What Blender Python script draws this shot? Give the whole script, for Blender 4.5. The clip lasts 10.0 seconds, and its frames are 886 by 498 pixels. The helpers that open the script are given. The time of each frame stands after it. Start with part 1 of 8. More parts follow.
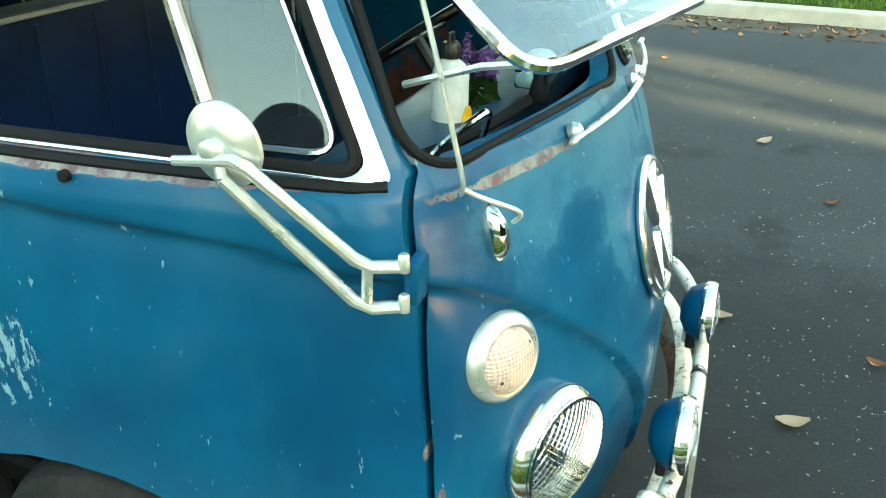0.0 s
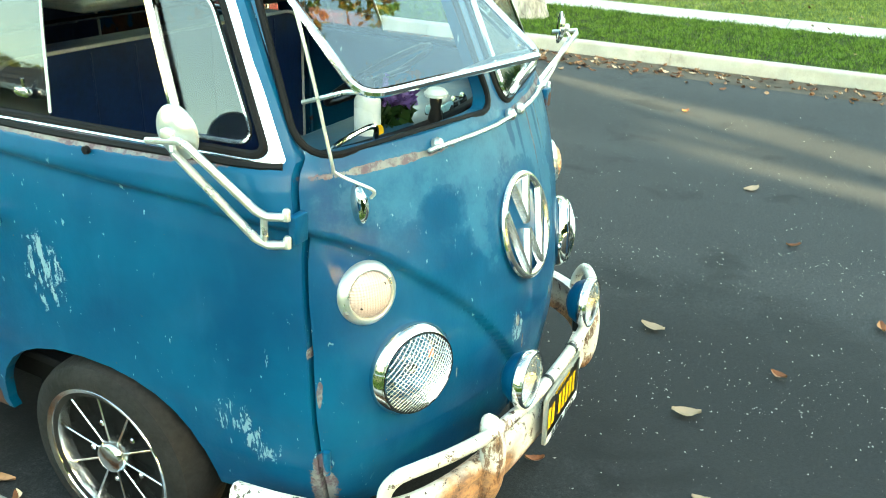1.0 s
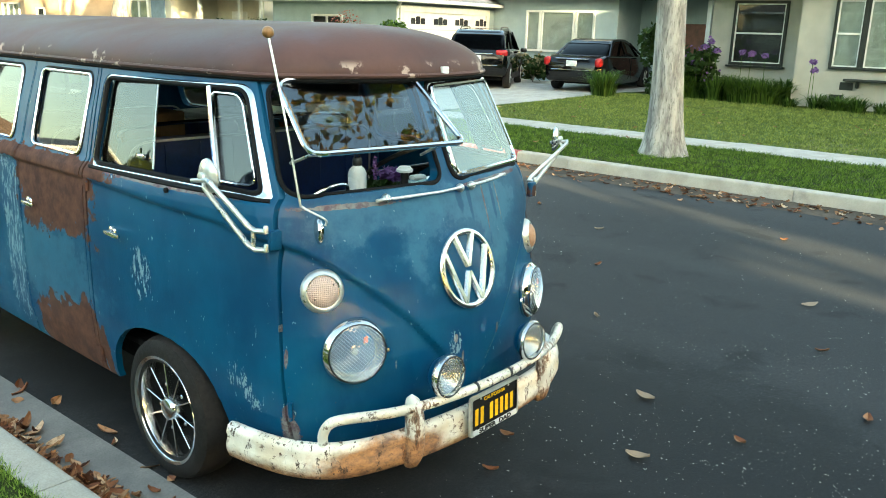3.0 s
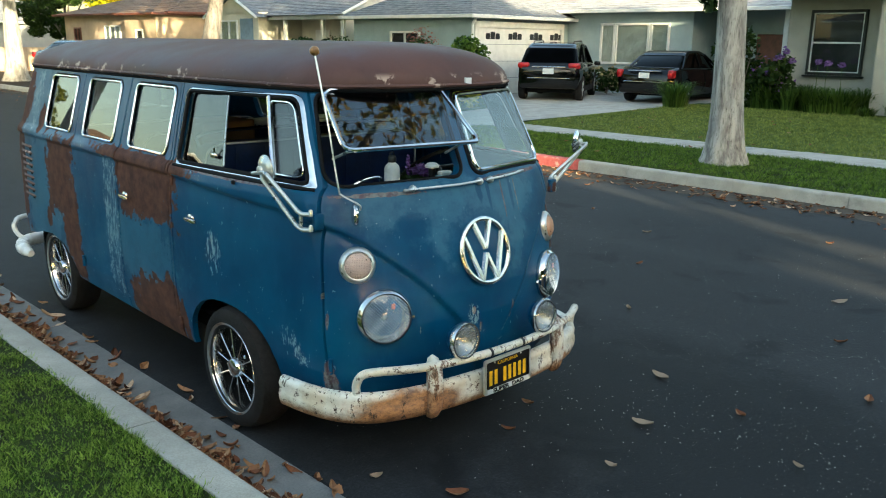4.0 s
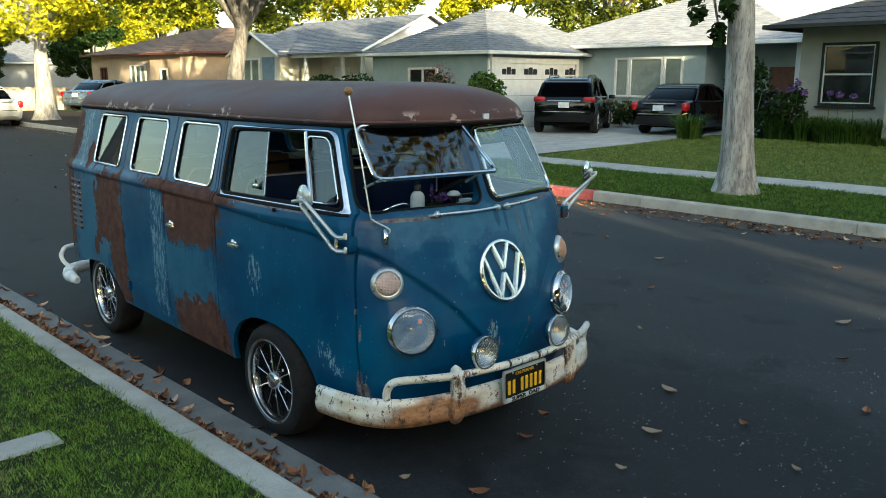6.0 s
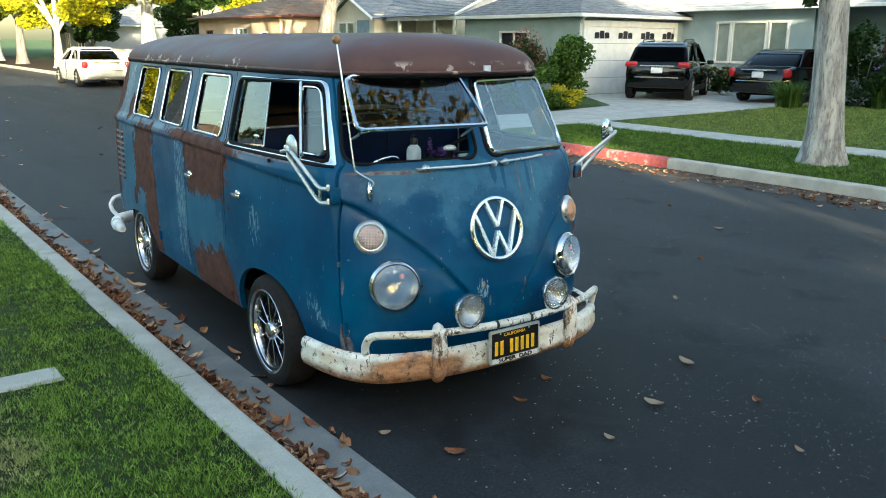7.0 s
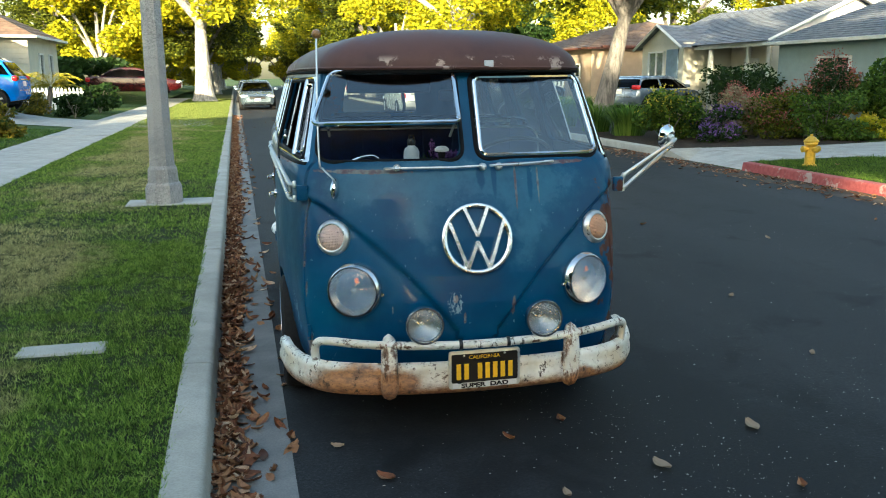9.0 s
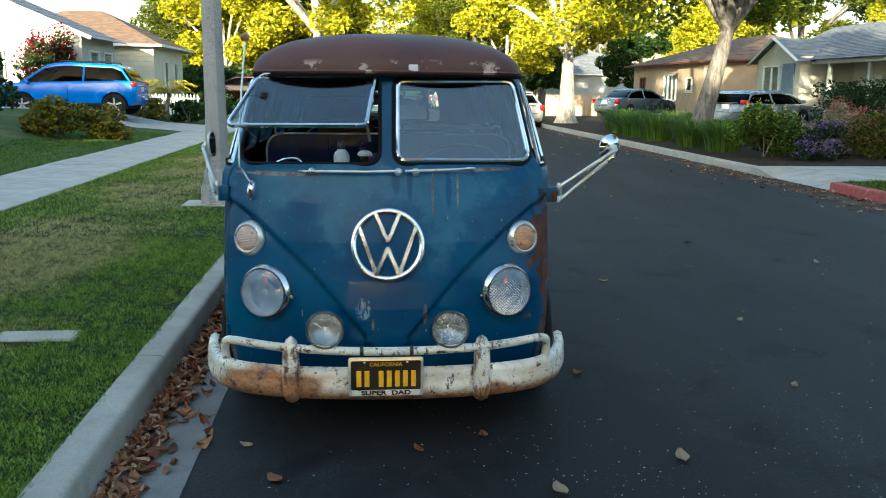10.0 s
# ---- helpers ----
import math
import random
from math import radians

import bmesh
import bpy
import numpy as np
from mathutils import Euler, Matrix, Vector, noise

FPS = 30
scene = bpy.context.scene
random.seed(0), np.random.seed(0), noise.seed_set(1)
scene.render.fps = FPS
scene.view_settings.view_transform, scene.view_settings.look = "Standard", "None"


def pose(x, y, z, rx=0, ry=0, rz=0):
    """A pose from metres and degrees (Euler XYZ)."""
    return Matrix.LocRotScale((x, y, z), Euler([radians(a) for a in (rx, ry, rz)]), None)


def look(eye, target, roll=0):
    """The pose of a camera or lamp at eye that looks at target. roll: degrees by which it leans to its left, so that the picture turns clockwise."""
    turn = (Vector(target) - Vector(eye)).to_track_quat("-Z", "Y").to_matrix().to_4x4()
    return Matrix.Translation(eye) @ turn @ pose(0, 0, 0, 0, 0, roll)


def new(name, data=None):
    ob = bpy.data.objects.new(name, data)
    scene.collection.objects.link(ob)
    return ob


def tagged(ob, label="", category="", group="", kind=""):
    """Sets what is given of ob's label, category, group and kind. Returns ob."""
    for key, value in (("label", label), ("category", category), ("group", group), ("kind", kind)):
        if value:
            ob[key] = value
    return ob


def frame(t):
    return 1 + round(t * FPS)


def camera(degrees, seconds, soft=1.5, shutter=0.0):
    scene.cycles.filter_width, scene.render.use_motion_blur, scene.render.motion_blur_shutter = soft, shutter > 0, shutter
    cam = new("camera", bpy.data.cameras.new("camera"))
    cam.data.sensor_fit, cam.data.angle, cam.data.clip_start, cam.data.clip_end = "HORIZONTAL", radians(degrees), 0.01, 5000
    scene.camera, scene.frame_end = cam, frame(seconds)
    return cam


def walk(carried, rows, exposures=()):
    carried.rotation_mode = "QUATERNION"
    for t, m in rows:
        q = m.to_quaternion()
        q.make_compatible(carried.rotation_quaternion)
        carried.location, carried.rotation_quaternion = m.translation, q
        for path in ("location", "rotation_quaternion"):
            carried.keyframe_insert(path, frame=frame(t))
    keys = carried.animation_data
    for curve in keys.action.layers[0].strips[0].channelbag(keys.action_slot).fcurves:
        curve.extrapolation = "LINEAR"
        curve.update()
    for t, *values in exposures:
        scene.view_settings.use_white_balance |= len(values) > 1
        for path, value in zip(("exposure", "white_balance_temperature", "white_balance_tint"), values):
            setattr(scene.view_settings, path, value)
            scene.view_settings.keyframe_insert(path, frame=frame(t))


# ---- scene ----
# ---- camera ----
cam = camera(56.4, 10.0, soft=0.95, shutter=0.2)
PATH = [
    (0, (-1.685, -0.044, 1.702), (-0.038, 0.635, 0.791), 1.2),
    (0.5, (-1.898, -0.303, 1.787), (-0.268, 0.406, 0.87), 2.7),
    (1, (-2.061, -0.688, 1.839), (-0.453, 0.173, 1.018), 2.6),
    (1.5, (-2.243, -1.02, 1.857), (-0.647, 0.012, 1.233), 1.9),
    (2, (-2.276, -1.312, 1.868), (-0.709, -0.207, 1.3), 2.1),
    (2.2, (-2.269, -1.443, 1.84), (-0.786, -0.218, 1.291), 2.1),
    (3.5, (-2.451, -2.195, 1.836), (-1.069, -0.842, 1.327), 1.5),
    (4, (-2.56, -2.48, 1.851), (-1.279, -1.023, 1.365), 0.8),
    (4.5, (-2.711, -2.6, 1.862), (-1.483, -1.084, 1.421), 0.5),
    (5, (-2.842, -2.656, 1.876), (-1.634, -1.118, 1.455), -0.3),
    (5.5, (-2.88, -2.687, 1.88), (-1.661, -1.159, 1.456), -0.2),
    (5.7, (-2.872, -2.698, 1.883), (-1.603, -1.209, 1.472), -0.1),
    (6.8, (-2.45, -2.946, 1.816), (-1.337, -1.344, 1.373), 0.8),
    (7, (-2.336, -2.991, 1.802), (-1.28, -1.363, 1.316), 0.5),
    (7.5, (-1.962, -3.031, 1.739), (-0.996, -1.347, 1.26), 0.1),
    (8, (-1.547, -3.161, 1.688), (-0.926, -1.314, 1.235), -0.5),
    (8.5, (-1.153, -3.296, 1.642), (-0.752, -1.387, 1.203), -0.7),
    (9, (-0.74, -3.308, 1.619), (-0.404, -1.379, 1.211), -0.3),
    (9.5, (-0.294, -3.368, 1.593), (-0.125, -1.413, 1.204), 0.6),
    (10, (0.151, -3.341, 1.587), (0.208, -1.378, 1.206), 0.5),
]
EXPOSURE = [(0.0, 3.7, 7400, -14), (1.0, 3.97, 7550, -14), (1.5, 3.95, 7550, -10), (2.1, 3.75, 7450, -8), (3.4, 2.75, 6750, -2), (4.0, 2.2, 6400, 0), (4.5, 1.75, 6200, -1), (5.6, 1.85, 6150, 0), (7.0, 2.4, 5950, 0), (7.5, 2.9, 5950, 0), (8.0, 2.35, 6250, 1), (8.5, 2.35, 6150, 1), (9.0, 2.1, 6000, 1), (9.5, 1.58, 5850, 1), (10.0, 1.92, 5700, 0)]
walk(cam, [(t, look(eye, target, roll)) for t, eye, target, roll in PATH], EXPOSURE)

# ---- sky and sun ----
SUN_AZ, SUN_EL = radians(196.5), radians(12.0)   # clockwise from +y, behind the camera
SUN_DIR = Vector((math.sin(SUN_AZ) * math.cos(SUN_EL), math.cos(SUN_AZ) * math.cos(SUN_EL), math.sin(SUN_EL)))
world = bpy.data.worlds.new("sky")
scene.world = world
world.use_nodes = True
wn, wl = world.node_tree.nodes, world.node_tree.links
sky = wn.new("ShaderNodeTexSky")
sky.sky_type = 'NISHITA'
sky.sun_disc = False
sky.sun_elevation = SUN_EL
sky.sun_rotation = SUN_AZ
sky.air_density, sky.dust_density, sky.ozone_density = 1.2, 2.5, 1.0
wn["Background"].inputs["Strength"].default_value = 0.15
wl.new(sky.outputs["Color"], wn["Background"].inputs["Color"])
sun_data = bpy.data.lights.new("sun", 'SUN')
sun_data.energy, sun_data.angle, sun_data.color = 5.0, radians(0.55), (1.0, 0.80, 0.52)
sun = new("sun", sun_data)
sun.matrix_world = look(SUN_DIR * 60, (0, 0, 0))


# ---- material helpers ----
class Nodes:
    """Small shorthand for building a node material."""
    def __init__(self, name):
        self.mat = bpy.data.materials.new(name)
        self.mat.use_nodes = True
        self.nt = self.mat.node_tree
        self.bsdf = self.nt.nodes["Principled BSDF"]
        self.coord = self.nt.nodes.new("ShaderNodeTexCoord").outputs["Object"]

    def link(self, a, b):
        if hasattr(a, "is_linked"):
            self.nt.links.new(a, b)
        else:
            b.default_value = a

    def math(self, op, a, b=0.0, c=0.0):
        n = self.nt.nodes.new("ShaderNodeMath")
        n.operation = op
        for k, v in enumerate((a, b, c)):
            self.link(v, n.inputs[k])
        return n.outputs[0]

    def vec(self, op, a, b=(0, 0, 0)):
        n = self.nt.nodes.new("ShaderNodeVectorMath")
        n.operation = op
        self.link(a, n.inputs[0])
        self.link(b, n.inputs[1])
        return n.outputs["Value"] if op in ("LENGTH", "DOT_PRODUCT", "DISTANCE") else n.outputs[0]

    def noise(self, scale, detail=4.0, rough=0.6, stretch=(1, 1, 1), coord=None, distort=0.0):
        n = self.nt.nodes.new("ShaderNodeTexNoise")
        n.inputs["Scale"].default_value = scale
        n.inputs["Detail"].default_value = detail
        n.inputs["Roughness"].default_value = rough
        n.inputs["Distortion"].default_value = distort
        src = coord or self.coord
        if tuple(stretch) != (1, 1, 1):
            src = self.vec("MULTIPLY", src, stretch)
        self.link(src, n.inputs["Vector"])
        return n.outputs["Fac"]

    def voronoi(self, scale, stretch=(1, 1, 1), feature="F1", out="Distance"):
        n = self.nt.nodes.new("ShaderNodeTexVoronoi")
        n.feature = feature
        n.inputs["Scale"].default_value = scale
        self.link(self.vec("MULTIPLY", self.coord, stretch), n.inputs["Vector"])
        return n.outputs[out]

    def ramp(self, fac, lo, hi, a=0.0, b=1.0):
        n = self.nt.nodes.new("ShaderNodeMapRange")
        n.interpolation_type = 'SMOOTHSTEP'
        self.link(fac, n.inputs["Value"])
        for k, v in (("From Min", lo), ("From Max", hi), ("To Min", a), ("To Max", b)):
            self.link(v, n.inputs[k])
        return n.outputs["Result"]

    def mix(self, fac, a, b):
        n = self.nt.nodes.new("ShaderNodeMix")
        n.data_type = 'RGBA'
        self.link(fac, n.inputs[0])
        self.link(a if hasattr(a, "is_linked") else (*a, 1), n.inputs[6])
        self.link(b if hasattr(b, "is_linked") else (*b, 1), n.inputs[7])
        return n.outputs[2]

    def rnd(self):
        return self.nt.nodes.new("ShaderNodeObjectInfo").outputs["Random"]

    def island(self):
        return self.nt.nodes.new("ShaderNodeNewGeometry").outputs["Random Per Island"]

    def bump(self, height, strength=0.3, dist=0.01):
        n = self.nt.nodes.new("ShaderNodeBump")
        n.inputs["Strength"].default_value = strength
        n.inputs["Distance"].default_value = dist
        self.link(height, n.inputs["Height"])
        self.nt.links.new(n.outputs[0], self.bsdf.inputs["Normal"])

    def done(self, color, rough=0.5, metal=0.0, **more):
        b = self.bsdf
        self.link(color if hasattr(color, "is_linked") else (*color, 1), b.inputs["Base Color"])
        self.link(rough, b.inputs["Roughness"])
        self.link(metal, b.inputs["Metallic"])
        for k, v in more.items():
            self.link(v, b.inputs[k.replace("_", " ")])
        return self.mat


def simple(name, color, rough=0.5, metal=0.0, vary=0.15, scale=6.0, bump=0.0, fine=60.0):
    """A surface of one colour with stains at two scales and a little grain."""
    n = Nodes(name)
    big, small = n.noise(scale, 3), n.noise(fine, 4)
    f = n.math("ADD", n.math("MULTIPLY", big, 0.65), n.math("MULTIPLY", small, 0.35))
    dark = tuple(c * (1 - 2 * vary) for c in color)
    light = tuple(min(1.0, c * (1 + 1.2 * vary)) for c in color)
    col = n.mix(n.ramp(f, 0.3, 0.7), dark, light)
    if bump:
        n.bump(small, bump, 0.01)
    return n.done(col, n.ramp(big, 0.2, 0.8, max(0.02, rough - 0.08), min(1, rough + 0.08)), metal, Specular_IOR_Level=0.5 if rough < 0.5 else 0.16)


def glass_pane(name, tint=(0.9, 0.95, 0.95), ior=1.5):
    n = Nodes(name)
    nodes, links = n.nt.nodes, n.nt.links
    clear, gloss, mixer, weight = (nodes.new("ShaderNode" + k) for k in ("BsdfTransparent", "BsdfGlossy", "MixShader", "LayerWeight"))
    clear.inputs["Color"].default_value = (*tint, 1)
    gloss.inputs["Roughness"].default_value = 0.015
    weight.inputs["Blend"].default_value = 0.5
    f0 = ((ior - 1) / (ior + 1)) ** 2
    schlick = n.math("MULTIPLY_ADD", n.math("POWER", weight.outputs["Facing"], 5.0), 1.0 - f0, f0)
    links.new(n.math("ADD", schlick, n.ramp(n.noise(9, 5), 0.55, 0.8, 0.0, 0.02)), mixer.inputs[0])
    links.new(clear.outputs[0], mixer.inputs[1])
    links.new(gloss.outputs[0], mixer.inputs[2])
    links.new(mixer.outputs[0], nodes["Material Output"].inputs["Surface"])
    nodes.remove(n.bsdf)
    return n.mat


# ---- mesh helpers ----
class Shape:
    """Collects vertices and faces; link() or part() turns them into an object."""
    def __init__(self):
        self.v, self.f = [], []

    def add(self, verts, faces, m=None):
        o = len(self.v)
        self.v += [tuple(m @ Vector(p)) if m else tuple(p) for p in verts]
        self.f += [tuple(i + o for i in q) for q in faces]
        return self

    def box(self, c, s, bevel=0.0, m=None, seg=1):
        x, y, z = (d / 2 for d in s)
        b = min(bevel, x * 0.98, y * 0.98, z * 0.98)
        if b <= 0:
            pts = [(c[0] + i * x, c[1] + j * y, c[2] + k * z) for i in (-1, 1) for j in (-1, 1) for k in (-1, 1)]
            return self.add(pts, [(0, 1, 3, 2), (4, 6, 7, 5), (0, 4, 5, 1), (2, 3, 7, 6), (0, 2, 6, 4), (1, 5, 7, 3)], m)
        bm = bmesh.new()
        bmesh.ops.create_cube(bm, size=1, matrix=Matrix.Translation(c) @ Matrix.Diagonal((*s, 1)))
        bmesh.ops.bevel(bm, geom=bm.edges[:], offset=b, segments=seg, affect='EDGES', profile=0.5)
        bm.verts.index_update()
        pts, fs = [tuple(q.co) for q in bm.verts], [tuple(q.index for q in fc.verts) for fc in bm.faces]
        bm.free()
        return self.add(pts, fs, m)

    def rings(self, rings, close=True, caps=(False, False), m=None):
        """Joins rings of equally many points into a skin."""
        n, o = len(rings[0]), 0
        pts = [p for r in rings for p in r]
        fs = []
        for a in range(len(rings) - 1):
            for k in range(n if close else n - 1):
                k2 = (k + 1) % n
                fs.append((a * n + k, a * n + k2, (a + 1) * n + k2, (a + 1) * n + k))
        if caps[0]:
            fs.append(tuple(range(n - 1, -1, -1)))
        if caps[1]:
            fs.append(tuple((len(rings) - 1) * n + k for k in range(n)))
        return self.add(pts, fs, m)

    def lathe(self, profile, n=32, m=None, caps=(False, False)):
        """Turns (radius, height) pairs round z."""
        return self.rings([[(r * math.cos(2 * math.pi * k / n), r * math.sin(2 * math.pi * k / n), h) for k in range(n)] for r, h in profile], True, caps, m)

    def tube(self, path, radius, n=10, caps=True, m=None, closed=False):
        pts = [Vector(p) for p in path]
        rs = [float(q) for q in radius] if hasattr(radius, "__len__") else [radius] * len(pts)
        rings, up = [], None
        for i, p in enumerate(pts):
            a, b = (pts[i - 1], pts[(i + 1) % len(pts)]) if closed else (pts[max(i - 1, 0)], pts[min(i + 1, len(pts) - 1)])
            t = (b - a).normalized()
            if up is None:
                up = Vector((0, 0, 1)) if abs(t.z) < 0.9 else Vector((0, 1, 0))
            s = t.cross(up).normalized()
            up = s.cross(t).normalized()
            rings.append([tuple(p + rs[i] * (math.cos(2 * math.pi * k / n) * s + math.sin(2 * math.pi * k / n) * up)) for k in range(n)])
        if closed:
            rings.append(rings[0])
        return self.rings(rings, True, (caps and not closed, caps and not closed), m)

    def prism(self, poly, a, b, axis="x", m=None):
        """Extrudes a polygon of two coordinates along the third axis from a to b."""
        def put(p, d):
            return {"x": (d, p[0], p[1]), "y": (p[0], d, p[1]), "z": (p[0], p[1], d)}[axis]
        n = len(poly)
        pts = [put(p, a) for p in poly] + [put(p, b) for p in poly]
        fs = [tuple(range(n)), tuple(range(2 * n - 1, n - 1, -1))]
        fs += [(k, n + k, n + (k + 1) % n, (k + 1) % n) for k in range(n)]
        return self.add(pts, fs, m)

    def mesh(self, name, smooth=35.0, fix=True, weld=False):
        me = bpy.data.meshes.new(name)
        me.from_pydata(self.v, [], self.f)
        if fix or weld:
            bm = bmesh.new()
            bm.from_mesh(me)
            if weld:
                bmesh.ops.remove_doubles(bm, verts=bm.verts[:], dist=0.0005)
            bmesh.ops.recalc_face_normals(bm, faces=bm.faces[:])
            bm.to_mesh(me)
            bm.free()
        if smooth:
            me.shade_smooth()
            me.set_sharp_from_angle(angle=radians(smooth))
        me.update()
        return me


def link(name, shape, material, label="", category="", group="", kind="", at=None, smooth=35.0, fix=True):
    """A top-level thing of one mesh."""
    me = shape if hasattr(shape, "polygons") else shape.mesh(name, smooth, fix)
    if not me.materials:
        me.materials.append(material)
    ob = new(name, me)
    if at is not None:
        ob.matrix_world = at
    return tagged(ob, label, category, group, kind)


def root(name, label, category, group="", kind="", at=None):
    """An empty at a thing's base, to parent its parts."""
    ob = new(name)
    ob.empty_display_size = 0.1
    if at is not None:
        ob.matrix_world = at
    return tagged(ob, label, category, group, kind)


def part(name, shape, material, parent, label="", smooth=35.0, at=None, fix=True):
    ob = link(name, shape, material, label, smooth=smooth, fix=fix)
    ob.parent = parent
    if at is not None:
        ob.matrix_local = at
    return ob


def spline(points, per=8, closed=False):
    """Points of a smooth curve through the given ones."""
    p = [Vector(q) for q in points]
    n, out = len(p), []
    for i in range(n if closed else n - 1):
        g = (lambda k: p[k % n]) if closed else (lambda k: p[max(0, min(n - 1, k))])
        a, b, c, d = g(i - 1), g(i), g(i + 1), g(i + 2)
        for k in range(per):
            t = k / per
            out.append(0.5 * (2 * b + (c - a) * t + (2 * a - 5 * b + 4 * c - d) * t * t + (3 * b - a - 3 * c + d) * t ** 3))
    if not closed:
        out.append(p[-1])
    return out


def rounded(poly, r, seg=6):
    """A polygon of two coordinates with its corners rounded; r may be one radius or one a corner."""
    out, n = [], len(poly)
    for i in range(n):
        p, a, b = Vector(poly[i]), Vector(poly[i - 1]), Vector(poly[(i + 1) % n])
        q = r[i] if hasattr(r, "__len__") else r
        u, w = (a - p).normalized(), (b - p).normalized()
        q = min(q, (a - p).length * 0.49, (b - p).length * 0.49)
        s, e = p + u * q, p + w * q
        for k in range(seg + 1):
            t = k / seg
            out.append(tuple((1 - t) ** 2 * s + 2 * t * (1 - t) * p + t * t * e))
    return out


def inset(poly, d):
    """A polygon moved inward by d (outward if negative), by its edge normals."""
    n, out = len(poly), []
    area = sum(poly[i][0] * poly[(i + 1) % n][1] - poly[(i + 1) % n][0] * poly[i][1] for i in range(n))
    s = 1 if area > 0 else -1
    for i in range(n):
        a, p, b = Vector(poly[i - 1]), Vector(poly[i]), Vector(poly[(i + 1) % n])
        e1, e2 = (p - a), (b - p)
        n1, n2 = Vector((-e1.y, e1.x)) * s, Vector((-e2.y, e2.x)) * s
        nn = (n1.normalized() if n1.length > 1e-9 else Vector((0, 0))) + (n2.normalized() if n2.length > 1e-9 else Vector((0, 0)))
        out.append(tuple(p + (nn.normalized() * d if nn.length > 1e-9 else nn)))
    return out


def boolean(ob, cutters, op='DIFFERENCE'):
    """Cuts the shapes out of ob and bakes the result into its mesh."""
    made = []
    for sh in cutters:
        c = new("cutter", sh.mesh("cutter", 0))
        made.append(c)
        mod = ob.modifiers.new("cut", 'BOOLEAN')
        mod.object, mod.operation, mod.solver = c, op, 'EXACT'
    bpy.context.view_layer.update()
    me = bpy.data.meshes.new_from_object(ob.evaluated_get(bpy.context.evaluated_depsgraph_get()))
    ob.modifiers.clear()
    ob.data = me
    for c in made:
        data = c.data
        bpy.data.objects.remove(c)
        bpy.data.meshes.remove(data)
    return ob


# ---- materials ----
def patch_mask(n, patches, wobble, amount, soft=0.05):
    """A mask, 1 inside any of the soft-edged patches (centre, half-size, box or round), with a ragged outline."""
    total = None
    for c, r, boxy in patches:
        d = n.vec("MULTIPLY", n.vec("SUBTRACT", n.coord, c), tuple(1.0 / q for q in r))
        if boxy:
            sep = n.nt.nodes.new("ShaderNodeSeparateXYZ")
            n.link(n.vec("ABSOLUTE", d), sep.inputs[0])
            d = n.math("MAXIMUM", sep.outputs[0], n.math("MAXIMUM", sep.outputs[1], sep.outputs[2]))
        else:
            d = n.vec("LENGTH", d)
        e = n.math("ADD", d, n.math("MULTIPLY", n.math("SUBTRACT", wobble, 0.5), amount))
        m = n.ramp(e, 1.0 - soft, 1.0 + soft, 1.0, 0.0)
        total = m if total is None else n.math("MAXIMUM", total, m)
    return total


RUST_PATCHES = [
    ((-0.85, 1.88, 1.08), (0.3, 0.34, 0.17), True), ((-0.85, 1.84, 0.42), (0.3, 0.32, 0.17), False),
    ((-0.85, 1.62, 0.40), (0.3, 0.09, 0.26), False), ((-0.85, 1.50, 0.40), (0.2, 0.03, 0.15), False),
    ((-0.85, 3.17, 0.98), (0.3, 0.24, 0.26), True), ((-0.85, 3.03, 0.66), (0.3, 0.15, 0.30), False),
    ((-0.85, 2.98, 0.45), (0.3, 0.10, 0.16), False), ((-0.8, 4.22, 0.90), (0.6, 0.20, 0.9), False), ((-0.8, 3.98, 1.0), (0.3, 0.10, 0.5), False),
    ((-0.7, 3.98, 1.43), (0.35, 0.15, 0.20), False), ((-0.8, 3.56, 1.32), (0.2, 0.06, 0.10), False), ((-0.85, 3.45, 0.66), (0.2, 0.05, 0.07), False),
    ((-0.84, 2.0, 1.225), (0.2, 0.62, 0.03), True), ((0.86, 0.75, 0.70), (0.2, 0.42, 0.36), True),
    ((0.86, 2.4, 0.8), (0.3, 0.7, 0.4), False),
]
SPOT_PATCHES = [
    ((-0.45, 0.40, 1.213), (0.22, 0.2, 0.011), False), ((0.30, 0.36, 1.235), (0.25, 0.2, 0.010), False),
    ((-0.10, 0.15, 0.67), (0.014, 0.08, 0.02), False), ((-0.06, 0.15, 0.58), (0.007, 0.08, 0.03), False),
    ((0.20, 0.28, 1.13), (0.006, 0.1, 0.11), False), ((0.165, 0.2, 0.63), (0.010, 0.12, 0.06), False),
    ((-0.37, 0.25, 0.62), (0.006, 0.1, 0.030), False), ((-0.73, 0.365, 0.69), (0.05, 0.006, 0.035), False), ((-0.73, 0.39, 0.80), (0.05, 0.005, 0.015), False),
    ((-0.72, 0.37, 0.40), (0.06, 0.03, 0.10), False), ((-0.80, 1.0, 1.235), (0.1, 0.42, 0.012), False),
    ((0.31, 0.3, 1.14), (0.006, 0.1, 0.09), False),
]
FADED_PATCHES = [
    ((-0.06, 0.25, 1.13), (0.60, 0.25, 0.12), False), ((0.20, 0.22, 1.00), (0.13, 0.2, 0.20), False),
    ((-0.42, 0.3, 1.16), (0.26, 0.25, 0.07), False), ((-0.19, 0.2, 0.99), (0.075, 0.2, 0.13), False), ((-0.02, 0.2, 1.08), (0.10, 0.2, 0.10), False),
    ((-0.85, 1.95, 0.72), (0.3, 0.42, 0.20), False), ((-0.85, 3.50, 0.80), (0.3, 0.40, 0.42), False), ((-0.75, 3.75, 1.45), (0.3, 0.22, 0.25), False),
]
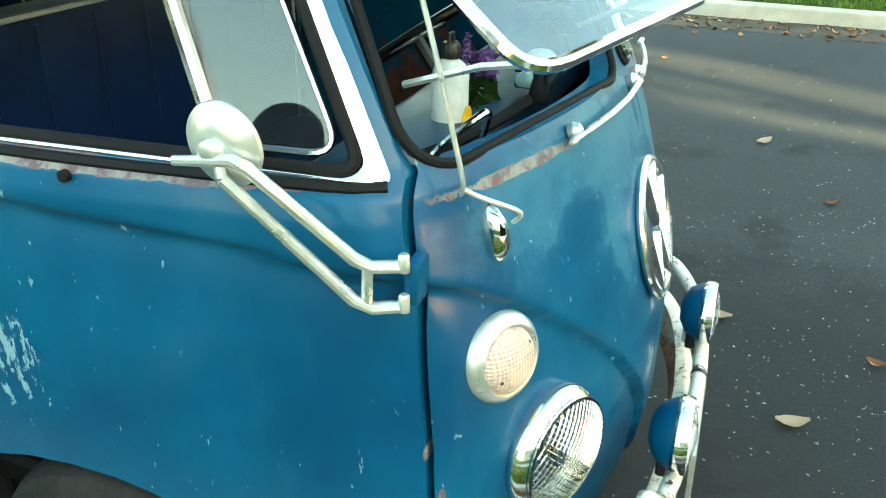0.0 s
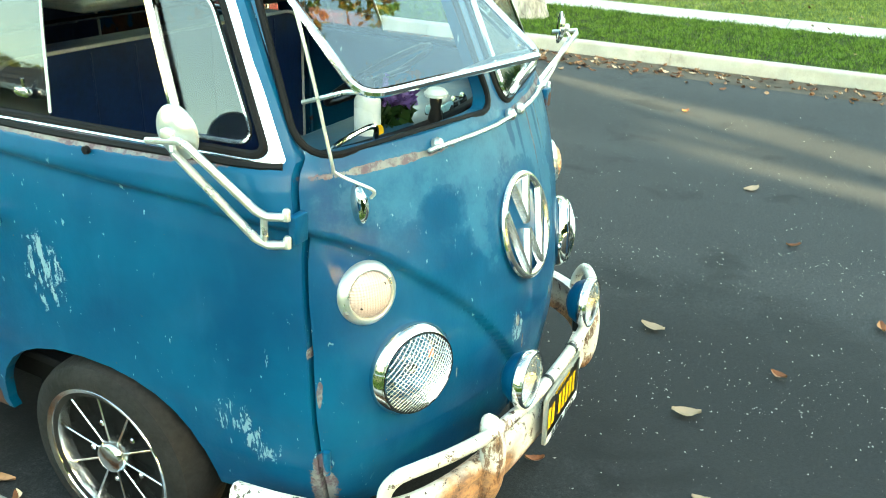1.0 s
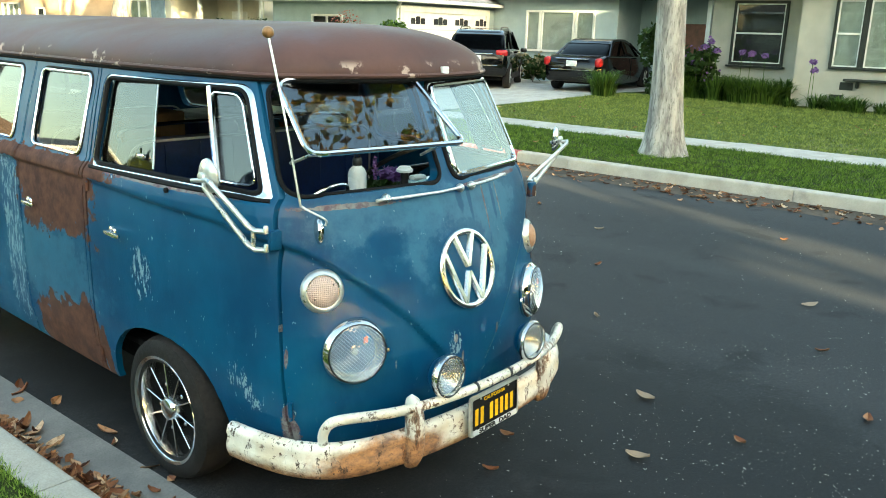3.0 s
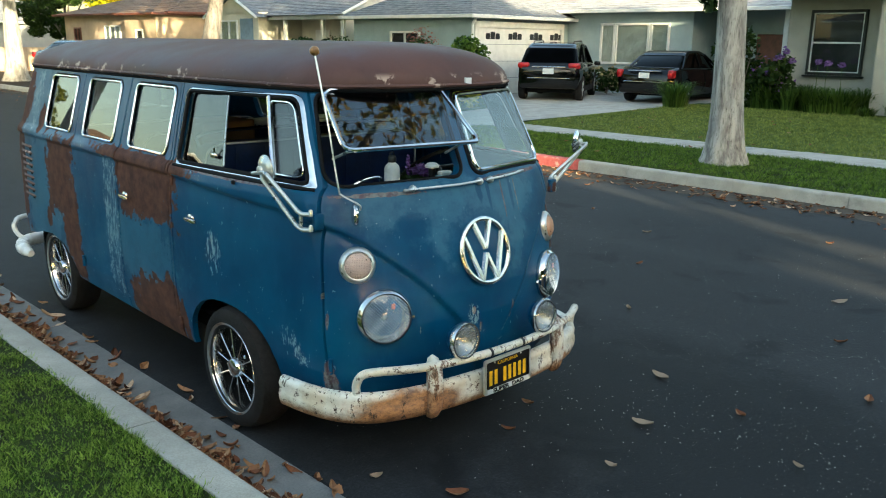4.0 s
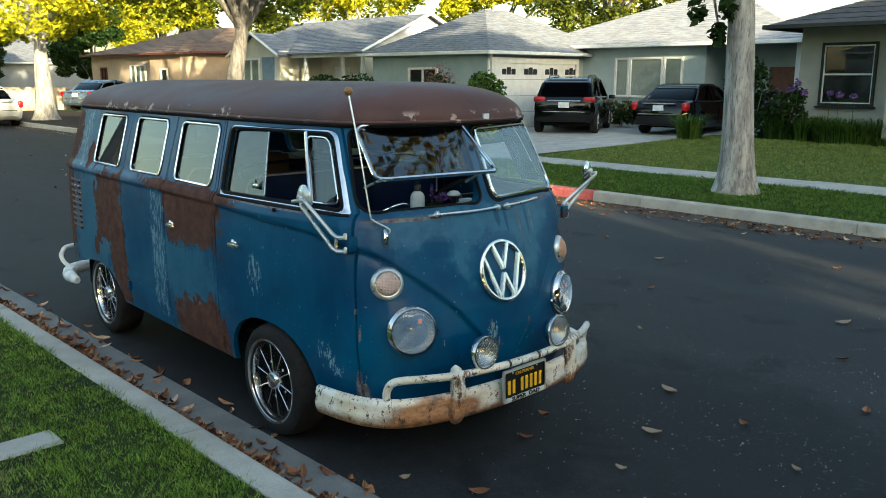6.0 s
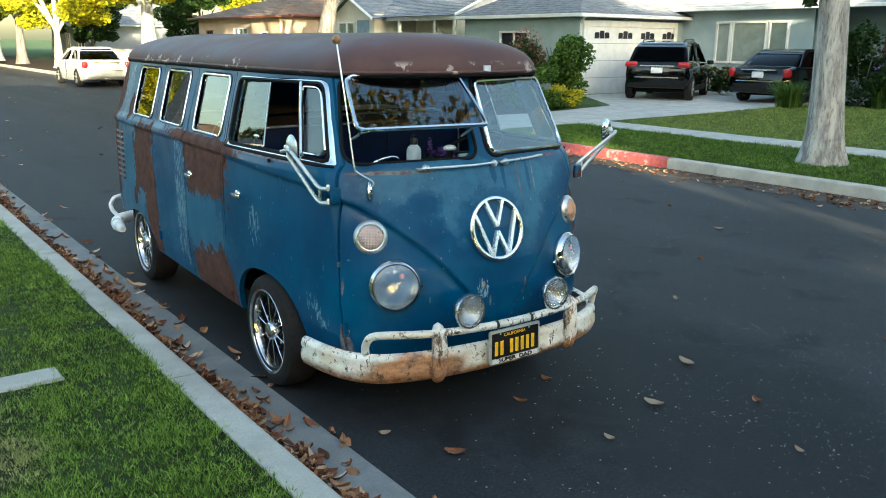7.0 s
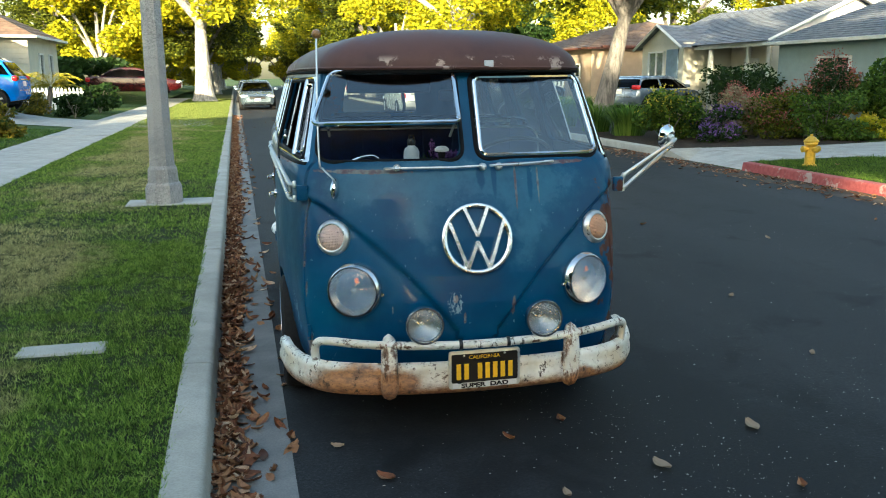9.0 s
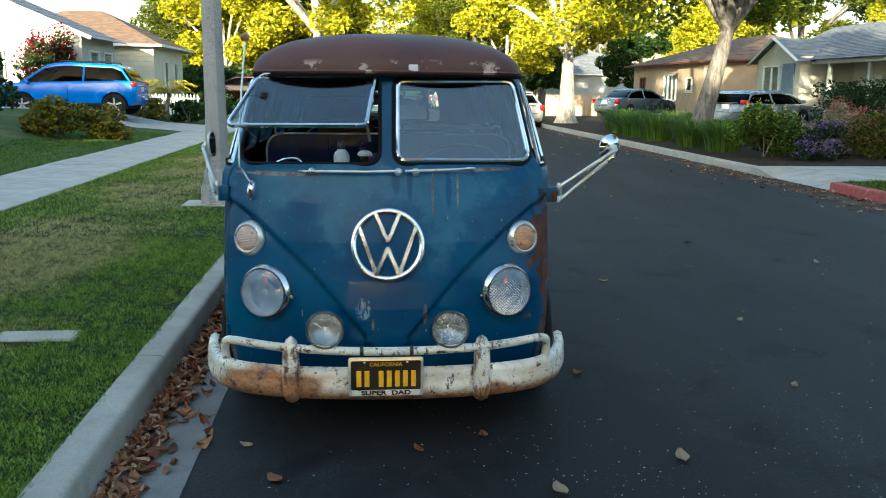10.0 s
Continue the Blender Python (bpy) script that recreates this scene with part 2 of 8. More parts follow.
UNFADED_PATCHES = [
    ((-0.36, 0.3, 1.065), (0.085, 0.3, 0.055), False), ((-0.43, 0.3, 1.03), (0.06, 0.3, 0.04), False), ((-0.01, 0.2, 0.92), (0.19, 0.2, 0.20), False),
    ((0.10, 0.2, 1.20), (0.012, 0.2, 0.11), False), ((0.27, 0.2, 1.16), (0.014, 0.2, 0.09), False), ((0.04, 0.2, 1.19), (0.018, 0.2, 0.06), False),
]
PALE_PATCHES = [
    ((-0.76, 0.60, 0.57), (0.12, 0.05, 0.05), False), ((-0.76, 0.52, 0.50), (0.12, 0.05, 0.045), False),
    ((-0.85, 1.16, 0.86), (0.1, 0.06, 0.10), False), ((-0.85, 2.34, 0.80), (0.1, 0.09, 0.36), True),
    ((-0.10, 0.15, 0.65), (0.035, 0.08, 0.055), False), ((-0.7, 3.72, 1.44), (0.35, 0.08, 0.20), False),
]


def paint_material():
    n = Nodes("weathered_blue_paint")
    wob = n.noise(11, 6, 0.65)
    wob2 = n.noise(26, 6, 0.7)
    broad = n.noise(2.2, 4)
    blue = n.mix(n.ramp(broad, 0.3, 0.7), (0.001, 0.043, 0.112), (0.002, 0.076, 0.162))
    blue = n.mix(n.ramp(n.noise(5.0, 5, 0.6, (1, 1, 0.35)), 0.5, 0.75, 0.0, 0.4), blue, (0.016, 0.105, 0.20))
    faded = patch_mask(n, FADED_PATCHES, n.noise(7, 7, 0.7), 2.0, 0.30)
    kept = patch_mask(n, UNFADED_PATCHES, n.noise(13, 6, 0.7), 1.5, 0.30)
    faded = n.math("MULTIPLY", faded, n.math("SUBTRACT", 1.0, kept))
    col = n.mix(n.math("MULTIPLY", faded, n.ramp(n.noise(16, 5, 0.7), 0.3, 0.6, 0.28, 0.58)), blue, (0.042, 0.155, 0.240))
    # upright scratches down to the pale primer
    streak = n.ramp(n.noise(1.0, 5, 0.7, (45, 45, 9)), 0.685, 0.715)
    where = n.ramp(n.noise(3.3, 2), 0.50, 0.60)
    pale = patch_mask(n, PALE_PATCHES, wob2, 2.2)
    chip = n.math("MAXIMUM", n.math("MULTIPLY", streak, where), n.math("MULTIPLY", pale, n.ramp(n.noise(1.0, 5, 0.7, (60, 60, 16)), 0.50, 0.55)))
    specks = n.math("MULTIPLY", n.ramp(n.noise(1.0, 3, 0.55, (62, 62, 26)), 0.690, 0.712), n.ramp(n.noise(1.9, 3), 0.44, 0.54))
    chip = n.math("MAXIMUM", chip, specks)
    col = n.mix(n.math("MULTIPLY", chip, 0.75), col, (0.23, 0.36, 0.42))
    # rust: brown where the paint is gone, with a lighter orange rim
    rust = patch_mask(n, RUST_PATCHES, wob, 1.7)
    spots = patch_mask(n, SPOT_PATCHES, wob2, 1.6)
    rust_col = n.mix(n.ramp(n.noise(14, 6, 0.7), 0.3, 0.72), (0.055, 0.026, 0.022), (0.12, 0.055, 0.038))
    spot_col = n.mix(n.ramp(wob2, 0.4, 0.6), (0.20, 0.080, 0.040), (0.38, 0.32, 0.24))
    peck = n.ramp(n.noise(38, 3), 0.735, 0.76)
    col = n.mix(n.math("MULTIPLY", peck, 0.6), col, (0.13, 0.06, 0.04))
    col = n.mix(rust, col, rust_col)
    col = n.mix(n.math("MULTIPLY", spots, 0.52), col, spot_col)
    rough = n.math("ADD", n.ramp(n.noise(4, 5), 0.3, 0.7, 0.34, 0.48), n.math("MULTIPLY", n.math("MAXIMUM", rust, spots), 0.4))
    n.bump(n.math("ADD", n.noise(90, 3), n.math("MULTIPLY", n.math("MAXIMUM", rust, chip), -0.8)), 0.12, 0.004)
    return n.done(col, rough, 0.0, Specular_IOR_Level=0.16, Coat_Weight=n.math("SUBTRACT", 0.17, n.math("MULTIPLY", n.math("MAXIMUM", rust, spots), 0.16)), Coat_Roughness=n.math("ADD", n.ramp(n.noise(3.5, 5), 0.35, 0.65, 0.07, 0.16), n.math("MULTIPLY", faded, 0.25)))


def rusty_roof_material():
    n = Nodes("rusted_roof_paint")
    big = n.noise(2.0, 6, 0.65)
    col = n.mix(n.ramp(big, 0.3, 0.7), (0.064, 0.031, 0.028), (0.110, 0.054, 0.044))
    col = n.mix(n.ramp(n.noise(1.3, 5), 0.55, 0.75, 0.0, 0.5), col, (0.12, 0.10, 0.12))
    edge = n.nt.nodes.new("ShaderNodeSeparateXYZ")
    n.link(n.coord, edge.inputs[0])
    near = n.ramp(edge.outputs[2], 1.685, 1.72, 1.0, 0.0)
    flake = n.ramp(n.noise(7, 6, 0.7), 0.57, 0.62)
    col = n.mix(n.math("MULTIPLY", n.math("MULTIPLY", near, flake), 0.8), col, (0.55, 0.42, 0.34))
    col = n.mix(n.ramp(n.noise(16, 6, 0.7), 0.68, 0.74, 0, 0.5), col, (0.20, 0.12, 0.09))
    n.bump(n.noise(60, 5), 0.2, 0.004)
    return n.done(col, n.ramp(big, 0.3, 0.7, 0.5, 0.68), Specular_IOR_Level=0.3)


def rusty_white_material():
    n = Nodes("rust_streaked_white_enamel")
    a, b = n.noise(5.0, 6, 0.7), n.noise(1.0, 7, 0.75, (34, 34, 12))
    fine = n.noise(22, 7, 0.75, (1, 1, 1.6))
    col = n.mix(n.ramp(n.noise(8, 4), 0.3, 0.7), (0.56, 0.53, 0.44), (0.80, 0.78, 0.71))
    col = n.mix(n.ramp(n.noise(3.2, 5, 0.6), 0.48, 0.66, 0, 0.55), col, (0.55, 0.42, 0.25))
    sepc = n.nt.nodes.new("ShaderNodeSeparateXYZ")
    n.link(n.coord, sepc.inputs[0])
    # paint worn to orange rust along the lower half and on one side
    mid = patch_mask(n, [((-0.52, 0.0, 0.32), (0.25, 0.4, 0.10), False), ((0.47, 0.0, 0.28), (0.10, 0.4, 0.06), False)], n.noise(6, 7, 0.7), 1.5, 0.25)
    low = n.ramp(n.math("ADD", sepc.outputs[2], n.math("MULTIPLY", n.math("SUBTRACT", fine, 0.5), 0.10)), 0.285, 0.335, 0.95, 0.0)
    worn = n.math("MAXIMUM", n.math("MULTIPLY", mid, 0.92), low)
    rust = n.mix(n.ramp(fine, 0.35, 0.65), (0.12, 0.040, 0.012), (0.46, 0.20, 0.060))
    col = n.mix(worn, col, rust)
    scab = n.ramp(fine, 0.555, 0.59)
    col = n.mix(n.math("MULTIPLY", scab, n.ramp(a, 0.42, 0.56)), col, (0.085, 0.042, 0.024))
    guard = patch_mask(n, [((-0.407, 0.0, 0.42), (0.05, 0.4, 0.22), True), ((0.407, 0.0, 0.42), (0.05, 0.4, 0.22), True)], a, 0.1)
    col = n.mix(n.math("MULTIPLY", guard, n.ramp(b, 0.50, 0.56, 0, 0.85)), col, (0.15, 0.058, 0.022))
    col = n.mix(n.ramp(b, 0.575, 0.615), col, (0.050, 0.030, 0.020))
    n.bump(n.math("SUBTRACT", n.noise(70, 4), n.math("MULTIPLY", worn, 0.6)), 0.25, 0.004)
    return n.done(col, n.math("ADD", n.ramp(a, 0.3, 0.7, 0.28, 0.45), n.math("MULTIPLY", worn, 0.25)))


def asphalt_material():
    n = Nodes("asphalt")
    fine, mid, big = n.noise(190, 3, 0.75), n.noise(9, 6, 0.65), n.noise(0.55, 5, 0.6)
    col = n.mix(n.ramp(fine, 0.3, 0.75), (0.005, 0.0054, 0.006), (0.044, 0.046, 0.050))
    col = n.mix(n.ramp(mid, 0.35, 0.7, 0, 0.16), col, (0.024, 0.025, 0.027))
    col = n.mix(n.ramp(big, 0.42, 0.7, 0, 0.6), col, (0.014, 0.015, 0.017))
    # worn lighter tracks along the lanes, and coarse chippings
    track = n.math("MULTIPLY", n.ramp(n.noise(1.0, 4, 0.5, (1.1, 0.07, 1)), 0.45, 0.65), 0.4)
    col = n.mix(track, col, (0.038, 0.039, 0.041))
    chip = n.noise(62, 4, 0.75)
    col = n.mix(n.ramp(chip, 0.52, 0.66, 0, 0.55), col, (0.060, 0.060, 0.060))
    col = n.mix(n.ramp(chip, 0.34, 0.46, 0.6, 0.0), col, (0.006, 0.006, 0.007))
    stone = n.ramp(n.voronoi(48), 0.05, 0.13, 1.0, 0.0)
    pick = n.ramp(n.noise(24, 3), 0.58, 0.64)
    col = n.mix(n.math("MULTIPLY", n.math("MULTIPLY", stone, pick), 0.8), col, (0.24, 0.23, 0.21))
    oil = n.math("MULTIPLY", n.ramp(n.noise(1.9, 4, 0.6, distort=0.6), 0.57, 0.70), 0.75)
    col = n.mix(oil, col, (0.008, 0.008, 0.009))
    # stains beside the van, and a darker patch over its footprint
    near_van = patch_mask(n, [((2.0, -0.6, 0), (0.9, 2.2, 1), False), ((1.2, 2.0, 0), (0.8, 2.6, 1), False)], n.noise(3.1, 6, 0.7), 2.4, 0.4)
    col = n.mix(n.math("MULTIPLY", near_van, 0.7), col, (0.009, 0.009, 0.010))
    n.bump(n.math("ADD", fine, n.math("MULTIPLY", n.voronoi(120), 0.6)), 0.22, 0.004)
    return n.done(col, 0.76, Specular_IOR_Level=0.20)


def concrete_material(name, lo, hi, stain=(0.10, 0.09, 0.08)):
    n = Nodes(name)
    a, b = n.noise(3.0, 6, 0.65), n.noise(120, 3)
    col = n.mix(n.ramp(a, 0.3, 0.7), lo, hi)
    col = n.mix(n.ramp(b, 0.35, 0.7, 0, 0.35), col, tuple(0.6 * c for c in lo))
    col = n.mix(n.ramp(n.noise(1.2, 6, 0.7), 0.58, 0.78, 0, 0.6), col, stain)
    n.bump(b, 0.3, 0.004)
    return n.done(col, 0.85, Specular_IOR_Level=0.2)


def speckled_material():
    """Exposed-aggregate concrete, light grey with dark chips."""
    n = Nodes("speckled_concrete_pole")
    col = n.mix(n.ramp(n.noise(2.0, 4), 0.3, 0.7), (0.26, 0.26, 0.26), (0.38, 0.38, 0.37))
    chips = n.ramp(n.noise(85, 3, 0.6), 0.50, 0.58)
    col = n.mix(n.math("MULTIPLY", chips, 0.75), col, (0.09, 0.09, 0.10))
    col = n.mix(n.ramp(n.noise(75, 2), 0.62, 0.68), col, (0.62, 0.61, 0.58))
    n.bump(chips, 0.3, 0.004)
    return n.done(col, 0.8)


def red_kerb_material():
    n = Nodes("worn_red_kerb_paint")
    a = n.noise(4.0, 6, 0.7)
    col = n.mix(n.ramp(n.noise(18, 5), 0.3, 0.7), (0.26, 0.045, 0.045), (0.36, 0.085, 0.075))
    col = n.mix(n.ramp(a, 0.55, 0.64, 0, 0.8), col, (0.42, 0.36, 0.31))
    return n.done(col, 0.75)


def lawn_material():
    n = Nodes("mown_lawn")
    big, mid = n.noise(0.8, 4, 0.6), n.noise(60, 4)
    green = n.mix(n.ramp(mid, 0.3, 0.7), (0.030, 0.062, 0.011), (0.080, 0.130, 0.030))
    dry = n.mix(n.ramp(mid, 0.3, 0.7), (0.13, 0.12, 0.05), (0.26, 0.23, 0.11))
    col = n.mix(n.ramp(big, 0.50, 0.72, 0, 0.7), green, dry)
    n.bump(mid, 0.8, 0.03)
    return n.done(col, 0.9, Specular_IOR_Level=0.2)


def leaf_material(name, a, b, rough=0.55, dead=None, tufts=0.0):
    """Leaves told apart by island, a little light through them."""
    n = Nodes(name)
    col = n.mix(n.island(), a, b)
    if dead:
        # the strip dries out along its middle, in ragged patches
        sepx = n.nt.nodes.new("ShaderNodeSeparateXYZ")
        n.link(n.coord, sepx.inputs[0])
        middle = n.ramp(n.math("ABSOLUTE", n.math("ADD", sepx.outputs[0], 1.75)), 0.25, 1.25, 0.10, -0.13)
        mott = n.math("ADD", n.math("ADD", n.noise(0.75, 4, 0.6), middle), n.math("MULTIPLY", n.math("SUBTRACT", n.noise(7, 4, 0.6), 0.5), 0.30))
        col = n.mix(n.ramp(mott, 0.42, 0.66, 0, 0.85), col, n.mix(n.island(), tuple(.35 * q for q in dead), dead))
    if tufts:
        # darker, denser tufts a hand's width across
        col = n.mix(n.ramp(n.noise(tufts, 4, 0.65), 0.34, 0.56, 0.6, 0.0), col, tuple(.35 * q for q in a))
    nodes, links = n.nt.nodes, n.nt.links
    tr, mixer = nodes.new("ShaderNodeBsdfTranslucent"), nodes.new("ShaderNodeMixShader")
    links.new(col, tr.inputs["Color"])
    mixer.inputs[0].default_value = 0.35
    links.new(n.bsdf.outputs[0], mixer.inputs[1])
    links.new(tr.outputs[0], mixer.inputs[2])
    links.new(mixer.outputs[0], nodes["Material Output"].inputs["Surface"])
    return n.done(col, rough, Specular_IOR_Level=0.18)


def dead_leaf_material():
    """Fallen leaves from dark red-brown to bleached tan, told apart by island."""
    n = Nodes("dead_leaves")
    r = n.island()
    col = n.mix(n.ramp(r, 0.0, 0.35), (0.055, 0.020, 0.010), (0.17, 0.062, 0.026))
    col = n.mix(n.ramp(r, 0.30, 0.75), col, (0.33, 0.175, 0.085))
    col = n.mix(n.ramp(r, 0.80, 0.98), col, (0.55, 0.42, 0.29))
    col = n.mix(n.ramp(n.noise(45, 5, 0.7), 0.48, 0.72, 0, 0.7), col, (0.07, 0.032, 0.016))
    n.bump(n.noise(90, 4), 0.4, 0.003)
    return n.done(col, 0.62, Specular_IOR_Level=0.25)


def bark_material(name, lo, hi):
    n = Nodes(name)
    a = n.noise(1.0, 6, 0.7, (9, 9, 1.6))
    col = n.mix(n.ramp(a, 0.35, 0.65), lo, hi)
    col = n.mix(n.ramp(n.noise(5, 5), 0.55, 0.75, 0, 0.5), col, tuple(0.5 * c for c in lo))
    fleck = n.ramp(n.noise(1.0, 5, 0.7, (46, 46, 6)), 0.56, 0.64)
    col = n.mix(n.math("MULTIPLY", fleck, 0.6), col, tuple(0.35 * c for c in lo))
    n.bump(n.math("SUBTRACT", a, n.math("MULTIPLY", fleck, 0.6)), 0.9, 0.03)
    return n.done(col, 0.9)


def shingle_material(name, lo, hi):
    n = Nodes(name)
    col = n.mix(n.ramp(n.noise(1.0, 5, 0.7, (3, 3, 14)), 0.35, 0.65), lo, hi)
    col = n.mix(n.ramp(n.noise(1.1, 4), 0.5, 0.8, 0, 0.4), col, tuple(0.7 * c for c in lo))
    n.bump(n.noise(40, 3), 0.5, 0.01)
    return n.done(col, 0.9)


M_PAINT, M_ROOF, M_BUMPER = paint_material(), rusty_roof_material(), rusty_white_material()
M_CHROME = simple("chrome", (0.72, 0.72, 0.71), 0.06, 1.0, 0.08, 9, 0.02)
M_EMBLEM = simple("emblem_chrome", (0.82, 0.82, 0.80), 0.21, 1.0, 0.12, 9, 0.08)
M_DULLCHROME = simple("weathered_silver_paint", (0.62, 0.63, 0.60), 0.32, 0.75, 0.08, 12, 0.05)
M_POLISHED = simple("polished_alloy", (0.72, 0.72, 0.72), 0.18, 1.0, 0.06, 12)
M_RUBBER = simple("black_rubber", (0.007, 0.007, 0.008), 0.7, 0, 0.2, 10, 0.1)
M_TYRE = simple("dusty_tyre_rubber", (0.017, 0.016, 0.016), 0.8, 0, 0.25, 8, 0.3)
M_BLACK = simple("satin_black", (0.006, 0.006, 0.007), 0.35, 0, 0.2, 10)
M_GAP = simple("dark_underbody", (0.004, 0.004, 0.004), 0.9, 0, 0.2, 10)
M_GLASS = glass_pane("window_glass", (0.80, 0.85, 0.86), 1.78)
M_SIDEGLASS = glass_pane("dusty_side_glass", (0.46, 0.50, 0.50), 1.95)
M_SCREENGLASS = glass_pane("windscreen_glass", (0.78, 0.83, 0.84), 2.0)
M_REFLECT = simple("lamp_reflector", (0.40, 0.41, 0.41), 0.10, 1.0, 0.08, 20, 0.50, 34.0)
M_NAVY = simple("navy_vinyl", (0.0015, 0.016, 0.075), 0.42, 0, 0.2, 14, 0.1)
M_PIPING = simple("pale_piping", (0.55, 0.55, 0.53), 0.4, 0, 0.1, 10)
M_CARDBOARD = simple("cardboard", (0.22, 0.13, 0.065), 0.85, 0, 0.1, 6)
M_DARKTRIM = simple("dark_cabin_lining", (0.006, 0.006, 0.008), 0.7, 0, 0.2, 6)
M_DASH = simple("dash_paint", (0.012, 0.055, 0.10), 0.4, 0, 0.2, 8)
M_WHITEPLASTIC = simple("white_enamel", (0.74, 0.74, 0.72), 0.3, 0, 0.06, 10)
M_WOODBALL = simple("varnished_wooden_ball", (0.30, 0.15, 0.05), 0.35, 0, 0.2, 40)
M_ASPHALT = asphalt_material()
M_KERB = concrete_material("kerb_concrete", (0.35, 0.33, 0.28), (0.48, 0.455, 0.39))
M_WALK = concrete_material("sidewalk_concrete", (0.35, 0.335, 0.30), (0.49, 0.475, 0.43))
M_GUTTER = concrete_material("gutter_concrete", (0.15, 0.15, 0.145), (0.24, 0.235, 0.22))
M_POLE = speckled_material()
M_RED = red_kerb_material()
M_LAWN = lawn_material()
M_TURF = simple("dark_turf", (0.030, 0.042, 0.010), 0.95, 0, 0.3, 1.2, 0.8)
M_GRASS = leaf_material("grass_blades", (0.026, 0.085, 0.008), (0.40, 0.54, 0.10), 0.6, (0.74, 0.65, 0.31), 16.0)
M_GRASSFAR = leaf_material("watered_grass_blades", (0.020, 0.060, 0.006), (0.22, 0.33, 0.050), 0.6, None, 9.0)
M_LAWNFAR = leaf_material("front_lawn_blades", (0.085, 0.125, 0.024), (0.34, 0.40, 0.10), 0.6, None, 6.0)
M_DEADLEAF = dead_leaf_material()
M_SOIL = simple("dark_soil", (0.045, 0.032, 0.022), 0.95, 0, 0.3, 5, 0.6)


# ---- street ----
STREET = Matrix.Translation((-1.14, 0, 0)) @ Matrix.Rotation(radians(3.92), 4, 'Z')   # u across from the near kerb, v along


def strip(u0, u1, z0, z1, v0=-60.0, v1=160.0, step=1.0, wave=0.0, seed=0):
    """A strip of ground along the street between two edges."""
    rnd = random.Random(seed)
    n = max(1, int((v1 - v0) / step))
    verts, faces = [], []
    for i in range(n + 1):
        v = v0 + (v1 - v0) * i / n
        verts += [(u0, v, z0 + rnd.uniform(-wave, wave)), (u1, v, z1 + rnd.uniform(-wave, wave))]
    for i in range(n):
        faces.append((2 * i, 2 * i + 1, 2 * i + 3, 2 * i + 2))
    return Shape().add(verts, faces)


def left_z(u):
    return float(np.interp(-u, [0.0, 3.0, 4.7, 6.0, 9.0, 14.0], [0.15, 0.19, 0.2, 0.30, 0.85, 1.0]))


def right_z(u):
    return float(np.interp(u, [8.7, 11.3, 12.3, 16.0, 22.0], [0.15, 0.17, 0.17, 0.22, 0.30]))


# the base sheet reaches the horizon, under everything
link("ground", Shape().add([(-1500, -1500, -0.06), (1500, -1500, -0.06), (1500, 1500, -0.06), (-1500, 1500, -0.06)], [(0, 1, 2, 3)]), M_LAWN,
     "grassy ground reaching the horizon", "ground", kind="structure")
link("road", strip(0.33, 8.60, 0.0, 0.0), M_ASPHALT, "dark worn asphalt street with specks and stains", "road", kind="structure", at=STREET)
link("gutter", strip(-0.01, 0.33, -0.012, 0.004), M_GUTTER, "grey concrete gutter pan beside the kerb", "gutter", kind="structure", at=STREET)


M_SILT = simple("dry_silt_and_litter", (0.085, 0.070, 0.055), 0.95, 0, 0.3, 3, 0.3, 70)
link("far_gutter", strip(8.02, 8.61, 0.003, 0.006, -60, 60, .5, .002, 9), M_SILT, "dusty brown gutter strip along the far kerb", "gutter", kind="structure", at=STREET)


def kerb(name, u, v0, v1, side, material, label, height=0.15):
    """A rounded kerb in lengths of about three metres, with joints."""
    sh = Shape()
    v = v0
    while v < v1 - 0.01:
        w = min(v + 3.05, v1)
        prof = rounded([(0, -0.05), (0.02, height), (0.175, height + 0.004), (0.175, -0.05)], [0, 0.03, 0.008, 0], 4)
        pts = [(u + side * a, b) for a, b in prof]
        sh.prism(pts, v + 0.004, w - 0.004, "y")
        v = w
    return link(name, sh, material, label, "kerb", kind="structure", at=STREET)


kerb("kerb_near", 0.0, -60, 160, -1, M_KERB, "pale grey concrete kerb with joints")
kerb("kerb_far", 8.60, -60, 4.9, 1, M_KERB, "pale concrete kerb across the street")
kerb("kerb_red", 8.60, 4.9, 9.3, 1, M_RED, "kerb painted worn red beside a hydrant")
kerb("kerb_far_end", 8.60, 12.1, 160, 1, M_KERB, "pale concrete kerb beyond the driveway")
wing = Shape().rings([[(8.60, v, -.05), (8.61, v, h), (8.775, v, h + .004), (8.775, v, -.05)] for v, h in ((12.1, .15), (11.75, .125), (11.35, .06), (11.1, .024))], True, (True, True))
wing.add([(8.775, 12.1, .152), (9.5, 12.1, .156), (8.775, 11.1, .03), (8.775, 12.1, -.05), (9.5, 12.1, -.05), (8.775, 11.1, -.05)], [(0, 2, 1), (3, 4, 5), (0, 1, 4, 3), (1, 2, 5, 4), (2, 0, 3, 5)])
link("kerb_wing", wing, M_KERB, "kerb sloping down to the driveway", "kerb", kind="structure", at=STREET)
link("parkway_near", strip(-3.0, -0.175, 0.185, 0.145, step=0.6, wave=0.006, seed=3), M_TURF, "mown grass strip with dry patches", "lawn", kind="structure", at=STREET)
link("parkway_far", strip(8.775, 11.3, 0.148, 0.165, v1=9.4), M_TURF, "green grass strip beside the far kerb", "lawn", kind="structure", at=STREET)
link("front_lawn_far", Shape().add([(12.3, -60, .165), (20.5, -60, .26), (20.5, 9.3, .26), (12.3, 9.3, .165)], [(0, 1, 2, 3)]), M_LAWN,
     "mown front lawn across the street", "lawn", kind="structure", at=STREET)
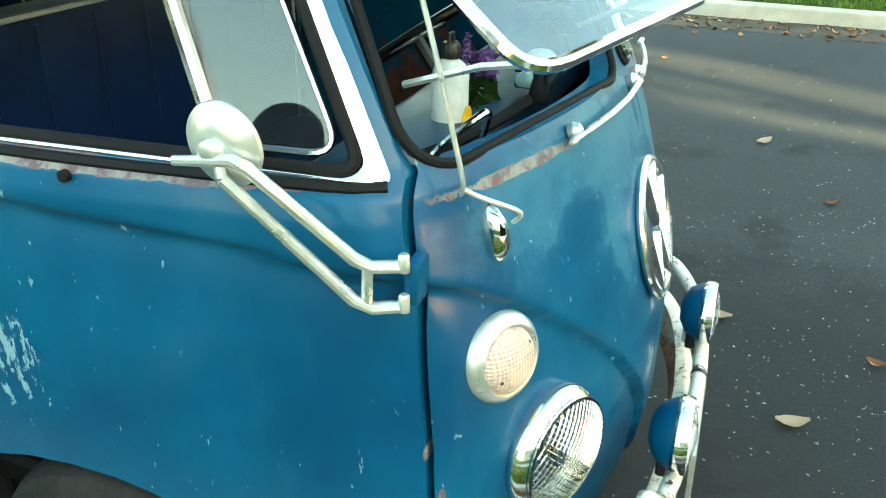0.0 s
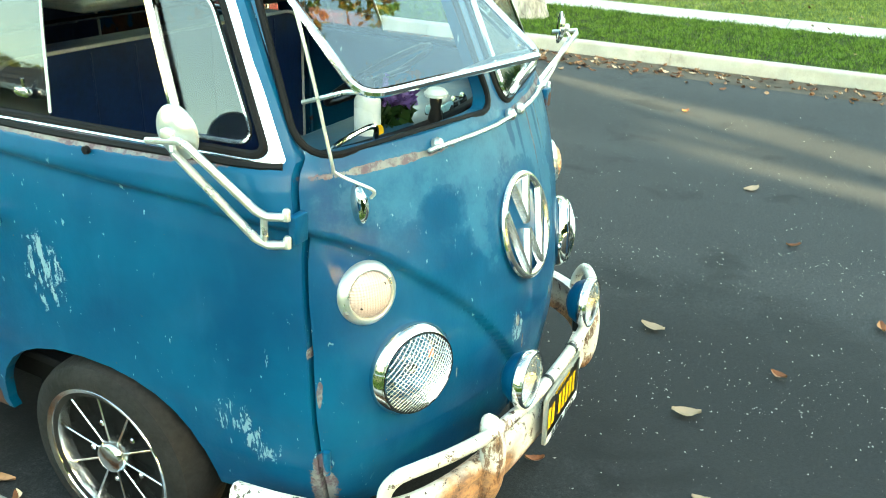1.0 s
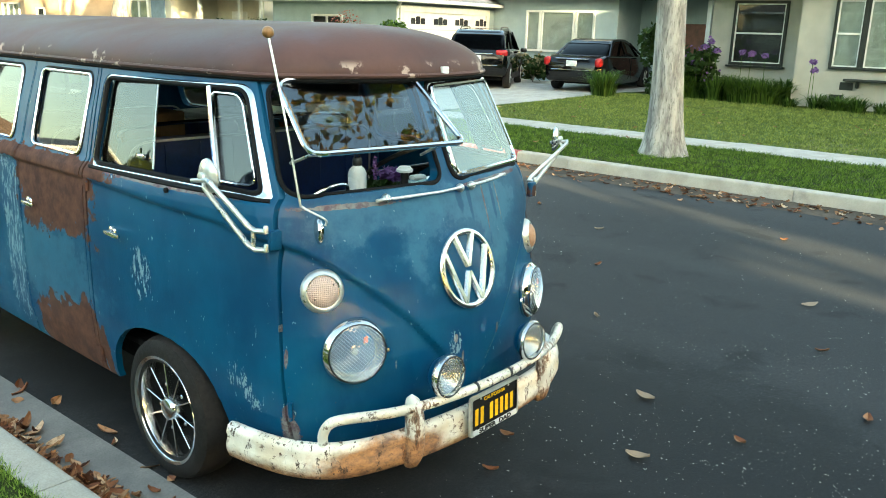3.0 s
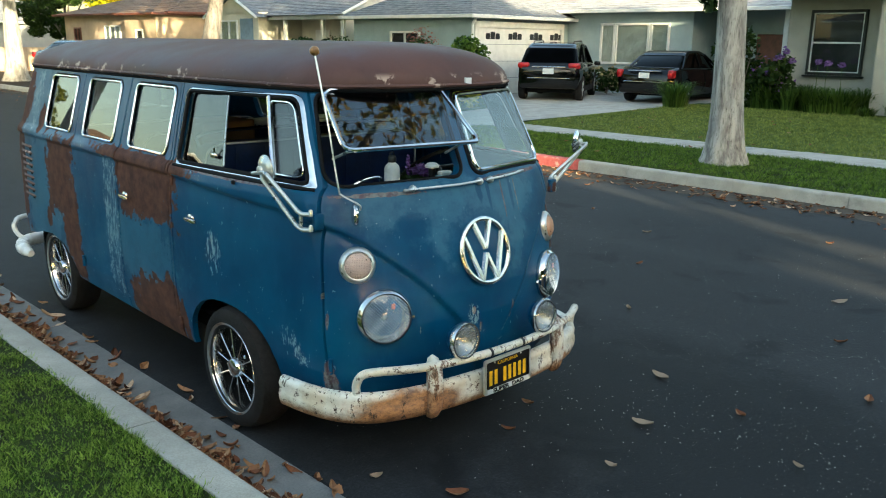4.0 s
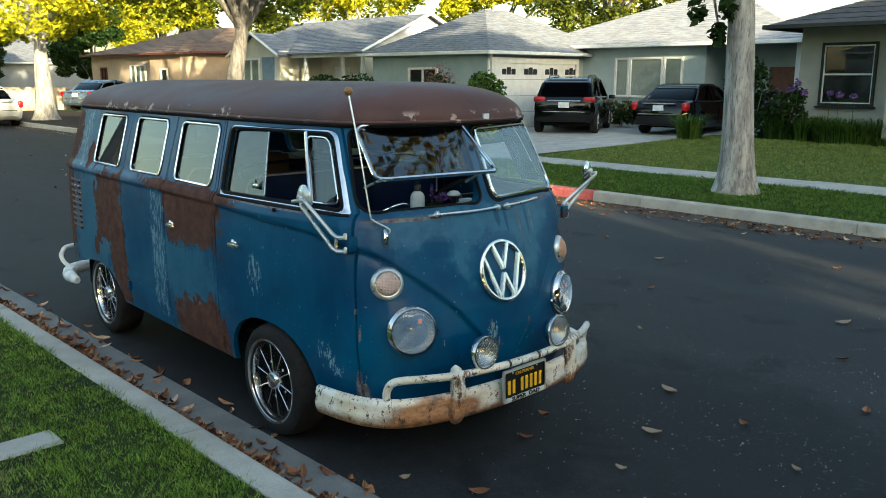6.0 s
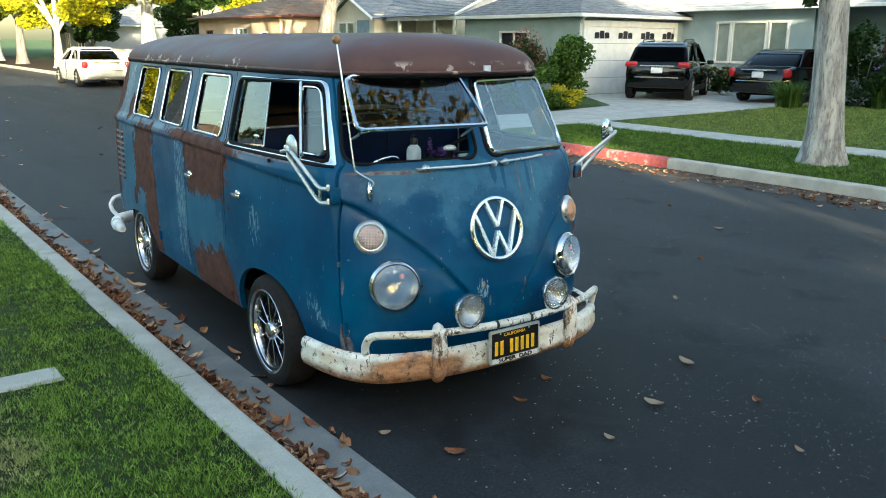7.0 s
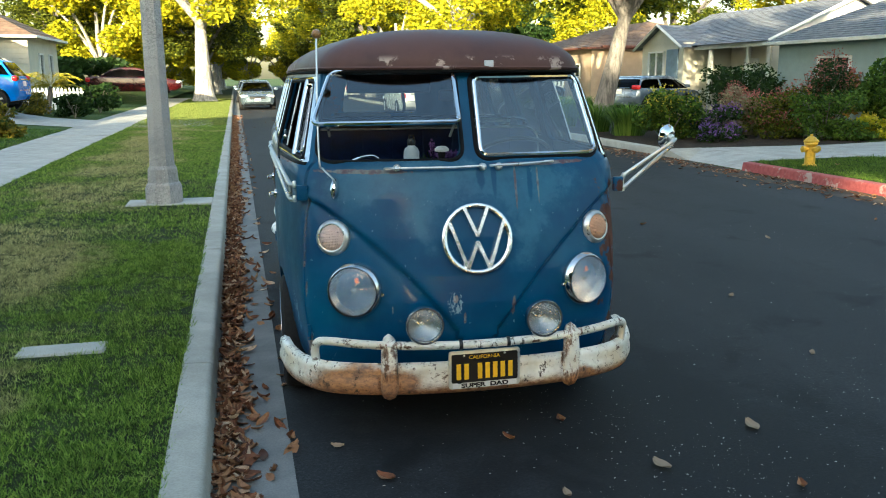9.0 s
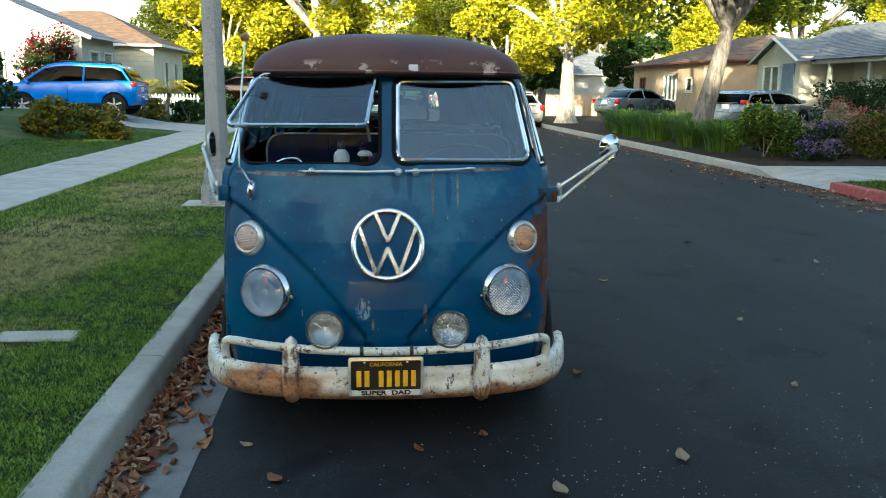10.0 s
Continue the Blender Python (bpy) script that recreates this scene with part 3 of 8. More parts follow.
ap = Shape().add([(8.60, 9.3, 0.02), (8.60, 12.1, 0.02), (9.5, 12.1, .15), (9.5, 9.5, .15), (12.4, 11.8, .17), (15.8, 12.5, .18), (18.2, 15.9, .20), (24.0, 15.9, .22), (24.0, 9.5, .22)], [(0, 3, 2, 1), (3, 8, 7, 6, 5, 4, 2)])
link("driveway", ap, M_WALK, "pale concrete driveway in front of a garage", "driveway", kind="structure", at=STREET)
left = Shape()
us = [-4.6, -6.0, -7.5, -9.0, -11.0, -14.0, -40.0]
for i in range(len(us) - 1):
    left.add([(us[i], -60, left_z(us[i])), (us[i], 160, left_z(us[i])), (us[i + 1], 160, left_z(us[i + 1])), (us[i + 1], -60, left_z(us[i + 1]))], [(0, 1, 2, 3)])
link("front_lawn_near", left, M_LAWN, "sloping front lawn behind the sidewalk", "lawn", kind="structure", at=STREET)
link("garden_bed", Shape().add([(8.775, 12.1, .14), (9.5, 12.1, .154), (12.4, 11.82, .175), (13.6, 12.1, .178), (13.6, 160, .18), (8.775, 160, .14)], [(0, 1, 2, 3, 4, 5)]), M_SOIL,
     "planted garden bed beyond the driveway", "garden bed", kind="structure", at=STREET)
link("yard_far", Shape().add([(13.6, 12.1, .178), (15.8, 12.55, .182), (18.2, 15.95, .202), (40, 15.9, .22), (40, 160, .22), (13.6, 160, .18)], [(0, 1, 2, 3, 4, 5)]), M_LAWN,
     "yards of the far houses", "lawn", kind="structure", at=STREET)


def slabs(name, u0, u1, z, v0, v1, label):
    """A sidewalk whose slabs are pieces of their own."""
    base = link(name, strip(u0, u1, z - 0.03, z - 0.03, v0, v1, 5), M_GUTTER, label, "sidewalk", kind="structure", at=STREET)
    me, v, rnd = None, v0, random.Random(4)
    me = Shape().box((0, 0, 0), (u1 - u0, 1.49, 0.06), 0.006).mesh("slab", 0)
    me.materials.append(M_WALK)
    while v < v1:
        ob = new("slab", me)
        ob.parent = base
        ob.matrix_local = pose((u0 + u1) / 2, v + 0.75, z - 0.03 + rnd.uniform(-0.005, 0.005), rnd.uniform(-.3, .3), rnd.uniform(-.3, .3), 0)
        v += 1.5
    return base


slabs("sidewalk_near", -4.6, -3.0, 0.195, -15.0, 60.0, "cracked pale concrete sidewalk")
slabs("sidewalk_far", 11.3, 12.3, 0.17, -30.0, 9.3, "pale concrete sidewalk between lawns")


# ---- the van: body shell ----
VAN = root("camper_van", "weathered blue split-windscreen van with rusted roof beside the kerb", "van",
           at=Matrix.Translation((0.008, 0.25, 0)) @ Matrix.Rotation(radians(1.6), 4, 'Z') @ Matrix.Translation((0, -0.25, 0)))
NOSE = [(0, 0), (.1, .004), (.2, .015), (.3, .034), (.4, .061), (.5, .094), (.58, .126), (.645, .158), (.693, .190), (.728, .230), (.752, .290), (.780, .47), (.820, .78), (.845, 1.15), (.855, 1.6)]
TAIL = [(.857, 2.4), (.857, 3.3), (.853, 3.75), (.842, 3.98), (.815, 4.12), (.76, 4.21), (.62, 4.265), (.35, 4.29), (0, 4.30)]
Z_Y0 = ([.26, .36, .5, .65, .77, .93, 1.1, 1.22, 1.30, 1.62, 1.67], [.165, .140, .122, .122, .136, .170, .222, .266, .302, .455, .475])
Z_W = ([.26, .34, .45, .60, .85, 1.05, 1.19, 1.225, 1.245, 1.262, 1.45, 1.62, 1.67], [.80, .825, .845, .855, .855, .852, .848, .838, .822, .806, .755, .703, .690])
Z_TAIL = ([.26, .6, 1.1, 1.25, 1.67], [-.03, 0, -.01, -.03, -.09])


def crease_z(x, y, front):
    """Height of the swage line that sweeps down the nose in a V."""
    if front:
        return float(np.interp(abs(x), [0, .06, .1, .2, .3, .4, .55, .65, .72, .77], [.30, .42, .535, .66, .775, .870, .995, 1.065, 1.10, 1.12]))
    return float(np.interp(y, [.4, 1.5, 4.2], [1.12, 1.185, 1.19]))


def plan(z, off=0.0, step=True):
    """The outline of the body at height z, moved inward by off."""
    w = float(np.interp(z, *Z_W)) / .855
    y0 = float(np.interp(z, *Z_Y0))
    ty = float(np.interp(z, *Z_TAIL))
    half = []
    for x, u in NOSE:
        half.append((x * w, y0 * (1 - min(1, u / 1.6)) + .14 * min(1, u / 1.6) + u))
    for x, y in TAIL:
        half.append((x * w, y + ty * max(0, min(1, (y - 3.1) / 1.0))))
    pts = [tuple(p) for p in spline([(a, b) for a, b in half], 7)]
    ring = pts[:-1] + [(-a, b) for a, b in reversed(pts)][:-1]
    out = []
    n = len(ring)
    for i, (x, y) in enumerate(ring):
        a, b = Vector(ring[i - 1]), Vector(ring[(i + 1) % n])
        t = (b - a).normalized()
        nx, ny = t.y, -t.x
        d = -off
        if step:
            k = (z - crease_z(x, y, y < .62 and abs(x) < .775)) / 0.017
            k = max(0.0, min(1.0, k * 0.5 + 0.5))
            d += 0.015 * k * k * (3 - 2 * k) * (1 if y < 4.1 else 0)
            # a soft hollow under the crease
            h = (z - crease_z(x, y, y < .62 and abs(x) < .775)) / 0.10
            if h < 0:
                d -= 0.006 * math.exp(-h * h * 4)
        out.append((x + nx * d, y + ny * d, z))
    return out


LEVELS = [.3075 + .00625 * k for k in range(151)] + [1.257, 1.27] + [1.30 + .037 * k for k in range(11)]
shell = Shape()
outer = [plan(z) for z in LEVELS]
inner = [plan(z, 0.028, False) for z in LEVELS]
loop = outer + inner[::-1]
loop.append(loop[0])
shell.rings(loop)
body = part("body", shell, M_PAINT, VAN, "faded blue sheet-metal body with rust patches")

# openings; side outlines are (y, z)
DOOR_WIN = [(1.515, 1.244), (1.545, 1.615), (.665, 1.622), (.468, 1.248)]
SIDE_WINS = [[(2.125, 1.262), (2.15, 1.615), (1.655, 1.615), (1.640, 1.262)], [(2.805, 1.262), (2.825, 1.615), (2.335, 1.615), (2.32, 1.262)],
             [(3.475, 1.262), (3.485, 1.615), (3.005, 1.615), (2.995, 1.262)]]
SCREEN = [(.030, 1.262), (.674, 1.25), (.596, 1.640), (.030, 1.634)]
REAR_WIN = [(-.34, 1.30), (.34, 1.30), (.30, 1.58), (-.30, 1.58)]


def arch(cy, half, top, base=.1, back=None):
    pts = [(cy - half, base)]
    for k in range(17):
        a = math.pi * (1 - k / 16)
        c, s = math.cos(a), math.sin(a)
        pts.append((cy + half * math.copysign(abs(c) ** .85, c), .25 + (top - .25) * abs(s) ** .8))
    pts.append((cy + half, base))
    return pts


FRONT_ARCH = arch(1.045, .385, .625)
REAR_ARCH = [(3.04, .1), (3.05, .36), (3.10, .44), (3.22, .515), (3.42, .545), (3.62, .525), (3.80, .485), (4.0, .46), (4.6, .44), (4.6, .1)]
DOOR_RING = [(.350, .15), (.350, .5), (.365, .8), (.397, 1.1), (.425, 1.25), (.635, 1.648), (1.585, 1.648), (1.535, 1.25), (1.525, .15)]
LEAF_A = [(1.56, .15), (1.565, 1.25), (1.61, 1.648), (2.20, 1.648), (2.20, 1.25), (2.205, .15)]
LEAF_B = [(2.215, .15), (2.212, 1.25), (2.212, 1.648), (2.90, 1.648), (2.90, 1.25), (2.90, .15)]
wins, screens, seams = Shape(), Shape(), []
for side in (-1, 1):
    for w in [DOOR_WIN] + SIDE_WINS:
        wins.prism(rounded(w, .055), side * .5, side * 1.0, "x")
    for s in (SCREEN,):
        screens.prism(rounded([(side * x, z) for x, z in s], [.06, .085, .06, .05]), .0, .95, "y")
    arches = Shape().prism(FRONT_ARCH, side * .45, side * 1.0, "x").prism(REAR_ARCH, side * .45, side * 1.0, "x")
    seams.append(arches)
screens.prism(rounded(REAR_WIN, .06), 3.8, 4.7, "y")


def ring_cut(poly, gap, a, b):
    """A slot of the width gap that follows a closed outline."""
    o, i = inset(poly, -gap / 2), inset(poly, gap / 2)
    n, sh = len(poly), Shape()
    for d in (a, b):
        sh.v += [(d, p[0], p[1]) for p in o] + [(d, p[0], p[1]) for p in i]
    for k in range(n):
        k2 = (k + 1) % n
        sh.f += [(k, k2, n + k2, n + k), (2 * n + k, 3 * n + k, 3 * n + k2, 2 * n + k2), (k, 2 * n + k, 2 * n + k2, k2), (n + k, n + k2, 3 * n + k2, 3 * n + k)]
    return sh


doors_cut = []
for side in (-1, 1):
    doors_cut.append(ring_cut(DOOR_RING, .012, side * .3, side * 1.0))
doors_cut.append(ring_cut(LEAF_A, .007, -.6, -1.0))
doors_cut.append(ring_cut(LEAF_B, .007, -.6, -1.0))
boolean(body, [wins, screens] + seams + doors_cut)

# the doors fall out as islands of their own
bm = bmesh.new()
bm.from_mesh(body.data)
bm.verts.ensure_lookup_table()
seen, islands = set(), []
for v in bm.verts:
    if v.index in seen:
        continue
    stack, isl = [v], []
    seen.add(v.index)
    while stack:
        q = stack.pop()
        isl.append(q.index)
        for e in q.link_edges:
            r = e.other_vert(q)
            if r.index not in seen:
                seen.add(r.index)
                stack.append(r)
    islands.append(isl)
bm.free()
islands.sort(key=len, reverse=True)
src = body.data
cos = np.array([v.co[:] for v in src.vertices])
owner = np.zeros(len(cos), int)
big = [i for i in islands if len(i) > 400]
for k, isl in enumerate(big):
    owner[isl] = k
polys = [tuple(p.vertices) for p in src.polygons]
van_doors = {}
for k in range(len(big)):
    sel = [p for p in polys if owner[p[0]] == k]
    idx = sorted({i for p in sel for i in p})
    remap = {i: j for j, i in enumerate(idx)}
    me = bpy.data.meshes.new("body")
    me.from_pydata([cos[i] for i in idx], [], [tuple(remap[i] for i in p) for p in sel])
    me.shade_smooth()
    me.set_sharp_from_angle(angle=radians(40))
    c = cos[idx].mean(0)
    if k == 0:
        me.materials.append(M_PAINT)
        body.data = me
    else:
        kind_name = "front_door" if c[1] < 1.5 else "cargo_door"
        me.materials.append(M_PAINT)
        ob = part(kind_name, me, M_PAINT, VAN)
        van_doors[(bool(c[0] > 0), round(float(c[1]), 1))] = ob

# ---- roof with its gutter and visor ----
roof, rim = Shape(), plan(1.655, -0.022, False)
rim = [(x, y - (0.042 if y < .75 else 0) * max(0, 1 - (abs(x) / .68) ** 4), 1.66) for x, y, _ in rim]
rings = []
for k in range(15):
    t = k / 14
    s = math.cos(t * math.pi / 2) ** .8 if t < 1 else 0.0
    h = math.sin(t * math.pi / 2) ** 1.05
    ring = []
    for x, y, z in rim:
        sy = 1.05 if y < 1.05 else (3.45 if y > 3.45 else y)
        ring.append((x * s, sy + (y - sy) * (s ** .75), 1.668 + .182 * h))
    rings.append(ring)
lower = [[(x * .985, y + (.012 if y < 1 else -.005), 1.650) for x, y, z in rim], [(x, y, 1.648) for x, y, z in rim]]
roof.rings([[(x * .93, y + (.06 if y < .8 else -.04 if y > 3.8 else 0), 1.648) for x, y, z in rim]] + lower + rings)
part("roof", roof, M_ROOF, VAN, "rusted brown roof with flaking edge", 40)
# near-black tube paints the shadow gap under the roof edge
part("roof_shade_line", Shape().tube([(x * .9985, y, 1.643) for x, y, z in rim], .0075, 6, closed=True), M_GAP, VAN, "near-black line painting the shade below the roof")
part("rain_gutter", Shape().tube([(x * 1.004, y + (-.003 if y < 1 else 0), 1.660) for x, y, z in rim], .0085, 6, closed=True), M_ROOF, VAN)
st = Shape().box((.118, .408, 1.676), (.042, .012, .030), .002, m=None)
part("roof_sticker", st, M_WHITEPLASTIC, VAN, "small white sticker on the roof edge")


# ---- the van: glass, trim ----
def on_side(poly, side, off=0.0):
    """Side outline points (y, z) laid on the body's flank."""
    out = []
    for y, z in poly:
        r = plan(z, 0, True)
        half = [p for p in r[:len(r) // 2 + 1]]
        x = float(np.interp(y, [p[1] for p in half[6:]], [p[0] for p in half[6:]]))
        out.append((side * (x + off), y, z))
    return out


def on_front(poly, off=0.0):
    """Front outline points (x, z) laid on the nose."""
    out = []
    for x, z in poly:
        r = plan(z, 0, True)[:90]
        y = float(np.interp(abs(x), [p[0] for p in r], [p[1] for p in r]))
        out.append((x, y - off, z))
    return out


def pane(points, thick, axis):
    """A thin pane from a loop of points on the body, with real thickness."""
    n = len(points)
    q = np.array([tuple(p) for p in points])
    mid = q.mean(0)
    nrm = np.linalg.svd(q - mid)[2][2]
    points = [tuple(p - nrm * float((p - mid) @ nrm)) for p in q]
    d = Vector((thick, 0, 0)) if axis == "x" else Vector((0, thick, 0))
    a, b = [tuple(Vector(p)) for p in points], [tuple(Vector(p) + d) for p in points]
    fs = [tuple(range(n)), tuple(range(2 * n - 1, n - 1, -1))]
    fs += [(k, n + k, n + (k + 1) % n, (k + 1) % n) for k in range(n)]
    return Shape().add(a + b, fs)


def window_set(outline, side, parent, r=.055, chrome=.008, split=False):
    """Rubber, bright frame and pane of one side window."""
    o = rounded(outline, r, 7)
    if split:
        # a bright strip, broad at the front, with rubber inside it
        out_l = rounded(inset(outline, -.004), [.05, .055, .06, .010], 7)
        in_l = rounded([(1.511, 1.252), (1.540, 1.607), (.675, 1.613), (.494, 1.254)], [.05, .05, .06, .055], 7)
        mid_a = [tuple(Vector(a).lerp(Vector(b), .25)) for a, b in zip(out_l, in_l)]
        mid_b = [tuple(Vector(a).lerp(Vector(b), .8)) for a, b in zip(out_l, in_l)]
        part("window_frame", Shape().rings([on_side(out_l, side, .001), on_side(mid_a, side, .008), on_side(mid_b, side, .009), on_side(in_l, side, -.004)]), M_CHROME, parent, "bright chrome window frame", 60)
        part("window_rubber", Shape().tube(on_side(inset(in_l, .006), side, .001), .0105, 8, closed=True), M_RUBBER, parent)
        return in_l
    part("window_rubber", Shape().tube(on_side(o, side, -.006), .008, 8, closed=True), M_RUBBER, parent)
    i = inset(o, .009)
    part("window_frame", Shape().tube(on_side(i, side, .002), chrome, 8, closed=True), M_CHROME, parent, "bright chrome window frame")
    return i


def glass_of(outline, side, parent, off=-.008, name="pane"):
    g = part(name, pane(on_side(outline, side, off), .004 * -side, "x"), M_SIDEGLASS, parent, smooth=0)
    g.visible_shadow = False
    return g


for side in (-1, 1):
    near = min(van_doors.items(), key=lambda kv: abs((1 if kv[0][0] else -1) - side) * 5 + abs(kv[0][1] - 1.0))[1]
    i = window_set(DOOR_WIN, side, near, split=True)
    # vent window post and its bright frame
    top, bot = (.868, 1.605), (.712, 1.262)
    pts = [(np.interp(t, [0, 1], [bot[0], top[0]]), np.interp(t, [0, 1], [bot[1], top[1]])) for t in np.linspace(0, 1, 9)]
    part("vent_post", Shape().tube(on_side(pts, side, .003), .013, 8), M_CHROME, near, "chrome vent window post")
    vent = rounded([(.735, 1.282), (.850, 1.587), (.698, 1.587), (.534, 1.282)], [.02, .02, .05, .05], 6)
    part("vent_frame", Shape().tube(on_side(vent, side, .002), .0055, 6, closed=True), M_CHROME, near)
    glass_of(inset(vent, .004), side, near)
    # the rear half pane stands slid forward over the opening's back part
    sl = rounded([(1.500, 1.262), (1.525, 1.600), (1.195, 1.600), (1.115, 1.262)], .02, 3)
    glass_of(sl, side, near, -.016)
    part("pane_edge", Shape().tube(on_side([(np.interp(t, [0, 1], [1.115, 1.195]), np.interp(t, [0, 1], [1.275, 1.6])) for t in np.linspace(0, 1, 6)], side, -.016), .004, 6), M_DULLCHROME, near)
    lx = on_side([(1.195, 1.315)], side, -.005)[0]
    part("window_latch", Shape().box(lx, (.02, .055, .026), .010, seg=2).tube([(lx[0] - side * .004, lx[1], lx[2]), (lx[0], lx[1] - .004, lx[2] + .035)], .005, 6), M_CHROME, near, "small chrome sliding-window latch")
    part("belt_seal", Shape().tube(on_side([(y, 1.240) for y in np.linspace(.468, 1.525, 26)], side, -.002), .010, 6), M_RUBBER, near)
    for k, w in enumerate(SIDE_WINS):
        owner_ob = VAN
        if side < 0 and k < 2:
            owner_ob = min((v for q, v in van_doors.items() if not q[0] and q[1] > 1.5), key=lambda ob: abs(np.mean([c[1] for c in ob.bound_box]) - np.mean([p[0] for p in w])))
        i = window_set(w, side, owner_ob)
        glass_of(inset(i, .002), side, owner_ob)

# windscreens: one shut, one swung out from its top edge
SCR = rounded(SCREEN, [.06, .085, .06, .05], 7)


def screen_frame(loop, name, shut):
    p = part(name, Shape().tube(loop, .0105, 8, closed=True), M_CHROME, VAN, "chrome-framed split windscreen, " + ("shut" if shut else "swung open at the bottom"))
    return p


rubber = on_front(SCR, .0)
part("screen_rubber", Shape().tube(rubber, .009, 8, closed=True), M_RUBBER, VAN)
part("screen_rubber", Shape().tube([(-x, y, z) for x, y, z in rubber], .009, 8, closed=True), M_RUBBER, VAN)
shut = [Vector(p) for p in on_front(inset(SCR, .018), .012)]
f1 = screen_frame(shut, "windscreen", True)
g = part("pane", pane(shut, .004, "y"), M_SCREENGLASS, f1, smooth=0)
g.visible_shadow = False
# swing: turn the mirrored pane about the line of its top edge
hinge_a, hinge_b = Vector((-.030, .478, 1.634)), Vector((-.596, .620, 1.640))
swing = Matrix.Translation(hinge_a) @ Matrix.Rotation(radians(30.0), 4, (hinge_b - hinge_a).normalized()) @ Matrix.Translation(-hinge_a)
open_loop = [swing @ Vector((-p.x, p.y, p.z)) for p in shut]
f2 = screen_frame(open_loop, "windscreen", False)
g = part("pane", pane(open_loop, .004, "y"), M_SCREENGLASS, f2, smooth=0)
g.visible_shadow = False
for x in (-.60, -.075):
    a = Vector(on_front([(x, 1.36)])[0]) + Vector((0, .03, 0))
    b = min(open_loop, key=lambda q: abs(q.x - x) + abs(q.z - 1.44))
    part("stay_arm", Shape().tube([a, (a + b) / 2 + Vector((0, 0, .01)), b], .006, 6), M_DULLCHROME, f2)
part("hinge_bar", Shape().tube([hinge_b + Vector((0, -.01, .004)), hinge_a + Vector((0, -.01, .004))], .007, 6), M_DULLCHROME, f2)
# rear window
rw = rounded([(x, z) for x, z in REAR_WIN], .06, 6)


def tail_y(z):
    return max(p[1] for p in plan(z, 0, False))


part("window_rubber", Shape().tube([(x, tail_y(z) - .01, z) for x, z in rw], .014, 8, closed=True), M_RUBBER, VAN)
g = part("rear_pane", pane([(x, tail_y(z) - .015, z) for x, z in rw], .004, "y"), M_GLASS, VAN, smooth=0)
g.visible_shadow = False


# ---- the van: lamps and nose furniture ----
def facing(x, y, z, yaw=0.0, tilt=0.0):
    """A pose whose own z axis looks out of the nose."""
    return Matrix.Translation((x, y, z)) @ Matrix.Rotation(radians(yaw), 4, 'Z') @ Matrix.Rotation(radians(90 + tilt), 4, 'X')


def crosshatch(sh, r, pitch, dome, wire=.0012):
    """A wire mesh guard over a domed lens."""
    for a in (45, 135):
        c, s = math.cos(radians(a)), math.sin(radians(a))
        k = -int(r / pitch)
        while k * pitch < r:
            o = k * pitch
            h = math.sqrt(max(0, r * r - o * o))
            if h > .01:
                pts = []
                for q in np.linspace(-h, h, 7):
                    px, py = c * q - s * o, s * q + c * o
                    pts.append((px, py, dome(math.hypot(px, py)) + .004))
                sh.tube(pts, wire, 4)
            k += 1
    return sh


M_TAILRED = simple("orange_red_mark", (0.42, 0.07, 0.02), 0.4, 0, 0.25, 60)


def headlight(x, z, y, yaw):
    m = facing(x, y, z, yaw, -3)
    h = part("headlight", Shape().lathe([(.098, -.02), (.118, -.01), (.126, .006), (.124, .022), (.112, .036), (.113, .040), (.110, .043), (.107, .040), (.106, .02)], 48), M_CHROME, VAN, "round chrome-rimmed headlight behind a wire mesh", at=m)
    dome = lambda r: .066 - .026 * (r / .108) ** 2
    part("reflector", Shape().lathe([(.0, -.045), (.015, -.044), (.03, -.040), (.05, -.030), (.070, -.016), (.09, .006), (.106, .030)], 32), M_REFLECT, h)
    lens = part("lens", Shape().lathe([(.001, dome(0))] + [(r, dome(r)) for r in np.linspace(.012, .106, 9)] + [(.106, .030)] + [(r, dome(r) - .004) for r in np.linspace(.104, .002, 6)], 36), M_HEADGLASS, h, "ribbed clear lens")
    lens.visible_shadow = False
    part("lamp_sticker", Shape().box((.025 if x < 0 else -.03, .055, dome(.06) + .001), (.016, .022, .002), .0006), M_TAILRED, h, "small orange-red mark on the lens")
    part("lens_seal", Shape().lathe([(.104, .030), (.106, .041), (.110, .045), (.112, .039)], 40), M_RUBBER, h)
    part("bulb", Shape().lathe([(.001, .026), (.013, .019), (.019, .004), (.012, -.03)], 14), M_CHROME, h)
    part("mesh_guard", crosshatch(Shape(), .105, .0100, dome, .0011), M_CHROME, h, smooth=0, fix=False)
    part("trim_screw", Shape().lathe([(.0, .012), (.008, .010), (.010, .0)], 10, m=Matrix.Translation((.127 if x < 0 else -.127, -.012, .006))), M_CHROME, h)
    return h


def cloudy_glass(name, film_part):
    """Lamp glass gone slightly milky: clear glass with a thin pale film."""
    m = glass_pane(name, (0.93, 0.95, 0.94), 1.6)
    nodes, links = m.node_tree.nodes, m.node_tree.links
    film, mixer = nodes.new("ShaderNodeBsdfDiffuse"), nodes.new("ShaderNodeMixShader")
    film.inputs["Color"].default_value = (0.75, 0.77, 0.74, 1)
    mixer.inputs[0].default_value = film_part
    was = nodes["Material Output"].inputs["Surface"].links[0].from_socket
    links.new(was, mixer.inputs[1])
    links.new(film.outputs[0], mixer.inputs[2])
    links.new(mixer.outputs[0], nodes["Material Output"].inputs["Surface"])
    return m


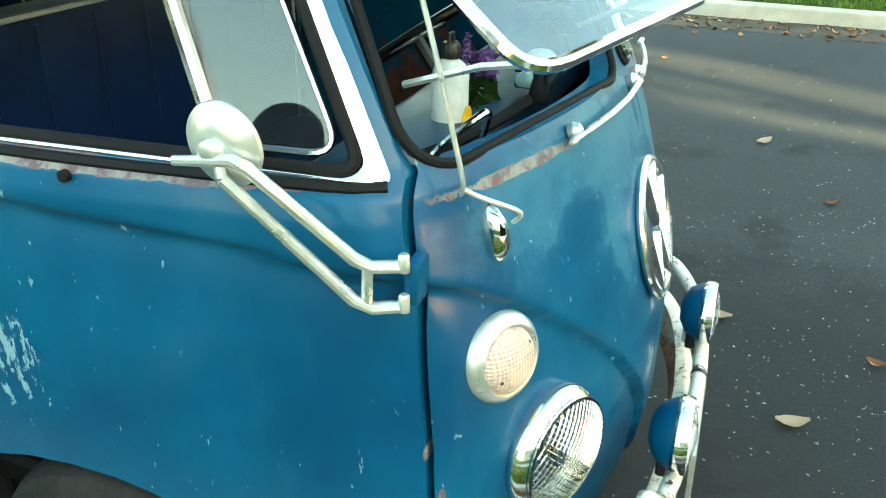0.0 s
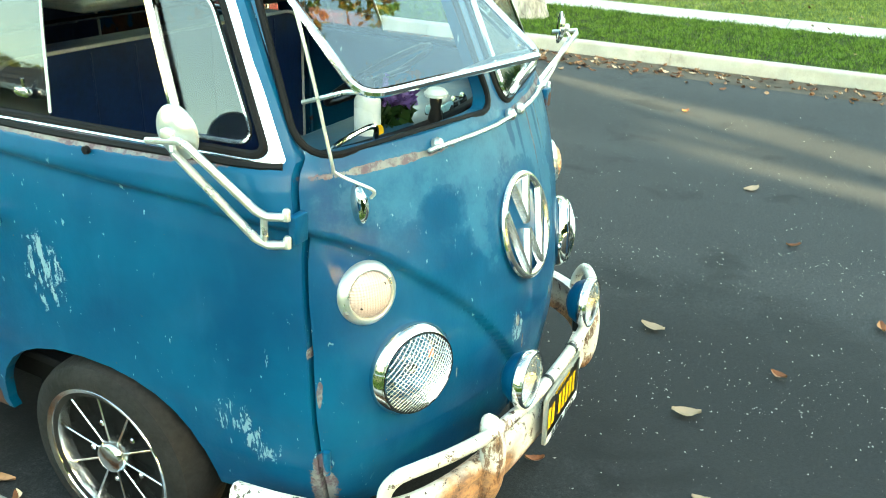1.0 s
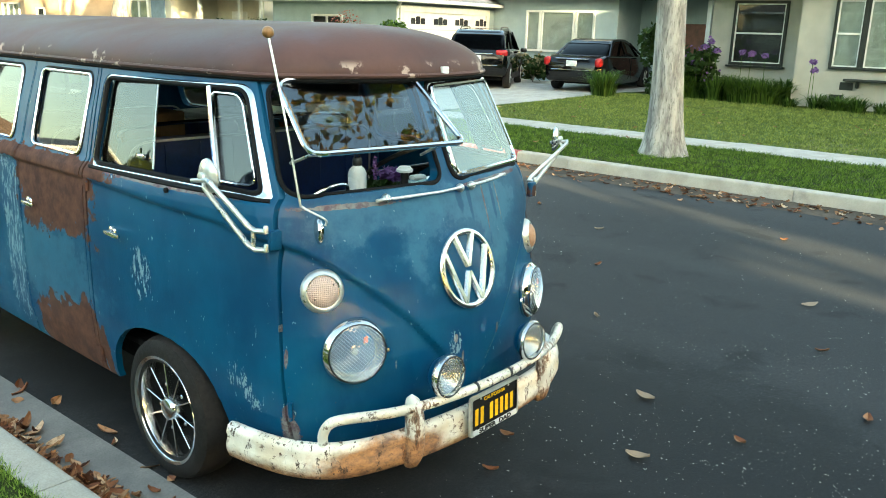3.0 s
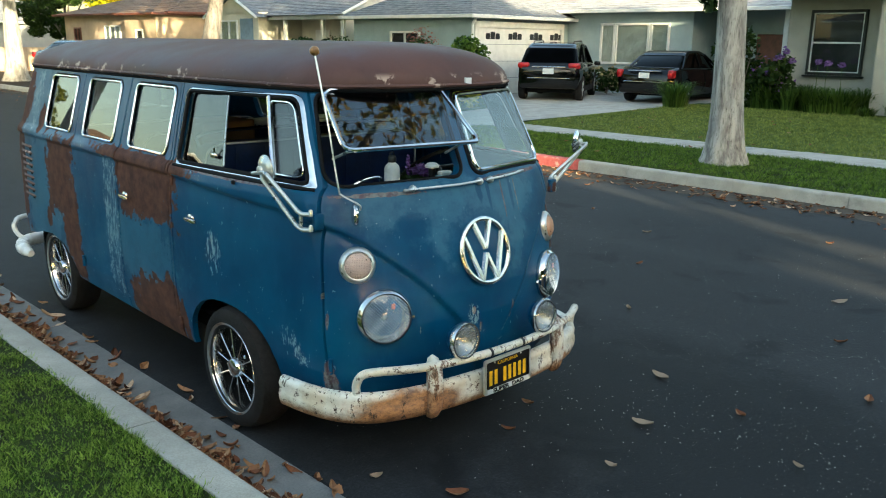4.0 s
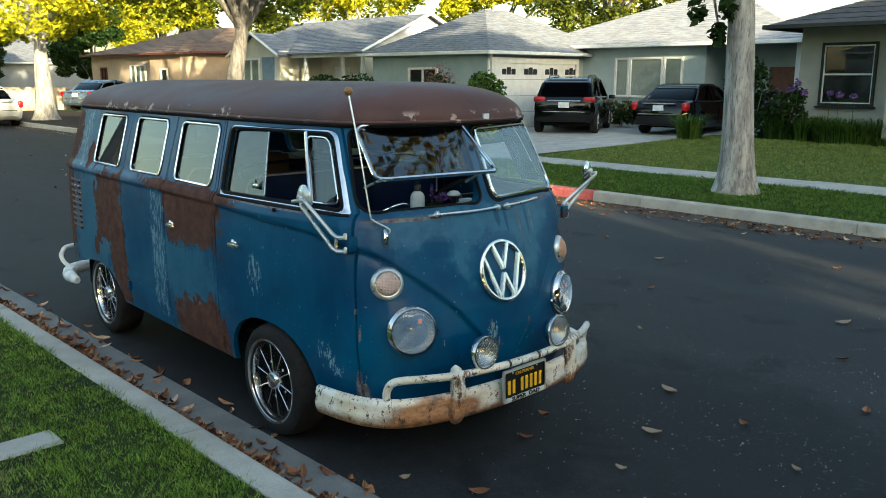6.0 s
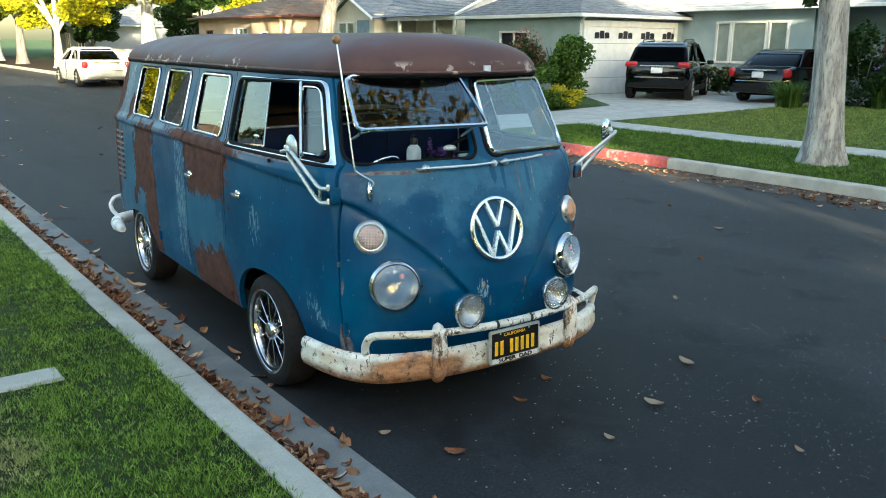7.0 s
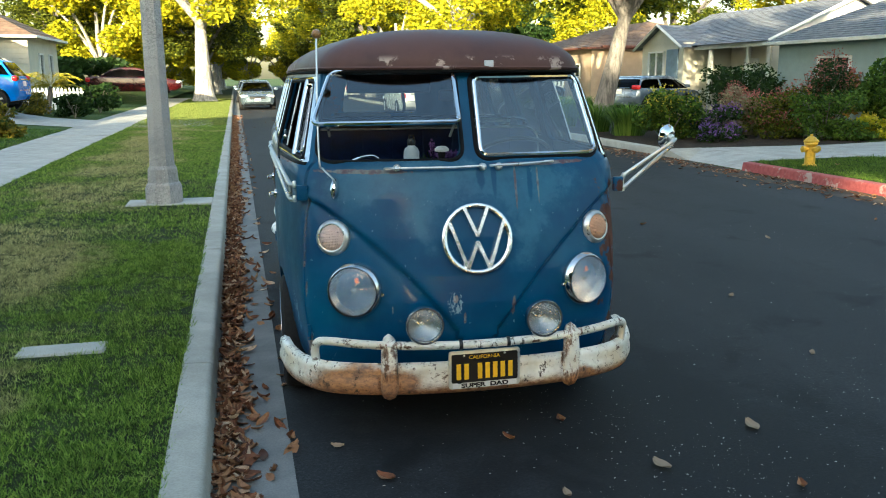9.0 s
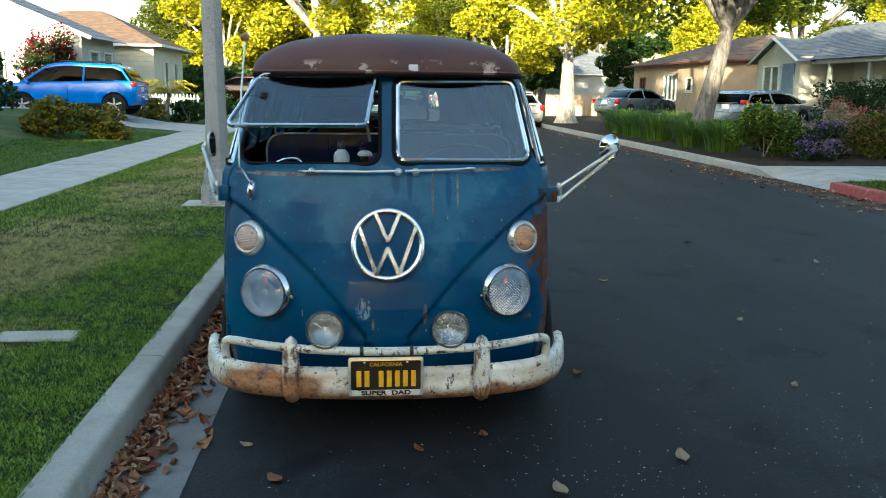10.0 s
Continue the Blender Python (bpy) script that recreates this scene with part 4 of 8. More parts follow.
M_HEADGLASS = cloudy_glass("milky_lamp_glass", 0.015)
M_FOGGLASS = cloudy_glass("milky_fog_glass", 0.14)
M_FOGREFLECT = simple("dulled_fog_reflector", (0.36, 0.37, 0.38), 0.22, 1.0, 0.1, 20, 0.5, 30.0)
headlight(-.527, .703, .236, -22)
headlight(.527, .703, .236, 22)


def signal(x, z, y, yaw):
    m = facing(x, y, z, yaw, -10)
    s = part("turn_signal", Shape().lathe([(.055, -.012), (.074, -.004), (.080, .006), (.078, .016), (.070, .026), (.062, .031), (.058, .030), (.056, .024)], 40), M_DULLCHROME, VAN, "round front turn signal with a faded amber lens", at=m)
    part("lens", Shape().lathe([(.001, .049), (.02, .048), (.038, .044), (.050, .036), (.057, .025)], 32), M_AMBER if x > 0 else M_AMBERPALE, s)
    for k in (0, 180):
        part("screw", Shape().lathe([(0, .004), (.004, .003), (.005, 0)], 8, m=Matrix.Rotation(radians(k + 35), 4, 'Z') @ Matrix.Translation((.040, 0, .039))), M_BLACK, s)


def amber(name, col):
    n = Nodes(name)
    sepx = n.nt.nodes.new("ShaderNodeSeparateXYZ")
    n.link(n.coord, sepx.inputs[0])
    n.bump(n.math("ADD", n.math("SINE", n.math("MULTIPLY", sepx.outputs[0], 900)), n.math("SINE", n.math("MULTIPLY", sepx.outputs[1], 900))), 0.4, 0.003)
    return n.done(n.mix(n.ramp(n.noise(12, 4), 0.4, 0.7, 0, .6), col, tuple(.7 * c for c in col)), 0.3)


M_AMBERPALE = amber("sun_bleached_lens", (0.58, 0.42, 0.36))
M_AMBER = amber("faded_amber_lens", (0.56, 0.30, 0.17))
signal(-.606, .927, .318, -27)
signal(.606, .927, .318, 27)

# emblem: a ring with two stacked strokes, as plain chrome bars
EMB = facing(.004, .158, .925, 0, -15.5)
emb = part("emblem", Shape().rings([[((.147 + .0125 * math.cos(b)) * math.cos(a), (.147 + .0125 * math.cos(b)) * math.sin(a), .006 + .011 * math.sin(b)) for b in [k * math.pi / 5 for k in range(10)]] for a in [2 * math.pi * q / 64 for q in range(65)]]), M_EMBLEM, VAN, "large round chrome emblem on the nose", at=EMB)


def stroke(a, b, w=.027, h=.015):
    a, b = Vector(a), Vector(b)
    d = (b - a).normalized()
    s = Vector((-d.y, d.x)) * w / 2
    p = [a + s, a - s, b - s, b + s]
    q = [v + (s * .45 if k in (1, 2) else -s * .45) for k, v in enumerate(p)]
    return Shape().add([(v.x, v.y, .002) for v in p] + [(v.x, v.y, .002 + h) for v in q], [(3, 2, 1, 0), (4, 5, 6, 7), (0, 1, 5, 4), (1, 2, 6, 5), (2, 3, 7, 6), (3, 0, 4, 7)])


for a, b in [((-.052, .135), (0, .010)), ((.052, .135), (0, .010)), ((-.122, .075), (-.048, -.132)), ((.122, .075), (.048, -.132)), ((-.048, -.132), (0, -.012)), ((.048, -.132), (0, -.012))]:
    part("emblem_bar", stroke(a, b), M_EMBLEM, emb, smooth=20)

# fog lamps on the bumper bar
for x in (-.258, .268):
    m = facing(x, .036, .590, 0, -2)
    f = part("fog_lamp", Shape().lathe([(.0, -.045), (.03, -.042), (.06, -.025), (.074, .0), (.079, .014)], 40), M_PAINT, VAN, "small round fog lamp with blue shell and chrome rim", at=m)
    part("rim", Shape().lathe([(.078, .008), (.083, .014), (.084, .03), (.080, .040), (.074, .040), (.072, .034)], 40), M_CHROME, f)
    part("lens", Shape().lathe([(.001, .054), (.03, .051), (.055, .045), (.073, .034)], 32), M_FOGGLASS, f)
    part("reflector", Shape().lathe([(.0, -.02), (.04, -.005), (.07, .025)], 24), M_FOGREFLECT, f)
    part("lamp_bracket", Shape().box((0, -.088, -.008), (.03, .05, .028), .005), M_BLACK, f)

# bumper: a rounded blade that wraps the corners
bump_plan = [(0, .024), (.2, .032), (.4, .056), (.55, .094), (.66, .145), (.735, .215), (.790, .31), (.825, .43), (.845, .56)]
bp = [tuple(p) for p in spline(bump_plan, 5)]
ring_pts = [(-a, b) for a, b in reversed(bp)][:-1] + bp
prof = [(.030, .408), (.008, .418), (-.010, .410), (-.018, .385), (-.012, .365), (-.020, .345), (-.020, .318), (-.008, .285), (.012, .270), (.032, .276), (.020, .30), (.006, .32), (.002, .36), (.012, .39)]
rings = []
for i, (x, y) in enumerate(ring_pts):
    a, b = Vector(ring_pts[max(i - 1, 0)]), Vector(ring_pts[min(i + 1, len(ring_pts) - 1)])
    t = (b - a).normalized()
    nx, ny = t.y, -t.x
    rings.append([(x - nx * p, y - ny * p, z) for p, z in prof])
part("front_bumper", Shape().rings(rings, True, (True, True)), M_BUMPER, VAN, "white bumper blade streaked with rust", 50)
for x in (-.407, .407):
    yb = float(np.interp(abs(x), [p[0] for p in bp], [p[1] for p in bp]))
    rows_g = []
    for k in range(19):
        t = -1 + k / 9
        end = max(.04, (1 - abs(t) ** 5) ** .5)
        z = .402 + .150 * t
        a, b = (.033 + .004 * (1 - t)) * end, .034 * end
        yc = yb - .022 + .020 * t * t
        rows_g.append([(x + a * math.copysign(abs(math.cos(q)) ** .75, math.cos(q)), yc + b * math.sin(q), z) for q in (2 * math.pi * j / 20 for j in range(20))])
    part("bumper_guard", Shape().rings(rows_g, True, (True, True)), M_BUMPER, VAN, "upright bumper guard, white with rust", 60)
tube_path = [(-.708, .195, .405), (-.712, .190, .455), (-.700, .165, .500), (-.655, .130, .513), (-.55, .078, .511), (-.407, .031, .507), (-.2, .008, .500), (0, .002, .498)]
tp = spline(tube_path + [(-x, y, z) for x, y, z in reversed(tube_path[:-1])], 6)
part("bumper_rail", Shape().tube(tp, .0185, 14), M_BUMPER, VAN, "white tubular bumper rail")
for x in (-.105, .105):
    part("rail_clamp", Shape().lathe([(.0205, -.008), (.0215, 0), (.0205, .008)], 16, m=Matrix.Translation((x, .004, .499)) @ Matrix.Rotation(radians(90), 4, 'Y')), M_BLACK, VAN)

# number plate in its frame; the words stand as read
plate_at = facing(-.004, -.014, .3935, 1.5, -2)
plate = part("number_plate", Shape().prism(rounded([(-.153, -.077), (.153, -.077), (.153, .077), (-.153, .077)], .012, 4), -.002, .002, "z"), M_BLACK, VAN, "black plate with yellow letters in a chrome frame", at=plate_at)
fr_o, fr_i = rounded([(-.158, -.083), (.158, -.083), (.158, .083), (-.158, .083)], .014, 4), rounded([(-.147, -.056), (.147, -.056), (.147, .070), (-.147, .070)], .008, 4)
n_f = len(fr_o)
sh = Shape().add([(x, y, .007) for x, y in fr_o] + [(x, y, .009) for x, y in fr_i] + [(x, y, -.003) for x, y in fr_o], [(k, (k + 1) % n_f, n_f + (k + 1) % n_f, n_f + k) for k in range(n_f)] + [(k, 2 * n_f + k, 2 * n_f + (k + 1) % n_f, (k + 1) % n_f) for k in range(n_f)])
part("plate_frame", sh, M_DULLCHROME, plate, "chrome plate frame")
M_YELLOW = simple("plate_yellow", (0.75, 0.42, 0.02), 0.5, 0, 0.06, 20)


def lettering(text, size, x, y, z, material, parent, sx=1.0, name="lettering", bold=0.0):
    cu = bpy.data.curves.new(name, 'FONT')
    cu.body, cu.size, cu.align_x, cu.align_y, cu.extrude, cu.offset = text, size, 'CENTER', 'CENTER', .0008, bold
    tmp = new(name, cu)
    bpy.context.view_layer.update()
    me = bpy.data.meshes.new_from_object(tmp.evaluated_get(bpy.context.evaluated_depsgraph_get()))
    bpy.data.objects.remove(tmp)
    me.materials.clear()
    ob = part(name, me, material, parent, smooth=0)
    ob.matrix_local = Matrix.Translation((x, y, z)) @ Matrix.Diagonal((sx, 1, 1, 1))
    return ob


lettering("CALIFORNIA", .023, 0, .052, .0036, M_YELLOW, plate, 1.05)
for k in range(7):
    part("plate_bar", Shape().box((-.114 + k * .034 + (.026 if k > 1 else 0), -.010, .0035), (.020, .070, .0016), .0006), M_YELLOW, plate)
part("frame_strip", Shape().box((0, -.070, .0085), (.286, .021, .002), .0006), M_WHITEPLASTIC, plate)
lettering("SUPER  DAD", .0255, 0, -.070, .0100, M_BLACK, plate, 1.5, bold=.0010)
for sx in (-1, 1):
    part("plate_bolt", Shape().lathe([(0, .004), (.004, .003), (.005, 0)], 8, m=Matrix.Translation((sx * .09, .062, .004))), M_DULLCHROME, plate)

# wipers
M_WIPER = M_DULLCHROME
wa = on_front([(-.085, 1.232), (-.20, 1.232), (-.30, 1.231), (-.36, 1.229)], .028)
part("wiper_arm", Shape().tube([on_front([(.04, 1.236)], .030)[0]] + wa, .006, 6).box(wa[-1], (.05, .014, .012), .004), M_WIPER, VAN, "thin silver wiper lying along the sill")
wb = on_front([(.08, 1.236), (.2, 1.238), (.30, 1.240), (.37, 1.243)], .028)
part("wiper_arm", Shape().tube(wb, .006, 6).box(wb[-1], (.045, .012, .012), .003), M_WIPER, VAN)
for x in (-.325, .05, .125):
    c = on_front([(x, 1.226)], .012)[0]
    part("wiper_pivot", Shape().lathe([(.016, 0), (.018, .012), (.012, .022), (.0, .026)], 14, m=facing(c[0], c[1] + .012, c[2], 0, -25)), M_WIPER, VAN)

# aerial: base on the nose, whip up the pillar, wooden ball on top
ab = on_front([(-.592, 1.140)], .0)[0]
aer = part("aerial", Shape().tube(spline([(ab[0], ab[1] - .035, 1.165), (ab[0] - .012, ab[1] - .045, 1.19), (-.640, .372, 1.225), (-.655, .375, 1.26), (-.652, .44, 1.5), (-.640, .548, 1.80)], 6), .0042, 8), M_DULLCHROME, VAN, "thin aerial with a wooden ball on its tip")
part("aerial_base", Shape().lathe([(.0, .034), (.010, .031), (.016, .02), (.019, .006), (.020, -.006)], 16, m=facing(ab[0], ab[1], ab[2], -26, -18) @ Matrix.Diagonal((1.0, 2.6, 1, 1))), M_CHROME, aer)
part("aerial_ball", Shape().lathe([(.001, -.021)] + [(.021 * math.cos(a), .021 * math.sin(a)) for a in np.linspace(-1.4, 1.4, 11)] + [(.001, .021)], 18, m=Matrix.Translation((-.640, .548, 1.808))), M_WOODBALL, aer)


# mirrors on forked arms at the door hinges
def door_mirror(side, base_lo, base_hi, knee, head, face, shell):
    """A round mirror on a cast fork: two straight arms that meet behind the head."""
    b1, b2, k, h = (Vector(p) for p in (base_lo, base_hi, knee, head))
    d = Vector(face).normalized()
    rear, front = h - d * .026 + Vector((-side * .004, .060, -.020)), h - d * .026 + Vector((0, -.046, -.003))
    under = h - d * .022 + Vector((0, -.014, -.034))
    elbow = b1 + Vector((side * .022, .052, -.004))
    wrist = b2 + Vector((side * .020, .050, -.002))
    mr = part("door_mirror", Shape().tube([b2, b2.lerp(wrist, .8), wrist.lerp(front, .08), wrist.lerp(front, .5), wrist.lerp(front, .94), front.lerp(rear, .10), rear], [.010, .010, .0105, .0098, .0095, .009, .0075], 10)
              .tube([b1, b1.lerp(elbow, .75), elbow.lerp(under, .07), elbow.lerp(under, .55), under], [.010, .0105, .0105, .0098, .009], 10)
              .tube([b1.lerp(elbow, .9), b2.lerp(wrist, .9)], .0085, 8), M_DULLCHROME, VAN, "round door mirror on a forked silver arm")
    part("mirror_bracket", Shape().box((b1 + b2) / 2 + Vector((-side * .030, -.010, 0)), (.048, .022, .068), .005, seg=2), M_PAINT, mr)
    for b in (b1, b2):
        part("arm_bolt", Shape().lathe([(.009, -.012), (.009, .012), (.006, .016), (0, .016)], 8, m=Matrix.Translation(b + Vector((side * .002, -.004, .006)))), M_DULLCHROME, mr)
    q = d.to_track_quat('Z', 'Y').to_matrix().to_4x4()
    part("mirror_head", Shape().lathe([(.001, -.016), (.018, -.0155), (.036, -.011), (.050, -.004), (.0565, .002), (.0600, .004), (.0615, .008), (.0600, .012), (.0570, .0125)], 40, m=Matrix.Translation(h) @ q), shell, mr)
    part("mirror_glass", Shape().lathe([(.001, .0100), (.02, .0100), (.057, .0100)], 32, m=Matrix.Translation(h) @ q), M_MIRROR, mr, "mirror glass", smooth=0)
    part("mirror_clamp", Shape().lathe([(.017, -.014), (.017, -.027), (.010, -.031), (0, -.031)], 18, m=Matrix.Translation(h) @ q)
         .tube([under, under.lerp(h, .8) - d * .008], .008, 8), M_DULLCHROME, mr)


M_MIRROR = simple("mirror_silver", (0.90, 0.91, 0.91), 0.02, 1.0, 0.02)
door_mirror(-1, (-.765, .420, 1.085), (-.765, .420, 1.150), (-.80, .53, 1.13), (-.838, .650, 1.318), (1.0, -.06, .06), M_DULLCHROME)
door_mirror(1, (.785, .41, 1.085), (.785, .41, 1.145), (.86, .445, 1.10), (1.035, .465, 1.325), (-.42, .90, .05), M_CHROME)

# door handles, hinges, vents
for y, z in ((1.30, .992), (2.07, .998)):
    c = Vector(on_side([(y, z)], -1, 0)[0])
    own = min((v for q, v in van_doors.items() if not q[0]), key=lambda ob: abs(np.mean([p[1] for p in ob.bound_box]) - y - (0 if y < 1.5 else .3)))
    part("handle", Shape().box(c + Vector((-.036, -.005, .004)), (.016, .115, .020), .007, seg=2).box(c + Vector((-.02, .048, 0)), (.036, .022, .022), .006)
         .lathe([(.026, 0), (.024, .008), (.012, .014), (.0, .015)], 18, m=Matrix.Translation(c + Vector((-.002, .048, 0))) @ Matrix.Rotation(radians(-90), 4, 'Y')), M_CHROME, own, "chrome door handle")
for y, z in ((.352, .49), (1.54, .40), (1.54, 1.17), (2.87, .47)):
    c = Vector(on_side([(y, z)], -1, 0)[0])
    part("door_hinge", Shape().tube([c + Vector((-.008, 0, -.035)), c + Vector((-.008, 0, .035))], .010, 8).box(c + Vector((-.002, .022, 0)), (.012, .045, .05), .004), M_PAINT, VAN)
for k in range(9):
    z = .755 + k * .043
    a, b = (on_side([(y, z)], -1, 0)[0] for y in (3.71, 3.95))
    sec = [(.006, 0), (-.010, .003), (-.011, .008), (.006, .026)]
    part("louvre", Shape().rings([[(e[0] + p[0] * s, e[1], z + p[1]) for p in sec] for e, s in ((a, .2), (tuple(Vector(a).lerp(Vector(b), .12)), 1), (tuple(Vector(a).lerp(Vector(b), .88)), 1), (b, .2))], True, (True, True)), M_ROOF, VAN)
    part("louvre_slot", Shape().add([(a[0] - .001, a[1] + .02, z - .012), (b[0] - .001, b[1] - .02, z - .012), (b[0] - .001, b[1] - .02, z), (a[0] - .001, a[1] + .02, z)], [(0, 1, 2, 3)]), M_GAP, VAN, smooth=0)
c = Vector(on_side([(.95, 1.222)], -1, .004)[0])
part("snap_button", Shape().lathe([(.010, 0), (.010, .010), (0, .012)], 10, m=Matrix.Translation(c) @ Matrix.Rotation(radians(-90), 4, 'Y')), M_RUBBER, VAN)

# wheels
def wheel(x, y, side):
    w = part("wheel", Shape().lathe([(.20, -.085), (.235, -.098), (.268, -.096), (.290, -.082), (.301, -.055), (.304, -.02), (.304, .02), (.301, .055), (.290, .082), (.268, .096), (.235, .098), (.20, .085)], 56), M_TYRE, VAN, "wide tyre on a chrome-spoked alloy wheel",
             at=Matrix.Translation((x, y, .304)) @ Matrix.Rotation(radians(90 * side), 4, 'Y'))
    part("rim", Shape().lathe([(.19, -.08), (.205, .03), (.208, .078), (.216, .094), (.229, .099), (.232, .092), (.222, .084), (.214, .06)], 56), M_POLISHED, w, "polished rim lip")
    part("rim_well", Shape().lathe([(.0, .035), (.06, .036), (.17, .030), (.206, .040)], 40), M_GAP, w)
    part("hub", Shape().lathe([(.052, .03), (.050, .074), (.042, .086), (.030, .090), (.0, .091)], 28), M_POLISHED, w)
    sp = Shape().box((.128, 0, .052), (.168, .007, .034), .002)
    me = sp.mesh("spoke", 30)
    me.materials.append(M_POLISHED)
    nut = Shape().lathe([(.010, .0), (.010, .018), (.006, .022), (0, .022)], 6).mesh("wheel_nut", 30)
    nut.materials.append(M_CHROME)
    for k in range(10):
        a = Matrix.Rotation(radians(36 * k + 9), 4, 'Z')
        o = new("spoke", me)
        o.parent, o.matrix_local = w, a
        if k % 2 == 0:
            o = new("wheel_nut", nut)
            o.parent, o.matrix_local = w, Matrix.Rotation(radians(36 * k + 27), 4, 'Z') @ Matrix.Translation((.098, 0, .036))
    return w


for x, y, side in ((-.752, 1.022, -1), (.752, 1.022, 1), (-.745, 3.42, -1), (.745, 3.42, 1)):
    wheel(x, y, side)

# rear bumper tip and underbody
rb = [(-.846, 4.00, .29), (-.855, 4.09, .30), (-.84, 4.22, .31), (-.76, 4.33, .32), (-.5, 4.39, .325), (0, 4.41, .325)]
rbp = spline(rb + [(-x, y, z) for x, y, z in reversed(rb[:-1])], 5)
part("rear_bumper", Shape().tube(rbp, [.024 + .024 * min(1, k / 6, (len(rbp) - 1 - k) / 6) for k in range(len(rbp))], 12), M_WHITEPLASTIC, VAN, "white rear bumper")
part("rear_rail", Shape().tube(spline([(-.80, 4.22, .34), (-.85, 4.30, .40), (-.84, 4.34, .47), (-.70, 4.42, .50), (0, 4.47, .50), (.7, 4.42, .50)], 5), .017, 10), M_WHITEPLASTIC, VAN)
part("underbody", Shape().box((0, 2.45, .40), (1.42, 3.1, .12), .02).box((0, .52, .36), (1.05, .35, .10), .03).box((0, 1.02, .30), (1.2, .09, .09), .02).box((0, 3.42, .30), (1.2, .12, .12), .02)
     .box((0, 3.9, .45), (1.2, .4, .25), .05), M_GAP, VAN)
for side in (-1, 1):
    for y in (1.04, 3.45):
        part("wheel_house", Shape().prism([(y - .42, .3), (y - .40, .56), (y - .22, .66), (y + .22, .66), (y + .40, .56), (y + .42, .3), (y + .40, .3), (y + .38, .54), (y + .2, .64), (y - .2, .64), (y - .38, .54), (y - .40, .3)], side * .52, side * (.70 if y < 2 else .79), "x")
             .box((side * .53, y, .45), (.02, .84, .42)), M_GAP, VAN)

# ---- cabin ----
part("cabin_floor", Shape().box((0, 2.55, .475), (1.50, 3.0, .03), .005).box((0, .75, .475), (1.15, .6, .03), .005), M_DARKTRIM, VAN)
lin = []
for k in range(8):
    t = k / 7
    s, h = math.cos(t * math.pi / 2) ** .7 if t < 1 else 0.0, math.sin(t * math.pi / 2)
    lin.append([(x * s * .97, (1.05 if y < 1.05 else 3.3 if y > 3.3 else y) + (y - (1.05 if y < 1.05 else 3.3 if y > 3.3 else y)) * (s ** .7) * .95, 1.645 + .17 * h) for x, y, z in rim])
part("headlining", Shape().rings(lin), M_DARKTRIM, VAN)


def bench(y, w, zseat, ztop, depth=.48):
    b = part("bench_seat", Shape().box((0, y - depth / 2, zseat - .07), (w, depth, .17), .05, seg=3), M_NAVY, VAN, "navy vinyl bench seat with pale piping")
    back = Shape()
    prof2 = rounded([(-w / 2, zseat - .02), (w / 2, zseat - .02), (w / 2, ztop), (-w / 2, ztop)], [.04, .04, .11, .11], 8)
    back.prism(prof2, y - .06, y + .06, "y")
    part("backrest", back, M_NAVY, b)
    part("piping", Shape().tube([(x, y - .062, z) for x, z in prof2], .006, 6, closed=True), M_PIPING, b)
    for k in range(-3, 4):
        part("seat_pleat", Shape().tube([(k * w / 8, y - .061, zseat + .06), (k * w / 8, y - .061, ztop - .02)], .0035, 5), M_NAVY, b)
    part("seat_base", Shape().box((0, y - depth / 2 + .02, zseat / 2 + .17), (w * .95, depth * .9, zseat - .46), .02), M_DARKTRIM, b)
    return b


bench(1.52, 1.40, .80, 1.33)
bench(2.55, 1.15, .80, 1.28)
bench(3.35, 1.35, .80, 1.28)
part("grab_rail", Shape().tube(spline([(-.66, 1.60, 1.18), (-.66, 1.60, 1.30), (-.60, 1.60, 1.375), (0, 1.60, 1.385), (.60, 1.60, 1.375), (.66, 1.60, 1.30), (.66, 1.60, 1.18)], 6), .009, 8), M_CHROME, VAN)
part("folding_table", Shape().box((.36, 2.16, 1.345), (.62, .42, .030), .006), M_WHITEPLASTIC, VAN, "white folding table behind the front seat")
part("cardboard_box", Shape().box((-.28, 2.12, 1.27), (.34, .30, .24), .006), M_CARDBOARD, VAN, "brown cardboard box behind the front seat")
part("dashboard", Shape().box((0, .58, 1.135), (1.34, .26, .10), .03, seg=3), M_DASH, VAN, "painted metal dashboard")
part("dash_lip", Shape().tube(spline([(-.66, .60, 1.200), (-.4, .48, 1.205), (0, .42, 1.21), (.4, .48, 1.205), (.66, .60, 1.200)], 6), .012, 8), M_DARKTRIM, VAN)
part("steering_wheel", Shape().rings([[((.205 + .011 * math.cos(b)) * math.cos(a), (.205 + .011 * math.cos(b)) * math.sin(a), .011 * math.sin(b)) for b in [k * math.pi / 4 for k in range(8)]] for a in [2 * math.pi * q / 40 for q in range(41)]]).box((0, 0, -.01), (.40, .03, .015), .005).tube([(0, 0, 0), (0, 0, -.4)], .018, 8), M_BLACK, VAN,
     at=Matrix.Translation((.36, .88, 1.20)) @ Matrix.Rotation(radians(-35), 4, 'X'))
part("rear_view_mirror", Shape().box((0, .60, 1.535), (.15, .022, .05), .01, seg=2).tube([(0, .60, 1.55), (0, .585, 1.63)], .006, 6), M_BLACK, VAN)
part("bulkhead", Shape().box((0, 1.63, .82), (1.50, .025, .66), .004), M_NAVY, VAN)
part("sun_visor", Shape().box((-.30, .68, 1.60), (.40, .015, .11), .006), M_DARKTRIM, VAN)


